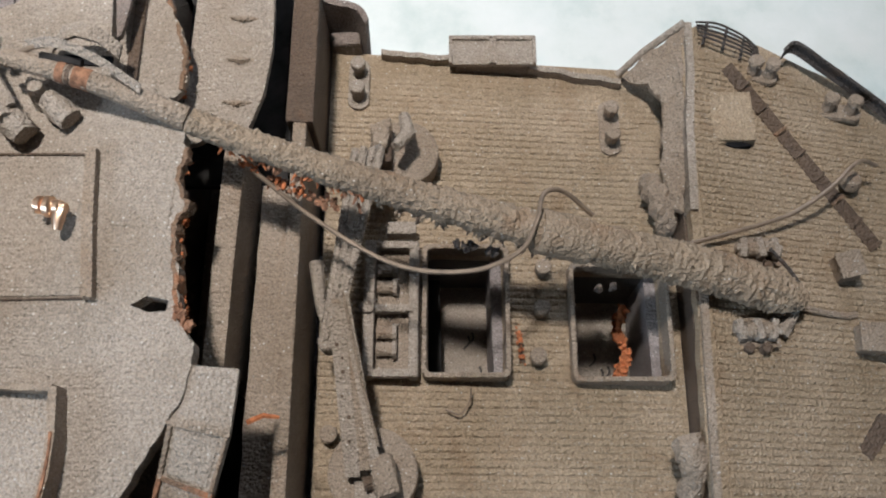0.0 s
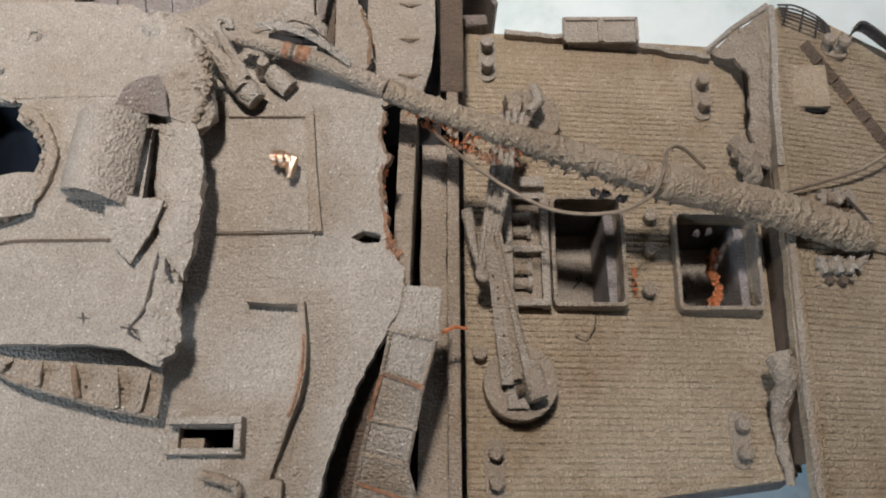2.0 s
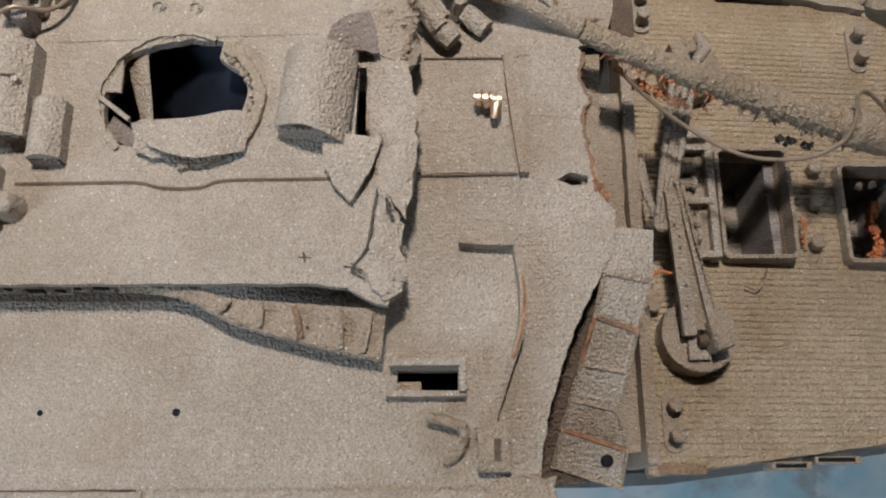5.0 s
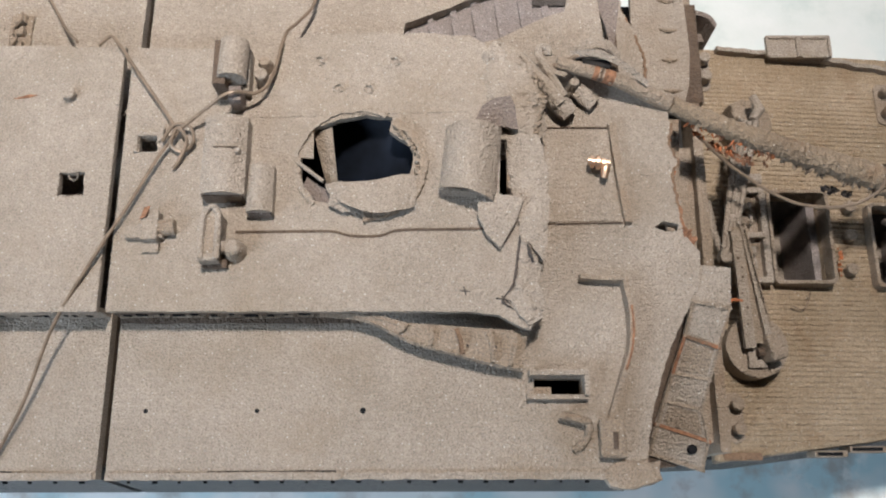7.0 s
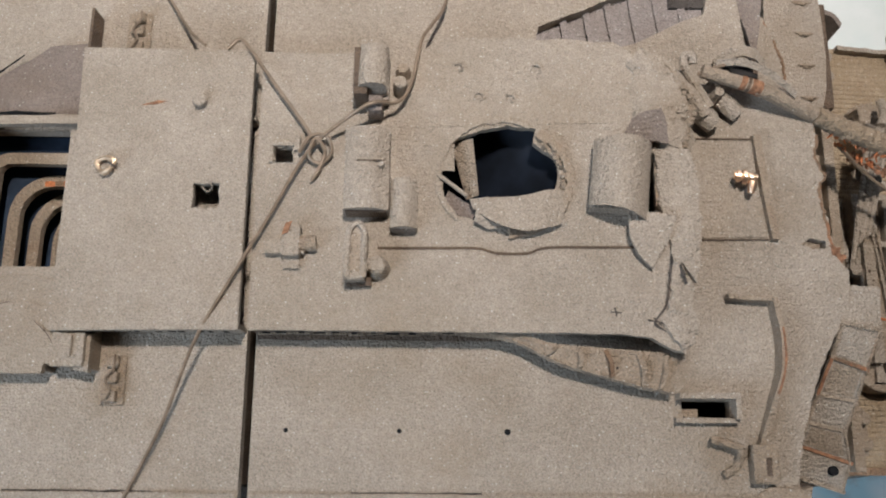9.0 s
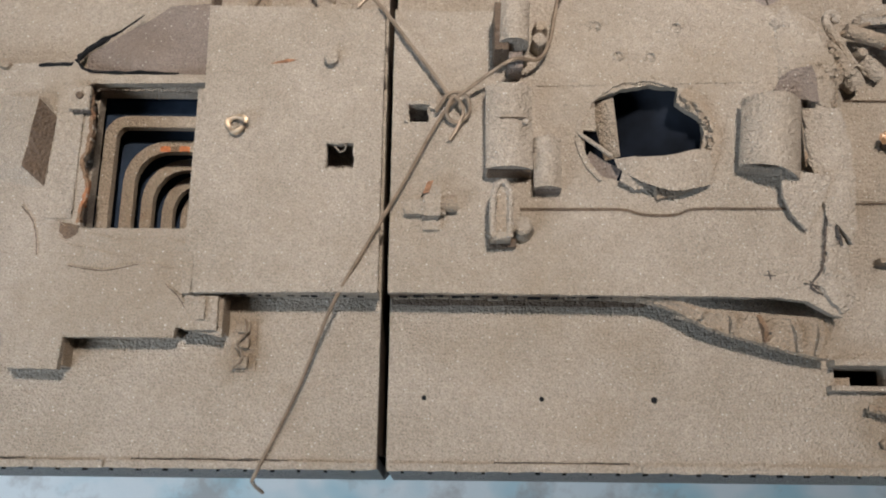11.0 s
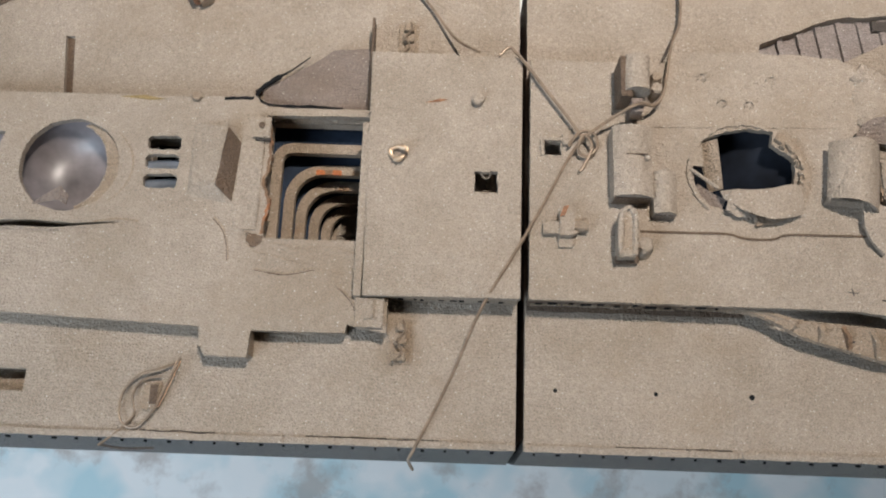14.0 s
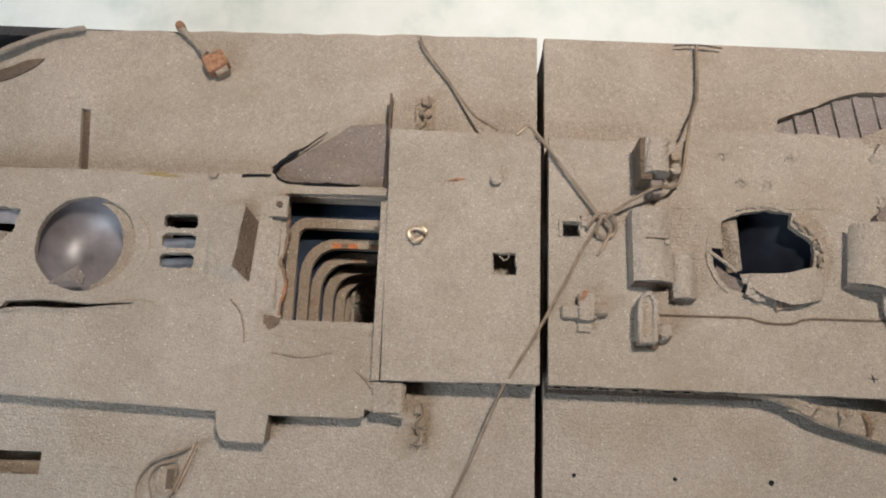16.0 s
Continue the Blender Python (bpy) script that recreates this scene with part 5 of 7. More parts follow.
def crumpled_ridge():
    line = curve_points([(-93, 81.5, 124), (-87.5, 77, 124.4), (-84.6, 70, 124.4), (-83.6, 62, 123.6), (-84.6, 52, 123.4), (-84.4, 40, 123.4), (-85.4, 29, 123.2), (-86.4, 20, 122.4), (-85.4, 13.5, 121.6), (-87.2, 10.5, 121.0)], 20)
    rad = [4.2 - 0.5 * math.sin(i * 0.12) - 0.0064 * i + 0.5 * noise.noise((i * 0.21, 0, 0)) for i in range(len(line))]
    rad = [r * (0.6 if p.y < 58 else 0.6 + 0.3 * min(1.0, (p.y - 58) / 10)) for r, p in zip(rad, line)]
    bm = tube(line, rad, 32, None, 0.26, 6, 0.3)
    for v in bm.verts:
        v.co.z = 122.2 + (v.co.z - 122.2) * 0.55
    lumps(bm, 0.5, 0.7, 4)
    lumps(bm, 0.32, 2.0, 7)
    t = thing("crumpled_roof_lip", "crumpled sand-crusted lip at the roof's torn front", "roof lip", at=(-85, 45, 122))
    part("core", bm, SAND, t, "", True)

    def slab(name, outline, z, seed, tilt, rough, label):
        out = jag(outline, 1.3, 0.32, seed, True)
        xs, ys = [p[0] for p in out], [p[1] for p in out]
        mx = (min(xs) + max(xs)) / 2
        own = plate(out, z - 2.6, z, [], lambda x, y: tilt * (x - mx) - 0.045 * (x - mx) ** 2, cuts_x=frange(min(xs) + 1, max(xs) - 0.5, 1.3), cuts_y=frange(min(ys) + 1, max(ys) - 0.5, 1.6))
        lumps(own, rough, 0.35, seed)
        lumps(own, rough * 0.5, 1.1, seed + 3)
        part(name, own, SAND, t, label, True)

    slab("upper_sheet", [(-98, 79.6), (-92, 80.2), (-84.4, 75), (-79.6, 67), (-78.6, 61), (-81.4, 56.6), (-89, 59.4), (-92.4, 64), (-96, 70)], 125.6, 81, 0.05, 0.65, "broad rough sheet caked with sand")
    slab("hanging_slab", [(-89.0, 59.2), (-84.6, 58.4), (-81.2, 56), (-79.4, 48), (-79.2, 38), (-80.2, 30), (-81.4, 25.4), (-86, 31), (-88, 40), (-89, 48)], 125.4, 82, 0.12, 0.6, "long peeled slab")
    slab("foot_lump", [(-86.2, 32), (-82, 26.6), (-82, 20), (-81.2, 15), (-82, 11), (-85, 9.8), (-88, 13.4), (-90.4, 15), (-88, 20), (-87.2, 26)], 124.6, 83, 0.04, 0.9, "crumbled lower end")
    gash = tube(curve_points([(-86.4, 32.2, 124.3), (-87.3, 26, 124.2), (-88.3, 20, 124.0), (-91.0, 16, 123.6), (-88.6, 14, 123.8)], 6), [0.62 * r for r in [0.3, 0.4, 0.5, 0.55, 0.6, 0.6, 0.55, 0.5, 0.55, 0.6, 0.65, 0.6, 0.5, 0.5, 0.5, 0.45, 0.4, 0.4, 0.5, 0.6, 0.6, 0.5, 0.4, 0.3, 0.2]], 6, None, 0.5, 4, 1.2)
    tube(curve_points([(-84.9, 29.4, 125.1), (-84.3, 27, 125.0), (-83.6, 25, 124.7)], 5), [0.2, 0.3, 0.4, 0.5, 0.5, 0.5, 0.45, 0.4, 0.35, 0.3, 0.2], 6, gash, 0.5, 8, 1.2)
    part("gash", gash, HULL_DARK, t, "black split in the crust")
    rng = random.Random(9)
    crust = bmesh.new()
    for k in range(170):
        i = rng.randrange(30, 80)
        p = line[i] + Vector((rad[i] * rng.uniform(0.85, 1.2), rng.uniform(-1, 1), rng.uniform(-1.6, 1.2)))
        own = bmesh.new()
        bmesh.ops.create_icosphere(own, subdivisions=2, radius=rng.uniform(0.3, 0.75), matrix=Matrix.Translation(p))
        join(crust, lumps(own, 0.42, 1.6, k))
    single("roof_lip_crust", crust, SAND_WARM, "coarse crumbs caked on the torn roof lip", "crust", kind="stuff")
    c = bmesh.new()
    for pts in ([(-92.6, 16.6, 123.8), (-90.6, 16.2, 123.9), (-88.6, 15.8, 123.8)], [(-101, 18.4, 123.6), (-98.5, 18.2, 123.62)], [(-100, 19.4, 123.6), (-99.6, 17.4, 123.62)], [(-91.2, 17.2, 123.7), (-89.4, 15.2, 123.7)]):
        tube([q - Vector((0, 0, 0.1)) for q in curve_points(pts, 5)], 0.17, 5, c, 0.9, 2, 2.4)
    single("roof_cracks", c, HULL_DARK, "dark hairline cracks near the torn roof corner", "crack", kind="stuff")


crumpled_ridge()


def broken_davits():
    t = thing("broken_davit", "sand-coated broken davit arm with a hooked head", "davit", at=(-76, 76, 114))
    part("arm", lumps(tube(curve_points([(-91.0, 83.8, 122), (-84.5, 80.6, 121), (-79, 74.5, 119.5), (-74.6, 68.6, 118.6)], 5), [1.3] * 5 + [1.6] * 5 + [1.9] * 6, 10), 0.3, 0.4), SAND, t)
    part("foot", tube([(-78.2, 73.6, 117.6), (-76, 71, 117.2), (-73.6, 68.4, 116.6), (-72.0, 66.8, 116.2)], [2.3, 2.7, 2.8, 2.3], 12, None, 0.3, 4, 0.5), SAND, t, "", True)
    part("hook", lumps(tube(curve_points([(-73.6, 70.6, 119.4), (-77.4, 76.6, 120.2), (-80.0, 81.0, 121), (-79.8, 83.4, 121.4), (-77.8, 83.4, 121.0), (-77.6, 81.6, 120.6)], 4), 1.05, 8), 0.15, 0.6), SAND, t)
    u = thing("mast_cradle", "small broken cradle block under the mast end", "cradle", at=(-67, 72, 113))
    part("block", tube([(-69.6, 74.4, 115.4), (-67.4, 72.6, 115.2), (-65.0, 70.6, 115.0)], [2.0, 2.4, 1.9], 10, None, 0.35, 6, 0.5), SAND, u, "", True)
    part("lug", tube([(-71.4, 74.6, 113.4), (-70.6, 75.2, 118.6)], [1.6, 1.3], 8, None, 0.3, 9, 0.6), SAND, u)
    part("arch", strip([(-70.6, 84.2, 115.4), (-67.6, 85.6, 118.6), (-64.4, 86.0, 119.6), (-61, 85.4, 118.8), (-57.8, 83.6, 116.0)], lambda i: (0.1, 1.5, 0), (0, 0, -0.8)), SAND, u, "curved sandy hood over the cradle", True)
    # flat black patch paints the shade under the arch
    part("hollow", plate([(-69, 82.6), (-60, 82.0), (-60, 84.0), (-69, 84.4)], 113.0, 113.6), BLACK, u)
    wire("davit_rope", [(-76.4, 79.2, 119.6), (-71, 80.6, 121.6), (-66.5, 82.0, 121.4)], 0.5, "thick sand-coated rope from davit to mast")


broken_davits()


def sunken_slats():
    t = thing("sunken_louvre", "grey-blue sunken louvre panel with ribs below the deck", "louvre", at=(-94, 97, 105))
    part("sheet", plate([(-118, 85), (-68, 85), (-68, 110), (-118, 110)], 108.4, 109.4, [], lambda x, y: 0.02 * (x + 94)), LILAC, t)
    for k, x in enumerate((-108, -101.5, -95.5, -89, -82.5, -76)):
        part("rib", lumps(strip([(x + 1.5, 88, 110.2), (x, 97, 110.6), (x - 1.2, 107, 110.4)], (0.9, 0, 0), (0, 0, -1.2)), 0.15, 0.4, k), LILAC, t)
    part("dark_corner", box(-80, -69, 102.5, 106, 109.2, 110.8, 0.3), HULL_DARK, t)


sunken_slats()
single("twisted_blade", lumps(plate([(-60.8, 95), (-63.4, 105), (-64.4, 118), (-55.8, 118), (-56.4, 105), (-57.8, 95), (-58.9, 88.2), (-59.8, 87.9)], 112.2, 113.4, [], lambda x, y: 0.45 * (x + 60), cuts_x=[-61, -59], cuts_y=[92, 98, 104, 110]), 0.25, 0.3), MAUVE, "dark tapering twisted plate beside the torn deck", "deck plate")


def deck_dots():
    for x in (-175.6, -149.2, -124.0):
        single("drilled_hole", cyl(x, -8.3, 112.4, 113.12, 0.75 if x > -130 else 0.55, n=12), BLACK, "tiny drilled hole in the boat deck", "hole", "drilled holes", kind="structure")
    for x0, x1, d in ((GAP1 + 0.3, -128.7, 0.0), (-127.4, -66, 1.0), (-372, -245, 0.2), (-244, GAP0 - 0.3, 0.0)):
        single("deck_edge_strip", lumps(strip([(x, -23.4, 113.7 + 0.2 * d) for x in frange(x0, x1, 1.4)], (0, 0.8, 0.1), (0, 0, -1.3)), 0.22, 0.25), SAND, "thin raised strip along the deck edge", "edge strip", "deck edge strips", kind="structure")
    for x0, x1 in ((-160, -128.8), (-283, -262), (-240, -205)):
        single("edge_seam", tube([(x, -22.2 + 0.25 * noise.noise((x * 0.2, 1, 0)), 113.0) for x in frange(x0, x1, 1.5)], [0.12 + 0.3 * abs(noise.noise((x * 0.17, 7, 0))) for x in frange(x0, x1, 1.5)], 6), HULL_DARK, "dark seam beside the deck edge strip", "seam", "deck edge seams", kind="structure")


deck_dots()
single("broken_edge_lump", lumps(plate(jag([(-68, -23), (-66, -26), (-60, -26.6), (-54, -24.4), (-54, -20), (-64, -20)], 2, 0.5, 91, True), 110.6, 114.0, bevel=0.4), 0.4, 0.4), SAND_WARM, "broken lumpy end of the deck edge", "deck edge")

# ---- things on the fore deckhouse roof ----
RZ = 123.5


def arch_hood(name, x0, x1, y0, y1, z0, rise, label, category, mat=None, tilt=0.0):
    """A hood with a rounded back, open ends closed by flat faces; the arch runs across x."""
    t = thing(name, label, category, at=((x0 + x1) / 2, (y0 + y1) / 2, z0))
    bm = bmesh.new()
    n = 12
    prof = [(x0, z0)] + [(x0 + (x1 - x0) * k / n, z0 + rise * (0.55 + 0.45 * math.sin(math.pi * (0.12 + 0.80 * k / n)))) for k in range(n + 1)] + [(x1, z0)]
    rings = [[bm.verts.new((x, y, z + (tilt * (y - y0) if z > z0 else 0))) for x, z in prof] for y in (y0, (y0 * 2 + y1) / 3, (y0 + 2 * y1) / 3, y1)]
    for a, b in zip(rings, rings[1:]):
        for k in range(len(prof) - 1):
            bm.faces.new((a[k], a[k + 1], b[k + 1], b[k]))
    bm.faces.new(rings[0])
    bm.faces.new(rings[-1][::-1])
    part("hood", lumps(bm, 0.1, 0.4), mat or SAND, t)
    return t


def roof_fittings():
    h = arch_hood("curved_roof_house", -162.4, -152.0, 40.6, 60.4, RZ, 7.6, "curved sand-grey roof casing with a small cracked seam", "roof casing")
    # front faces of both casings are coloured darker to paint their shade
    part("shade_front", box(-162.0, -152.5, 40.3, 40.9, RZ, RZ + 5.0), UMBER, h)
    part("seam", box(-159.4, -153.6, 51.6, 51.95, RZ + 6.6, RZ + 7.75, 0.1), UMBER, h)
    part("flake", lumps(cyl(-153.8, 51.0, RZ + 5.6, RZ + 7.6, 0.9, 0.7, 10), 0.15), SAND, h)
    s = arch_hood("roof_vent_casing", -151.6, -145.4, 36.8, 48.6, RZ, 5.2, "small rounded sand-grey vent casing on the roof", "vent casing")
    part("shade_front", box(-151.2, -145.8, 36.5, 37.0, RZ, RZ + 3.0), MAUVE, s)
    # bracket with a round boss
    b = thing("roof_bracket", "D-shaped sand-grey bracket with a round boss", "bracket", at=(-156.5, 30, RZ))
    out = [(-161.4, 24.2), (-157.0, 24.4), (-156.6, 35.5), (-158.4, 37.6), (-160.4, 36.8), (-161.2, 33)]
    part("cheek", plate(out, RZ - 0.1, RZ + 6.0, bevel=0.5), SAND, b)
    part("rim", lumps(tube(curve_points([(-160.9, 24.8, RZ + 5.8), (-161.0, 30, RZ + 6.2), (-160.6, 35.2, RZ + 6.4), (-158.8, 37.2, RZ + 6.4), (-157.2, 35.2, RZ + 6.3), (-157.2, 30, RZ + 6.2), (-157.3, 24.8, RZ + 5.8)], 5), 0.75, 8), 0.15, 0.6), SAND, b, "", True)
    part("hollow", plate([(-160.0, 26.0), (-158.2, 26.0), (-158.2, 34.6), (-159.4, 35.2), (-160.0, 33.8)], RZ + 5.8, RZ + 6.12), SAND_WARM, b)
    part("boss", lumps(cyl(-154.4, 28.0, RZ, RZ + 5.2, 2.9, 2.0, 20, 0.9), 0.2), SAND, b)
    part("boss_rod", tube([(-157, 28, RZ + 3.6), (-153, 28, RZ + 3.6)], 1.6, 12), SAND, b)
    part("toe", box(-161.6, -155.6, 23.6, 25.6, RZ, RZ + 2.2, 0.4), UMBER, b)
    # leaning casing at the roof's back
    c = thing("leaning_casing", "leaning rounded casing with one side painted dark as shade", "vent casing", at=(-156, 73, RZ))
    part("shell", lumps(tube([(-156.2, 69.2, RZ + 7.6), (-156.0, 79.6, RZ + 7.0)], [3.6, 3.6], 20), 0.12), SAND, c, "", True)
    # umber side paints the face turned away from the lamp
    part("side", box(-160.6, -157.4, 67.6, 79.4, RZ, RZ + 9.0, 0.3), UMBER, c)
    part("post", box(-157.2, -154.0, 64.6, 68.6, RZ, RZ + 6.2, 0.4), MAUVE, c)
    part("base", box(-159, -152.6, 68, 79.5, RZ, RZ + 4.5, 0.3), SAND, c)
    part("boss", lumps(cyl(-150.0, 72.6, RZ, RZ + 5.0, 1.9, 1.6, 14, 0.5), 0.15), SAND, c)
    part("boss", lumps(cyl(-149.4, 76.6, RZ, RZ + 3.6, 2.0, 1.4, 14, 0.5), 0.2), SAND_WARM, c)
    # cross-shaped block
    x = thing("cross_shaped_fitting", "small cross-shaped sand-grey roof fitting", "roof fitting", at=(-174.4, 32.6, RZ))
    part("arm", box(-180.4, -171.2, 30.9, 34.4, RZ, RZ + 2.4, 0.35), SAND, x)
    part("arm", box(-176.2, -172.2, 30.2, 37.4, RZ, RZ + 3.6, 0.35), SAND, x)
    part("drum", lumps(tube([(-172.4, 33.4, RZ + 1.6), (-168.6, 33.6, RZ + 1.6)], 1.9, 14), 0.12), SAND_WARM, x)
    part("foot", box(-176.2, -172.4, 27.6, 30.4, RZ, RZ + 1.2, 0.25), SAND, x)
    part("copper_tab", strip([(-175.6, 35.2, RZ + 4.2), (-174.6, 37.8, RZ + 4.8)], (0.7, 0.2, 0), (0, 0, -0.3)), DULL_RUST, x)
    # bracket round the small square hole
    q = thing("hole_bracket", "thin bracket beside the small square roof hole", "bracket", at=(-177.6, 57.8, RZ))
    part("top_bar", box(-180.6, -174.4, 57.6, 58.6, RZ - 0.1, RZ + 1.0, 0.2), SAND, q)
    part("side_bar", box(-181.0, -180.0, 53.4, 58.8, RZ - 0.1, RZ + 0.9, 0.2), SAND, q)
    part("lug", box(-175.0, -173.6, 56.4, 60, RZ - 0.1, RZ + 1.4, 0.2), SAND, q)
    # raised seam; its umber colour paints the shade of the step
    line = curve_points([(-154.6, 32.9, RZ), (-140, 33.0, RZ), (-131.4, 33.0, RZ), (-127, 31.9, RZ), (-120, 31.9, RZ), (-115.6, 33.3, RZ), (-105, 33.5, RZ), (-95, 33.6, RZ)], 5)
    single("roof_seam", strip([p + Vector((0, 0, 0.25)) for p in line], (0, 0.3, 0), (0, 0, -0.6)), UMBER, "thin seam along the roof, its shaded step painted dark", "seam", kind="structure")
    single("roof_panel_step", plate([(-150, 62.8), (-99, 64.4), (-99, 64.8), (-150, 63.2)], RZ - 0.1, RZ + 0.2), SAND, "faint panel step on the roof", "seam", kind="structure")
    for k, (px, py) in enumerate(((-136.0, 78.2), (-117.0, 78.0), (-131, 70.5), (-123.5, 70.2))):
        o = thing("pad_eye", "tiny curled pad eye on the roof", "pad eye", "roof pad eyes", at=(px, py, RZ))
        part("ring", tube(curve_points([(px - 1.2, py - 0.4, RZ + 0.2), (px - 1.0, py + 1.0, RZ + 0.5), (px + 0.6, py + 1.1, RZ + 0.5), (px + 1.1, py - 0.2, RZ + 0.4), (px, py - 0.9, RZ + 0.2)], 4), 0.2, 6), SAND, o)
        part("pin", cyl(px + 0.3, py + 0.1, RZ - 0.1, RZ + 0.3, 0.3, n=8), SAND, o)


roof_fittings()


def cupola_wreck():
    t = thing("wrecked_cupola", "torn round skylight opening with bent metal flaps", "skylight", at=(-126, 50, RZ))
    # raised collar, thick and crusted on the right
    outer, inner = ring_pts(-125.6, 49.8, 17.2, 14.6, 40, 0.012, 2, -85, 58), ring_pts(-125.6, 49.8, 14.9, 12.3, 40, 0.03, 3, -85, 58)
    part("collar", lumps(plate(outer + inner[::-1], RZ - 0.2, RZ + 1.5, bevel=0.3), 0.2, 0.5), SAND_WARM, t)
    outer, inner = ring_pts(-126, 50.4, 15.6, 14.6, 30, 0.01, 4, 62, 228), ring_pts(-126, 50.4, 14.4, 13.6, 30, 0.02, 5, 62, 228)
    part("thin_rim", plate(outer + inner[::-1], RZ - 0.2, RZ + 0.7), SAND, t)
    rng = random.Random(4)
    crust = bmesh.new()
    for k in range(46):
        a = radians(rng.uniform(-30, 52))
        own = bmesh.new()
        p = Vector((-125.6 + 14.4 * math.cos(a), 49.8 + 11.9 * math.sin(a), RZ + rng.uniform(-1.5, 1.3)))
        bmesh.ops.create_icosphere(own, subdivisions=1, radius=rng.uniform(0.4, 0.9), matrix=Matrix.Translation(p))
        join(crust, lumps(own, 0.3, 2.0, k))
    part("crust", crust, SAND_WARM, t, "brown crumbly crust on the rim")
    # flaps
    flap = curve_points([(-133.0, 43.4, RZ + 2.0), (-128.4, 41.6, RZ + 3.6), (-121.5, 40.6, RZ + 4.0), (-115.2, 42.0, RZ + 3.0), (-111.0, 42.8, RZ + 1.4)], 5)
    part("flap", lumps(strip(flap, lambda i: (0.05 * i - 0.4, 0.5 + 4.2 * math.sin(0.2 + 1.9 * i / 20) ** 1.2, -0.5 * math.sin(2.6 * i / 20)), (0, 0.1, -0.35)), 0.12, 0.4), SAND, t, "curled lower flap", True)
    part("flap", lumps(plate(jag([(-132.4, 39.0), (-131.2, 44.0), (-129.0, 44.4), (-127.2, 41.2), (-125.6, 37.4), (-129, 37.2)], 1.2, 0.15, 17, True), RZ + 1.6, RZ + 2.1, [], lambda x, y: 0.32 * (y - 38), cuts_x=[-130, -128], cuts_y=[39, 41, 43]), 0.15, 0.4), SAND, t, "pointed torn flap")
    part("standing_strip", lumps(strip([(-134.9, 60.4, RZ - 2.2), (-134.2, 56, RZ - 2.8), (-133.3, 51.5, RZ - 3.6), (-132.4, 46.8, RZ - 4.4)], lambda i: ((2.5, 2.2, 1.9, 1.5)[i], 0.2, 1.5), (0, 0, -0.4)), 0.15, 0.3), SAND_WARM, t, "upright torn tan strip")
    part("side_shard", lumps(plate([(-141.0, 52.2), (-139.2, 59.0), (-137.0, 61.4), (-136.8, 52.0)], RZ - 0.9, RZ - 0.2, bevel=0.1), 0.15, 0.4), SAND, t, "triangular shard at the rim")
    # the sheet that slopes into the opening, blue-black to paint the shade inside
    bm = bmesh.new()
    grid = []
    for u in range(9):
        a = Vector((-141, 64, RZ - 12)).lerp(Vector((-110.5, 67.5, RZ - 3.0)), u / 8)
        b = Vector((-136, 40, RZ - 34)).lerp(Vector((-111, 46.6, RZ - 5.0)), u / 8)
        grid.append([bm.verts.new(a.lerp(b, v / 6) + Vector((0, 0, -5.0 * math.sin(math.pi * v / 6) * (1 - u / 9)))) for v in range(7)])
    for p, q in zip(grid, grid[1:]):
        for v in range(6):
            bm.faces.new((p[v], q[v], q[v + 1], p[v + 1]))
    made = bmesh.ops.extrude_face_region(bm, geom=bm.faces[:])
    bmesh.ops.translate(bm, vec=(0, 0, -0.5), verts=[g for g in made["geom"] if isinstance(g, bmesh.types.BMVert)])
    part("inner_sheet", bm, DEEP_BLUE, t, "sheet sloping into the opening, shade painted blue-black", True)
    part("loose_rod", tube([(-141.0, 51.0, RZ + 0.8), (-137.2, 48.0, RZ + 1.2), (-133.8, 45.2, RZ + 1.6)], 0.5, 7), SAND, t, "thin loose rod")
    part("low_sheet", strip([(-139, 46, RZ - 1.6), (-135.5, 43.4, RZ - 1.2), (-132, 41.2, RZ - 0.6)], lambda i: (0.8, 1.6, 0), (0, 0, -0.35)), MAUVE, t, "dark sheet inside the opening")


cupola_wreck()


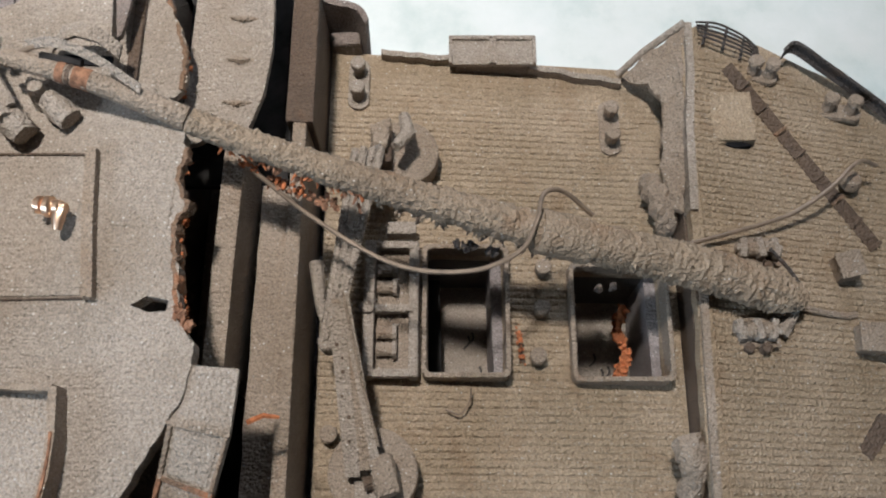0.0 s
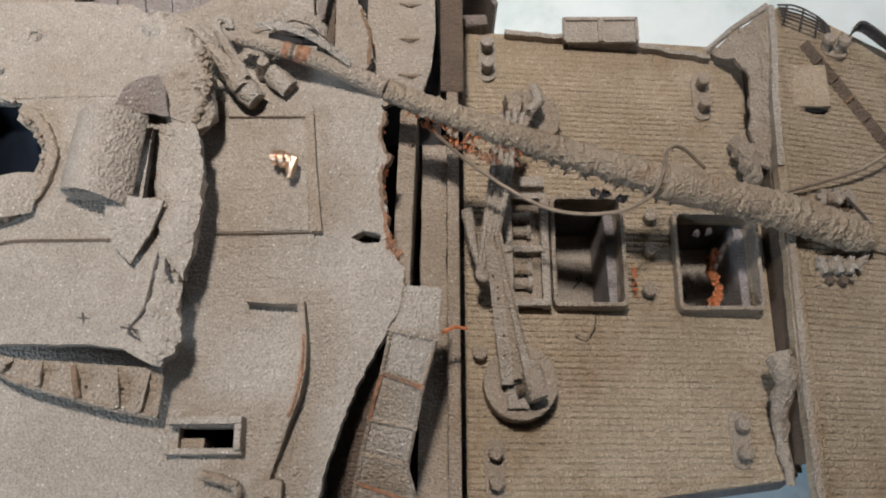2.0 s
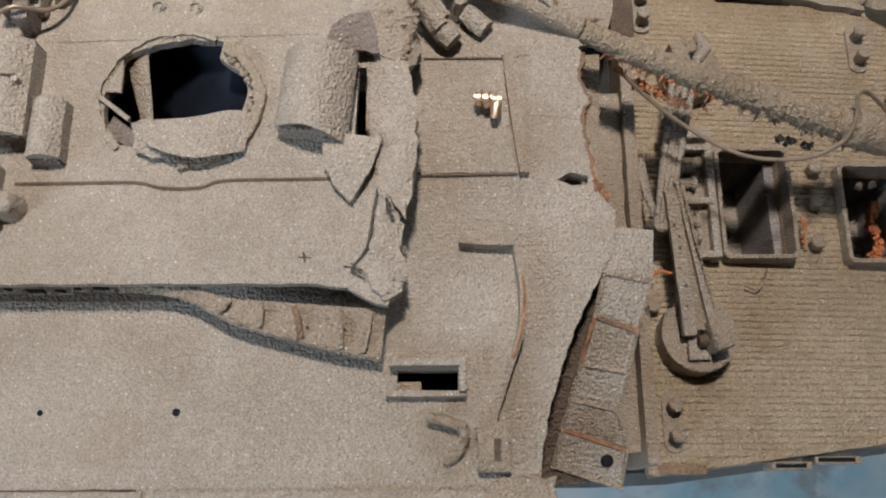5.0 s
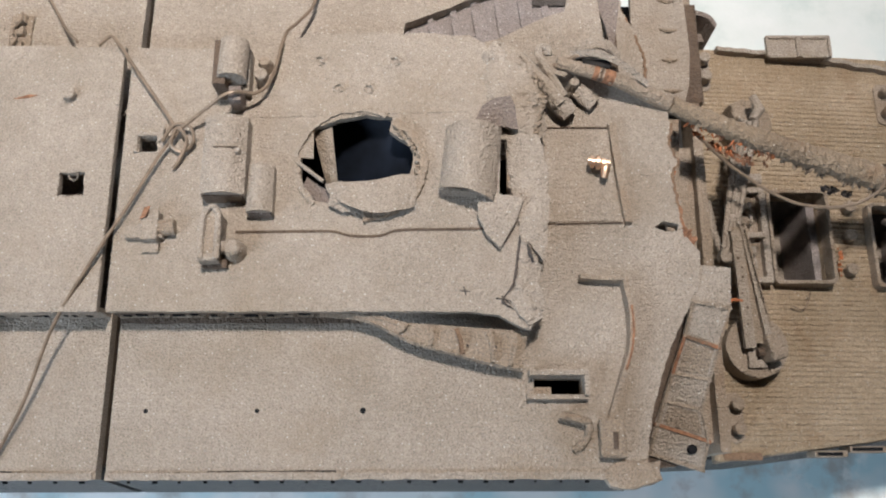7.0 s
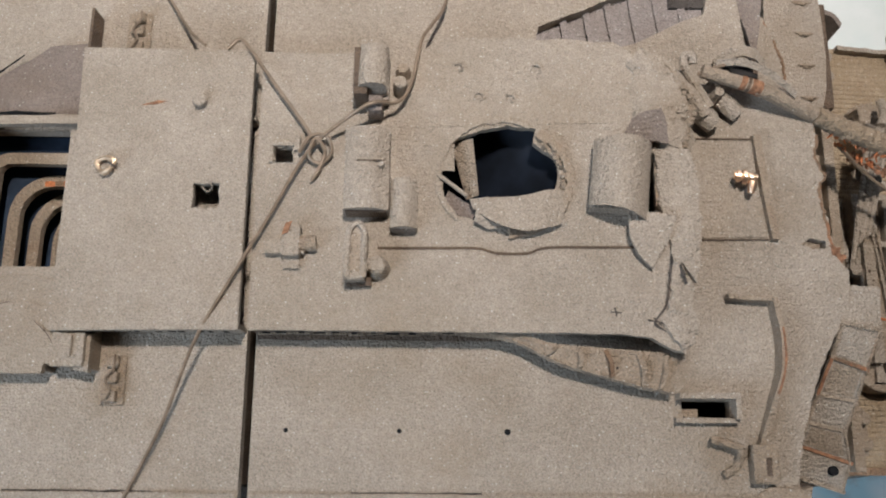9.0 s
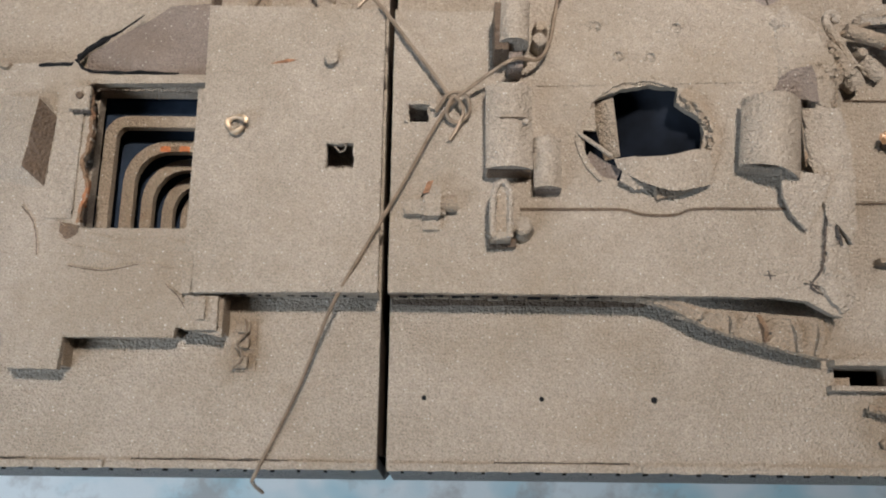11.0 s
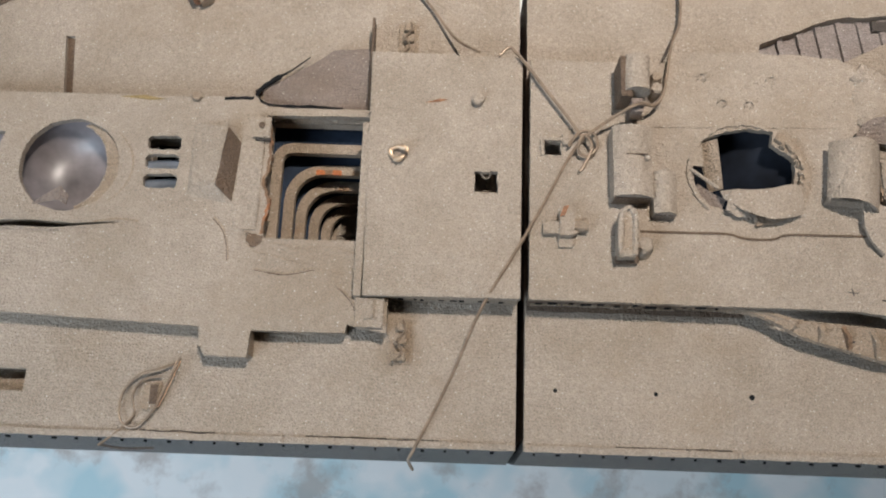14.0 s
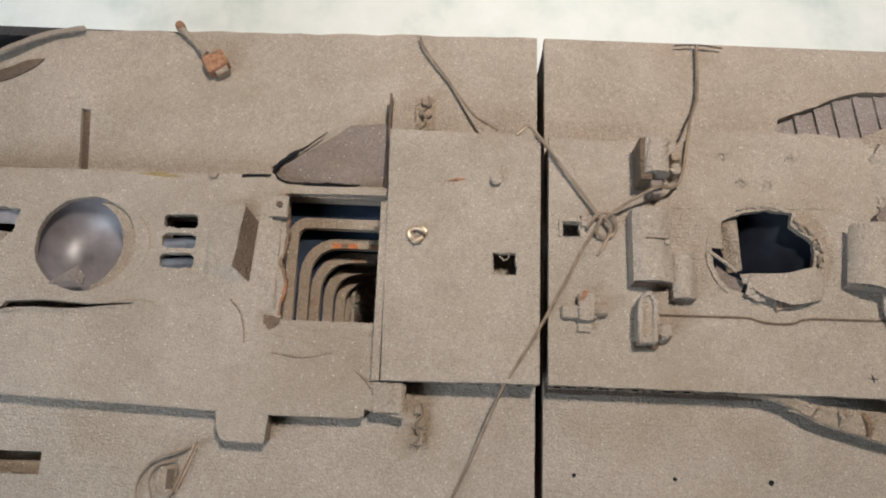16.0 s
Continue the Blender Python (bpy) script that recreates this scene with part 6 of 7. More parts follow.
def bent_plates():
    t = thing("curled_plate", "curled half-round sand-grey roof plate", "roof plate", at=(-98, 50, RZ))
    line = [(-105.0 + 13.6 * k / 12, 50.6 - 0.17 * k, RZ + 2.6 + 6.0 * math.sin(math.pi * (0.04 + 0.94 * k / 12)) ** 0.75) for k in range(13)]
    part("sheet", strip(line, lambda i: (0.9, 8.0 + 0.13 * i, 0.1), (0, 0, -0.5)), SAND, t, "", True)
    part("skirt", plate([(-105.4, 42.2), (-95, 41.4), (-95, 41.9), (-105.4, 42.7)], RZ - 0.2, RZ + 4.0), SAND, t)
    u = thing("pointed_plate", "pointed shield-shaped plate lying on the roof", "roof plate", at=(-92, 36, RZ))
    out = [(-96.8, 42.0), (-91, 41.0), (-85.6, 40.2), (-87.6, 34.6), (-91.4, 28.2), (-94.6, 31.4), (-96.6, 35.6)]
    part("sheet", plate(out, RZ + 3.4, RZ + 4.2, [], lambda x, y: -0.16 * max(0, 42 - y), cuts_x=[-93], cuts_y=[36], bevel=0.15), SAND, u)
    part("prop", box(-92.4, -90.8, 36.6, 40.0, RZ - 0.2, RZ + 3.0, 0.2), SAND_WARM, u)
    v = thing("dark_leaf_plate", "dark brown leaf-shaped plate standing tilted", "roof plate", at=(-90, 60, RZ))
    out = [(-97.0, 60.4), (-95.4, 63.4), (-92.0, 65.4), (-88.4, 66.0), (-87.0, 62.4), (-86.4, 58.2), (-90.6, 58.6), (-94, 59.2)]
    part("sheet", lumps(plate(jag(out, 1.4, 0.2, 8, True), RZ + 2.6, RZ + 3.2, [], lambda x, y: 0.3 * (y - 57)), 0.15), MAUVE, v)
    part("stub", box(-92.6, -89.6, 60.0, 63.0, RZ - 0.2, RZ + 3.0, 0.2), SAND_WARM, v)
    part("rib", box(-89.2, -88.4, 44, 57, RZ - 3.0, RZ - 0.6), SAND_WARM, v)


bent_plates()

# ---- the loose plate and aft roof ----


def plate_fittings():
    o = thing("ring_bolt", "small dull brass ring bolt on the plate", "ring bolt", at=(-219.2, 52, 123.4))
    part("ring", tube([(-219.2 + 2.2 * math.cos(a) * (1 + 0.15 * math.sin(3 * a)), 52.2 + 1.8 * math.sin(a), 124.9 + 0.6 * math.cos(a)) for a in [k * 0.42 for k in range(15)]], [0.5 + 0.25 * math.sin(k * 0.7) ** 2 for k in range(15)], 8, None, 0.3, 2, 0.8), BRASS, o, "", True)
    part("shank", cyl(-218.0, 51.2, 123.2, 125.2, 0.6, n=10), SAND_WARM, o)
    p = thing("round_peg", "short round sand-grey peg on the plate", "peg", at=(-198.2, 68.8, 123.4))
    part("shaft", cyl(-198.2, 68.8, 123.2, 124.6, 1.3, n=16), SAND, p)
    part("cap", cyl(-198.2, 68.8, 124.4, 125.6, 1.7, 1.6, 18, 0.3), SAND, p)
    single("rust_scratch", lumps(plate([(-212.6, 68.0), (-208.6, 69.2), (-206.4, 69.0), (-209, 68.2)], 123.3, 123.62), 0.05), DULL_RUST, "faint orange rust scratch on the plate", "rust mark", kind="structure")
    single("tangled_fibre", tube(curve_points([(-196.8, 47.8, 122.6), (-195.4, 46.6, 122.4), (-194.2, 47.6, 122.8), (-195, 48.6, 123.2)], 4), 0.16, 5), SAND, "tiny loose fibre at the square hole", "fibre")
    # packing under the plate's left edge
    k = thing("corner_bracket", "stepped sand-grey corner bracket under the roof plate", "bracket", at=(-224, 8, 118))
    part("step", box(-228.6, -221.2, 5.2, 13.0, 119.9, 121.4, 0.2), SAND, k)
    part("post", box(-226.0, -223.8, 7.4, 12.4, 121.2, 122.2, 0.2), SAND, k)
    part("lip", box(-229.4, -227.2, 13.2, 62, 119.9, 122.4, 0.3), SAND, k)


plate_fittings()


def stair_well():
    t = thing("stair_well", "deep stair well of nested rounded deck rings", "stair well", kind="structure", at=(-242, 46, 60))
    levels = [(107.0, -253.6, 58.4, 2.5), (99.8, -250.6, 54.6, 8.0), (92.2, -248.2, 52.4, 8.5), (84.6, -245.2, 50.8, 7.5), (77.0, -242.4, 49.8, 6.0)]
    for k, (z, x0, y1, r) in enumerate(levels):
        # dark level plates paint the shaded gaps between the pale bands
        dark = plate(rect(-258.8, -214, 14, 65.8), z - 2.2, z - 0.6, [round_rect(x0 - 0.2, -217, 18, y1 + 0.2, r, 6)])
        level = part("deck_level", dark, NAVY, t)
        band = plate(round_rect(x0 - 3.1, -216, 17, y1 + 3.1, r + 3.1, 6), z - 2.4, z, [round_rect(x0, -217, 18, y1, r, 6)], bevel=0.2)
        part("band", lumps(band, 0.06, 0.5), SAND_WARM, level)
        if k < 3:
            for c in ((4,), (0, 1, 2, 3, 4), (2, 4))[k]:
                xa = -246 + 3.6 * c + 1.3 * math.sin(c * 2.1 + k)
                part("rust_edge", lumps(strip([(xa, y1 + 0.7, z + 0.12), (xa + 1.2, y1 + 0.8, z + 0.2), (xa + 2.2 + 0.5 * k, y1 + 0.7, z + 0.12)], (0, 0.75, 0), (0, 0, -0.5)), 0.12, 0.9, c), RUST if (c + k) % 2 else RUSTY_EDGE, level)
    part("well_floor", box(-259, -214, 14, 66, 67, 69.5), SAND_WARM, t)
    part("floor_beam", box(-241, -239.6, 20, 50, 69.4, 72, 0.3), SAND, t)
    part("floor_beam", box(-240, -225, 44.6, 46.2, 69.4, 72, 0.3), SAND, t)
    part("floor_beam", box(-236, -234.4, 24, 45, 69.4, 71.4, 0.3, turn=24), SAND, t)
    # well walls in the same painted shade
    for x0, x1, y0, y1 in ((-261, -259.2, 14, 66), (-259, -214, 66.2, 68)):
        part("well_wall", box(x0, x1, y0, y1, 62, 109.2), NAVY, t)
    torn_edge([(-254.9, 29.6), (-253.6, 38), (-255.6, 44), (-254.1, 52), (-255.9, 63.6)], 120, 2.2, 34, "orange rusty edge of the stair well opening")
    torn_fringe("rust_flakes", [(-255.2, 31, 119.4), (-254.2, 38, 119), (-255.8, 45, 119.4), (-254.6, 54, 119.2), (-256.2, 63, 119.4)], 21, "orange rust along the torn edge of the stair well", 0.55, 46, 1.2, 0.5)


stair_well()


def aft_roof_fittings():
    # wedge-shaped flap: flush on one side, lifted on the other
    w = thing("lifted_skylight_flap", "wedge-shaped lifted roof flap with dark open side", "skylight", at=(-270, 50, 120))
    bm = bmesh.new()
    low = [bm.verts.new(p) for p in ((-277.4, 39.6, 119.9), (-265.0, 37.6, 119.9), (-264.0, 55.6, 119.9), (-266.4, 60.2, 119.9), (-277.0, 61.0, 119.9))]
    top = [bm.verts.new(p) for p in ((-275.8, 42.0, 121.6), (-269.2, 42.4, 123.2), (-267.2, 58.6, 123.2), (-267.4, 59.4, 123.0), (-276.2, 60.6, 120.2))]
    for k in range(5):
        bm.faces.new((low[k], low[(k + 1) % 5], top[(k + 1) % 5], top[k]))
    bm.faces.new(top)
    bm.faces.new(low[::-1])
    part("wedge", bm, SAND, w)
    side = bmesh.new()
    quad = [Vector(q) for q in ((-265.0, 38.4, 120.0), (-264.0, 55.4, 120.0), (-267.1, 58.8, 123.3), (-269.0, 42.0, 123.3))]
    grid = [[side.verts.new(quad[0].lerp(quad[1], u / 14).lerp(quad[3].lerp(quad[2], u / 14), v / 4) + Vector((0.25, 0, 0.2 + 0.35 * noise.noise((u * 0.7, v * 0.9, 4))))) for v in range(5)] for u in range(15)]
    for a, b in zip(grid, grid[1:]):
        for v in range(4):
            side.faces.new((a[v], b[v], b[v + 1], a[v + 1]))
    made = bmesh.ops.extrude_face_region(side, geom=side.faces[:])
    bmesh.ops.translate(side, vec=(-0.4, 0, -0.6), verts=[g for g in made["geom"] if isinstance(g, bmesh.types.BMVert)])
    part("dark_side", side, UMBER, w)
    w.location.x += 1.1 * MM
    # shelf by the stair well
    s = thing("well_edge_ledge", "raised ledge with bolted corner beside the stair well", "ledge", at=(-259, 46, 120))
    part("ledge", lumps(box(-262.6, -256.4, 30.6, 64.2, 119.9, 120.5, 0.2), 0.1, 0.4), SAND, s)
    part("corner_plate", box(-259.6, -254.6, 56.6, 62.6, 120.9, 122.2, 0.4), SAND, s)
    part("bolt", cyl(-257.0, 60.0, 122, 122.8, 0.9, n=12, bevel=0.2), UMBER, s)
    # dark strip paints the shadow along the corner plate's near edge
    part("edge_shade_strip", box(-258.6, -254.4, 56.0, 56.7, 120.8, 121.6, 0.1), HULL_DARK, s)
    single("torn_notch", lumps(plate(jag([(-259.0, 30.0), (-254.2, 29.2), (-254.6, 27.4), (-257.0, 25.8), (-258.8, 27.4)], 0.8, 0.3, 4, True), 119.8, 120.2), 0.1), UMBER, "dark torn notch at the stair well corner", "notch", kind="structure")
    # lining below dome opening
    d = thing("dome_opening", "round dome opening with a curved shiny inner shell", "dome", at=(-310.5, 48, 90))
    bm = bmesh.new()
    rings = []
    for k in range(9):
        f = k / 8
        r = 14.2 * math.cos(f * 1.35) + 0.6
        rings.append([bm.verts.new((-309.4 - 1.5 * f + r * math.cos(a), 47.8 + 1.0 * f + r * 0.97 * math.sin(a), 118.6 - 12 * math.sin(f * 1.5))) for a in [2 * math.pi * j / 32 for j in range(32)]])
    for a, b in zip(rings, rings[1:]):
        for j in range(32):
            bm.faces.new((a[j], a[(j + 1) % 32], b[(j + 1) % 32], b[j]))
    bm.faces.new(rings[-1])
    part("inner_shell", bm, GLASSY, d, "violet-grey shiny inner shell", True)
    outer, inner = ring_pts(-309.0, 47.6, 14.0, 13.8, 24, 0, 0, -80, 72), ring_pts(-311.6, 47.8, 12.4, 13.0, 24, 0.012, 3, -66, 66)
    part("crescent_ledge", plate(outer + inner[::-1], 117.0, 118.4), SAND_WARM, d)
    part("ledge_edge", tube([(x, y, 118.4) for x, y in inner], 0.22, 6), SAND, d)
    part("outer_arc", strip([(-309.5 + 18.0 * math.cos(radians(a)), 47.5 + 14.0 * math.sin(radians(a)), 120.15) for a in range(-44, 45, 8)], (0.2, 0, 0), (0, 0, -0.4)), SAND_WARM, d)
    part("torn_flap", lumps(strip([(-317.4, 35.8, 120.0), (-313.5, 37.2, 121.4), (-309.5, 38.6, 122.0), (-307.6, 37.0, 120.8)], lambda i: (0.3, (0.3, 1.0, 1.9, 1.3)[i], 0.3), (0, 0, -0.35)), 0.06), MAUVE, d, "small torn flap at the rim")
    # slot pans and the broken opening
    for y in (41.6, 47.2):
        single("slot_pan", lumps(tube([(-289, y + 1.2, 116), (-283, y + 2.2, 114.6), (-278.4, y + 2.6, 115.2)], [2.2, 2.4, 2.0], 14), 0.15), PIPE_BLUE, "dark shiny pipe seen through a roof slot", "pipe", "slot pipes")
    b = thing("broken_opening", "broken roof opening with loose sheet scraps", "opening", at=(-333, 48, 114))
    part("scrap", strip([(-337, 55, 117), (-332, 55.4, 116.4), (-328, 55, 115.4)], (0.2, 1.8, 0.6), (0, 0, -0.4)), GLASSY, b)
    part("scrap", strip([(-337.5, 46, 119), (-334, 46.5, 117.4), (-331.6, 47, 114)], (0.4, 4.4, 0), (0, 0, -0.4)), SAND, b)
    part("scrap", strip([(-333, 40, 117), (-331.4, 44, 117.6)], (0.8, 0, 0.2), (0, 0, -0.4)), DULL_RUST, b)
    # near-black backing paints the shade inside the opening
    part("pan", box(-340, -325, 36, 61, 108.0, 109.2), INNER, b)
    # lips of the long tear
    single("tear_lip", strip(curve_points([(-329.6, 27.6, 121.0), (-322, 28.9, 120.8), (-310, 29.0, 120.5), (-296, 30.6, 120.3), (-288.5, 29.6, 120.1), (-285.6, 27.2, 120.1)], 4), (0.02, 0.35, 0), (0, 0, -0.5)), SAND, "raised lip of a long tear in the roof", "tear", kind="structure")
    single("tear_lip", strip(curve_points([(-300, 31.4, 120.3), (-294, 32.4, 120.3), (-288, 32.0, 120.15)], 4), (0.02, 0.25, 0), (0, 0, -0.4)), SAND_WARM, "thin curled lip of the roof tear", "tear", kind="structure")
    single("roof_bump", lumps(cyl(-276.4, 68.6, 113, 121.4, 1.6, 1.3, 12, 0.4), 0.3), SAND_WARM, "small worn stub at the roof edge", "stub")
    single("yellow_stain", lumps(plate([(-298, 68.2), (-289, 67.4), (-285, 67.8), (-291, 68.9)], 119.9, 120.15), 0.05), sandy("ochre_stain", (0.33, 0.24, 0.11), (0.25, 0.18, 0.08), 0.2), "ochre stain along the roof edge", "stain", kind="structure")
    # sagging flap behind the stair well
    f = thing("sagging_flap", "mauve-grey sagging roof flap with cracks round it", "roof flap", at=(-243, 76, 113))
    out = jag([(-258.6, 68.4), (-250, 67.2), (-229.4, 68.2), (-229.2, 88), (-240, 87), (-245.5, 82.5), (-252.4, 77.5), (-258.8, 73.0)], 2.5, 0.25, 61, True)
    part("sheet", plate(out, 114.6, 115.8, [], lambda x, y: 3.2 * math.exp(-((x + 246) / 11) ** 2 - ((y - 71) / 7) ** 2), cuts_x=frange(-256, -230, 4), cuts_y=frange(70, 88, 3)), MAUVE, f, "", True)
    part("crack", tube(curve_points([(-268.6, 68.6, 120.0), (-263.6, 69.0, 120.0), (-260.4, 69.6, 119.6), (-259.6, 73.2, 117.2), (-255.0, 77.6, 116.4), (-251.6, 80.4, 115.6), (-246.6, 84.8, 115.4)], 4), [0.5] * 11 + [0.75] * 6 + [0.5, 0.42, 0.36, 0.3, 0.26, 0.22, 0.2, 0.18], 6, None, 0.7, 3, 1.0), BLACK, f)
    part("crack", tube(curve_points([(-260.2, 70.4, 119.4), (-257.2, 67.6, 119.8), (-250, 67.2, 119.6), (-243, 67.6, 118.8), (-236, 68.0, 117.2)], 4), 0.42, 6, None, 0.6, 5, 1.0), BLACK, f)
    part("edge_wall", box(-228.9, -228.2, 66, 96, 113, 119.5), UMBER, f)
    part("under_sheet", plate([(-262, 66.5), (-229.5, 66.5), (-229.5, 84), (-250, 80), (-262, 74)], 113.1, 114.4), SAND_WARM, f)


aft_roof_fittings()


def deck_fittings_aft():
    # two small tangled fittings, one near, one far
    for x, y, lab in ((-216.8, 3.0, "small rusty fitting with curled wire on the deck"), (-218.6, 92.0, "small pale fitting with wire scraps on the deck")):
        t = thing("deck_cleat", lab, "cleat", "deck cleats", at=(x, y, 113))
        part("pad", box(x - 3.0, x + 3.0, y - 6.0, y + 5.6, 112.9, 113.7, 0.2), SAND_WARM, t)
        for k, dy in enumerate((-4.0, 0.4, 4.0)):
            part("lug", lumps(box(x - 2.0 + 0.4 * k, x + 1.6, y + dy - 1.3, y + dy + 1.3, 113.6, 115.4, 0.4), 0.2, 0.6), SAND_WARM, t)
        part("wire_scrap", tube(curve_points([(x - 1.6, y - 5.4, 115), (x + 0.6, y - 3.0, 116.4), (x - 0.8, y, 116), (x + 1.2, y + 2.4, 116.6), (x + 0.6, y + 5.6, 115.2)], 4), 0.3, 6), WIRE, t)
    # coil near the edge
    c = thing("wire_coil", "loose copper wire coil around a worn deck socket", "wire coil", at=(-281, -13, 113))
    part("loop", tube(curve_points([(-274.4, -4.6, 114.6), (-279, -6.6, 115.6), (-284.4, -8.6, 115.4), (-288.2, -13.8, 114.4), (-287.8, -20.0, 114), (-283.6, -21.6, 114.2), (-279.4, -17.2, 115), (-276.6, -11, 115.6), (-273.6, -3.6, 116.4)], 5), 0.36, 8), WIRE, c, "", True)
    part("loop", tube(curve_points([(-278.6, -8.4, 114.4), (-283, -9.6, 114.6), (-285.4, -13.4, 114.4), (-284.6, -18.4, 114.0), (-288.0, -22.4, 113.8), (-293.2, -26.4, 112.6)], 5), 0.34, 8), WIRE, c, "", True)
    part("copper_strip", strip(curve_points([(-274.0, -4.4, 116), (-276.2, -10.4, 115.4), (-278.8, -16.4, 114.6)], 4), (0.6, 0.1, 0), (0, 0, -0.3)), COPPER, c)
    part("socket", lumps(box(-283.0, -278.4, -17.0, -9.8, 112.9, 114.0, 0.4), 0.35, 0.5), SAND_WARM, c)
    part("socket_hollow", box(-281.0, -279.0, -15.6, -10.6, 114.2, 114.7, 0.2), UMBER, c)
    wire("overhanging_wire", [(-292.8, -26.2, 112.6), (-288, -26.8, 110), (-280, -26.4, 108.6)], 0.35, "thin dark wire curling over the hull edge", HULL_DARK)
    # hole tray
    single("slot_filling", plate([(-319.6, 91), (-316, 91), (-314, 71), (-317.8, 71)], 110.4, 111.4), UMBER, "brown dirt filling a narrow deck slot", "dirt", kind="structure")
    single("opening_tray", box(-331.4, -314.2, -13.6, -7.0, 103.6, 104.8), SAND_WARM, "sand-brown tray below the rectangular deck opening", "tray", kind="structure")
    single("tray_block", lumps(box(-324, -316, -13.2, -9.6, 104.7, 108.8, 0.5), 0.3, 0.4), SAND_WARM, "brown lump inside the deck opening", "lump")
    # rusty davit with a block head lying on the far edge
    k = thing("rusty_davit", "orange-brown rusty davit with a heavy block head", "davit", at=(-282, 106, 113))
    part("arm", lumps(tube([(-293.4, 117.6, 115), (-288.4, 112.6, 114.6), (-284.4, 108.4, 115)], [0.9, 0.8, 1.2], 8), 0.2, 0.5), SAND_WARM, k)
    part("tip", lumps(cyl(-293.2, 117.6, 113.6, 116.2, 1.5, 1.2, 10, 0.4), 0.25), DULL_RUST, k)
    part("head", lumps(box(-284.4, -277.6, 102.6, 108.4, 112.9, 117.4, 1.0, turn=32), 0.4, 0.35), DULL_RUST, k)
    part("head_lip", box(-281.0, -277.0, 101.8, 104.4, 113, 116.6, 0.5, turn=32), SAND_WARM, k)
    # torn, turned-up far edge
    e = thing("turned_up_edge", "turned-up torn deck edge, shaded gap painted dark beneath", "deck edge", at=(-345, 105, 113))
    part("curl", lumps(strip(curve_points([(-372, 97, 114.5), (-352, 103.0, 116), (-342, 107.6, 116.4), (-333, 113.0, 115.0), (-322, 116.4, 114)], 5), (0.6, -1.2, 0.8), (0, 0, -0.8)), 0.25, 0.3), SAND, e)
    # thin umber patch paints the shaded gap below the curl
    part("gap", lumps(plate(jag([(-360, 94), (-344, 98.0), (-336, 102.4), (-332.6, 106.0), (-337, 105.4), (-346, 101.4), (-360, 97.4)], 2, 0.3, 71, True), 113.0, 113.3), 0.05), UMBER, e)
    for x0, x1, y in ((-372, -326, 71.4), (-315, -258, 70.2)):
        single("deck_plank_seam", box(x0, x1, y, y + 0.3, 112.9, 113.12), SAND_WARM, "faint seam on the aft deck", "seam", "deck seams", kind="structure")


deck_fittings_aft()

def roof_wrinkles():
    bm = bmesh.new()
    for k, pts in enumerate(([(-268, 34), (-265, 30.5), (-263.6, 26), (-263, 22)], [(-259, 27), (-256, 24.6), (-252, 24), (-246, 22.4)], [(-256, 20), (-248, 19), (-240, 20.6), (-232, 19.2)],
                             [(-252, 27.4), (-244, 26), (-236, 26.6), (-229, 25)], [(-262, 33), (-259, 30), (-257, 28.6)], [(-234, 16), (-230, 13), (-228, 9.4)])):
        tube([q + Vector((0, 0, -0.1)) for q in curve_points([(x, y, 120.05) for x, y in pts], 6)], 0.22, 6, bm, 0.8, k, 1.1)
    single("roof_wrinkles", bm, SAND_WARM, "raised wrinkles and cracks in the roof beside the stair well", "wrinkles", kind="stuff")
    dark = bmesh.new()
    for k, pts in enumerate(([(-268.2, 33.5), (-265.3, 30.2), (-263.9, 26), (-263.3, 22)], [(-256, 19.6), (-248, 18.6), (-240, 20.2)], [(-233.6, 15.6), (-230.4, 12.6), (-228.4, 9.2)])):
        tube(curve_points([(x, y, 119.98) for x, y in pts], 6), 0.15, 5, dark, 0.9, k + 9, 1.4)
    single("roof_cracks", dark, UMBER, "fine dark cracks in the aft roof", "crack", kind="stuff")


roof_wrinkles()

# ---- long rigging wires over the deckhouses ----
wire("rigging_wire", [(-221.2, 117.6, 113.8), (-219.4, 113.0, 114.6), (-211.8, 102.6, 114.4), (-204.8, 91.6, 117.0), (-198.2, 83.8, 123.8)], 0.42, "thin tarnished wire hanging over the far deck edge")
wire("rigging_wire", [(-192.6, 82.8, 123.9), (-189.8, 85.0, 124.4), (-187.4, 83.0, 124.6), (-180.5, 73.2, 125.6), (-173.4, 63.4, 125.8), (-170.0, 58.2, 125.6)], 0.5, "tarnished wire running down to a knot on the roof")
wire("rigging_wire", [(-170.8, 57.2, 125.8), (-163.5, 62.0, 128.6), (-156.4, 65.6, 131.6), (-150.6, 67.4, 128.0), (-147.4, 73.0, 126.0), (-145.0, 85.4, 124.6), (-142.6, 92, 120), (-139.2, 101, 115.8), (-138.2, 118.4, 114.2)], 0.46, "tarnished wire rising from the knot over the casings")
wire("rigging_wire", [(-169.2, 58.6, 126.0), (-173.8, 51.8, 125.8), (-179.6, 40.2, 125.6), (-187.0, 26.6, 125.2), (-196.0, 10.8, 122.0), (-203.6, -7.4, 116.4), (-212.0, -24.6, 113.6), (-213.4, -27.2, 110.0), (-212.4, -29.4, 104.0)], 0.44, "long tarnished wire slanting across the decks to the hull edge")
wire("wire_knot", [(-173.6, 55.6, 125.4), (-170.6, 59.4, 126.6), (-166.8, 59.0, 126.4), (-166.0, 55.4, 125.4), (-168.6, 53.0, 125.0), (-171.2, 54.6, 126.0), (-169.6, 58.4, 127.0), (-167.4, 55.6, 126.0), (-168.8, 51.6, 125.0), (-170.6, 48.8, 124.4)], 0.46, "twisted knot of tarnished wire on the roof")
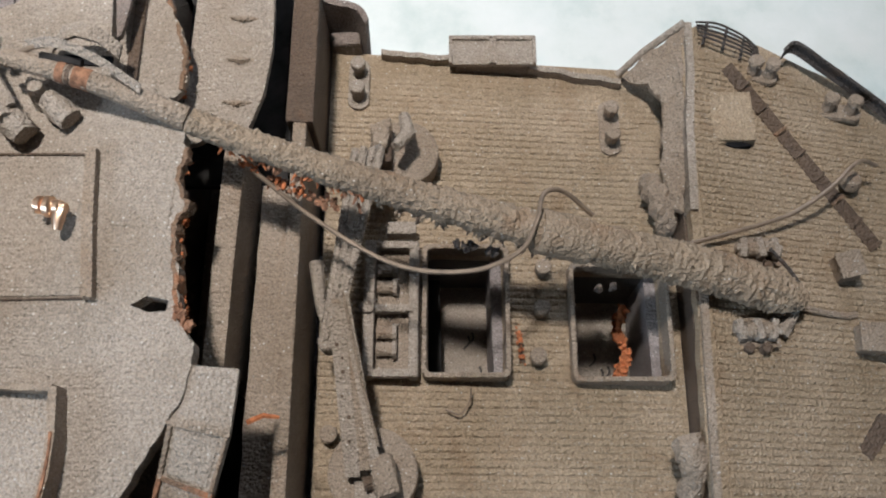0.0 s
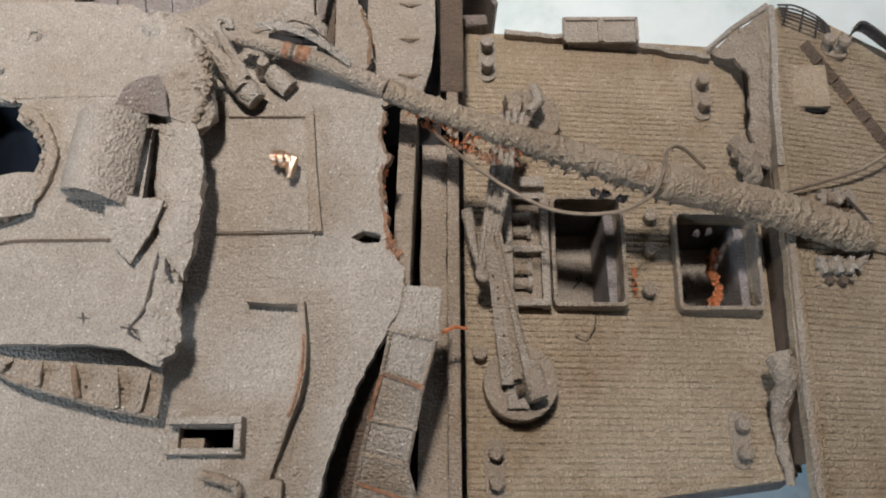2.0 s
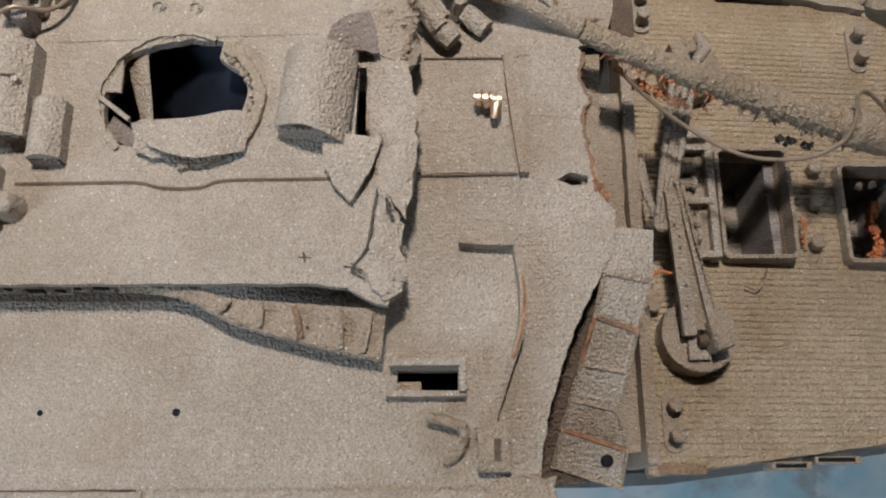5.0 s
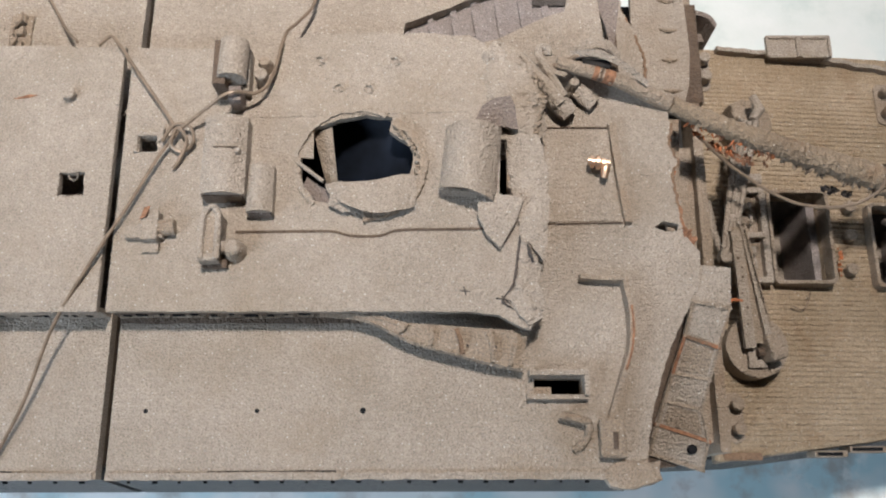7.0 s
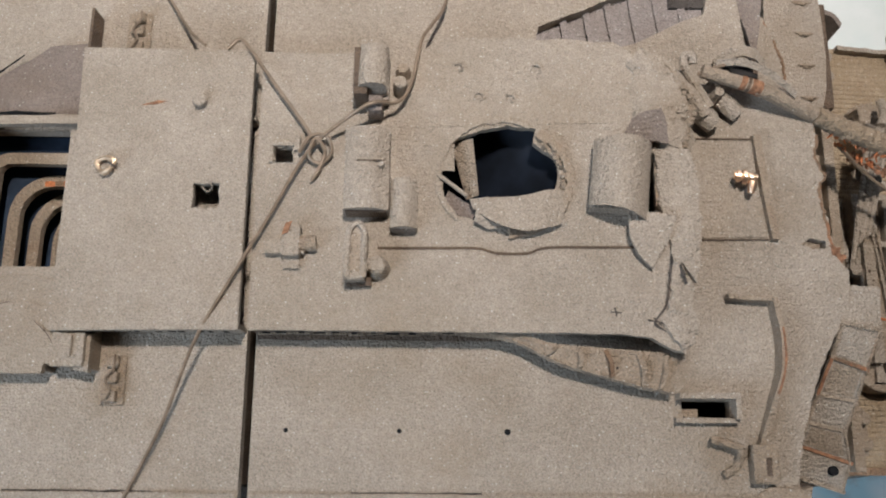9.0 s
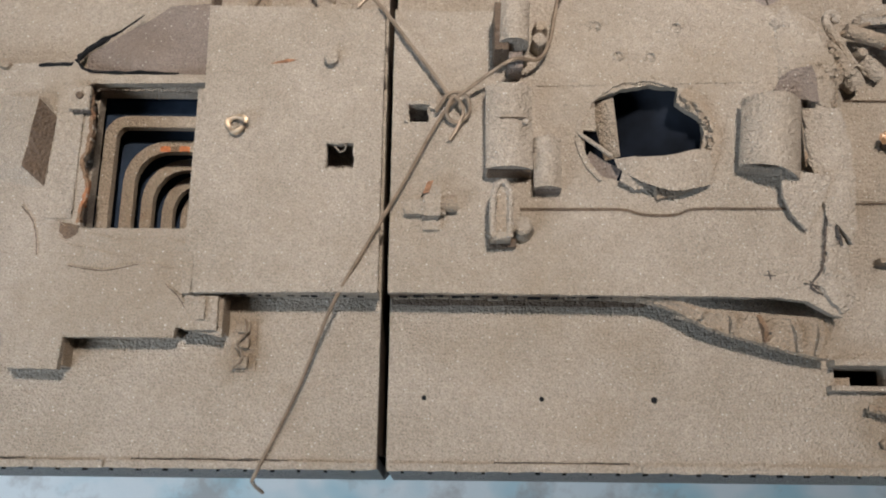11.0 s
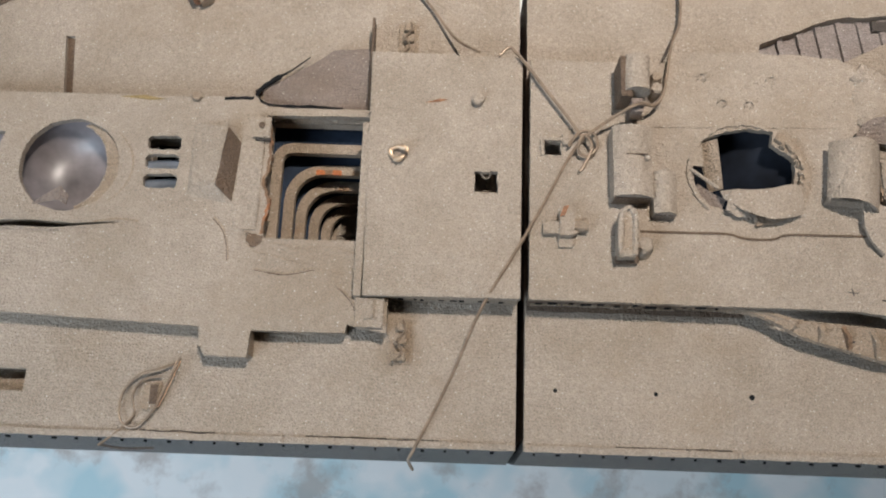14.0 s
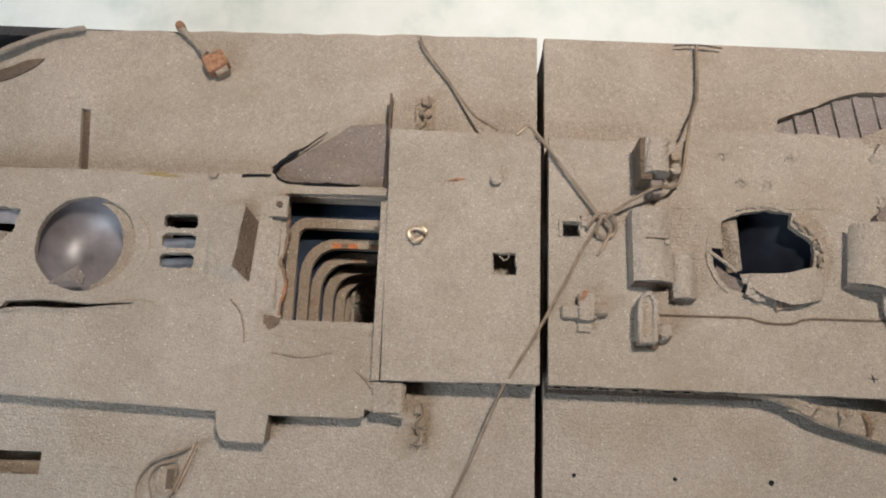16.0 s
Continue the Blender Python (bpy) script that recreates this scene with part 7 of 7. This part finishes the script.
wire("wire_scrap", [(-144.8, 118.0, 114.0), (-138, 118.4, 114.3), (-130.4, 117.8, 113.9)], 0.26, "short dark wire scrap on the far deck edge", HULL_DARK)


# ---- planks of the well deck and forecastle ----


def planks():
    pitch, gap = 1.56, 0.20
    bm = bmesh.new()
    w, h = pitch - gap, 0.5
    prof = [(-w / 2 - 0.12, -h), (-w / 2, -0.2), (-w * 0.22, 0.0), (w * 0.22, 0.0), (w / 2, -0.2), (w / 2 + 0.12, -h)]
    ends = [[bm.verts.new((x, y, z)) for y, z in prof] for x in (-0.5, 0.5)]
    for k in range(5):
        bm.faces.new((ends[0][k], ends[0][k + 1], ends[1][k + 1], ends[1][k]))
    bm.faces.new(ends[0])
    bm.faces.new(ends[1][::-1])
    me = mesh_of("plank", bm, DECK_TAN)
    rng = random.Random(77)

    def lay(parent, x0, x1, y, zf, slope):
        if x1 - x0 < 1:
            return
        ob = new("plank", me)
        ob.parent = parent
        xm = (x0 + x1) / 2
        at = Vector((xm, y + rng.uniform(-0.06, 0.06), zf(xm) + rng.uniform(-0.07, 0.04))) * MM
        ob.location = at - parent.location
        ob.rotation_euler = (rng.uniform(-0.03, 0.03), -math.atan(slope), rng.uniform(-0.0015, 0.0015))
        ob.scale = ((x1 - x0), rng.uniform(0.92, 1.06), 1)

    y = -16.6
    while y < 111.5:
        cuts = [(-26.6, 53.0)]
        for hx0, hx1, hy0, hy1 in HATCHES:
            if hy0 - 0.3 < y < hy1 + 0.3:
                a, b = cuts.pop()
                cuts += [(a, hx0 - 0.1), (hx1 + 0.1, b)]
        for a, b in cuts:
            if y < -8:
                b = min(b, -26 + (y + 17.0) / 0.128)
            lay(WELL, a, min(b, 53.0 - max(0, y - 104) * 1.2), y, zwell if y < 92 else (lambda x: zwell(x) - 0.014 * (y - 92)), -0.1)
        y += pitch
    y = -15.0
    while y < 110:
        right = 128 if y > 0 else 100
        lay(FORE, 56.0 + (2 if y > 100 else 0), min(right, 135 - max(0, y - 80) * 1.6), y, zfc, -0.3)
        y += pitch


planks()


# ---- loose sand caught on the decks ----


def sand_grains(name, label, count, seed, place):
    """Tiny loose grains, as eight-sided crystals, scattered over one deck."""
    rng = random.Random(seed)
    verts, faces = [], []
    for _ in range(count):
        x, y, z = place(rng)
        r = 0.07 + 0.16 * rng.random() ** 3
        k = len(verts)
        a = rng.uniform(0, 1.57)
        c, s = r * math.cos(a), r * math.sin(a)
        verts += [((x + c) * MM, (y + s) * MM, z * MM), ((x - s) * MM, (y + c) * MM, z * MM), ((x - c) * MM, (y - s) * MM, z * MM), ((x + s) * MM, (y - c) * MM, z * MM), (x * MM, y * MM, (z + r) * MM), (x * MM, y * MM, (z - r * 0.6) * MM)]
        for i in range(4):
            faces += [(k + i, k + (i + 1) % 4, k + 4), (k + (i + 1) % 4, k + i, k + 5)]
    me = bpy.data.meshes.new(name)
    me.from_pydata(verts, [], faces)
    me.materials.append(GRAIN)
    tagged(new(name, me), label, "sand grains", kind="stuff")


def on_roof(rng):
    while True:
        x, y = rng.uniform(-183, -92), rng.uniform(15, 81)
        if ((x + 126) / 17) ** 2 + ((y - 49.5) / 15) ** 2 > 1:
            return x, y, 123.55


def on_near_deck(rng):
    return rng.uniform(-181, -86), rng.uniform(-21, 12 if rng.random() < 0.6 else 0), 113.05


def on_bridge_deck(rng):
    return rng.uniform(-78, -53), rng.uniform(4, 66), 113.35


def on_well(rng):
    while True:
        x, y = rng.uniform(-25, 52), rng.uniform(-16, 104)
        if not any(a - 1 < x < b + 1 and c - 1 < y < d + 1 for a, b, c, d in HATCHES):
            return x, y, zwell(x) + 0.02


def on_bow(rng):
    x = rng.uniform(57, 110)
    return x, rng.uniform(-10, 104), zfc(x) + 0.02


def on_plate(rng):
    return rng.uniform(-226, -187), rng.uniform(14, 42) if rng.random() < 0.45 else rng.uniform(49, 82), 123.45


sand_grains("sand_grains", "pale loose sand grains on the deckhouse roof", 2200, 1, on_roof)
sand_grains("sand_grains", "pale loose sand grains on the near boat deck", 1200, 2, on_near_deck)
sand_grains("sand_grains", "pale loose sand grains around the bridge", 900, 3, on_bridge_deck)
sand_grains("sand_grains", "pale loose sand grains on the well deck planks", 2400, 4, on_well)
sand_grains("sand_grains", "pale loose sand grains on the forecastle planks", 1500, 5, on_bow)
sand_grains("sand_grains", "pale loose sand grains on the roof plate", 800, 6, on_plate)
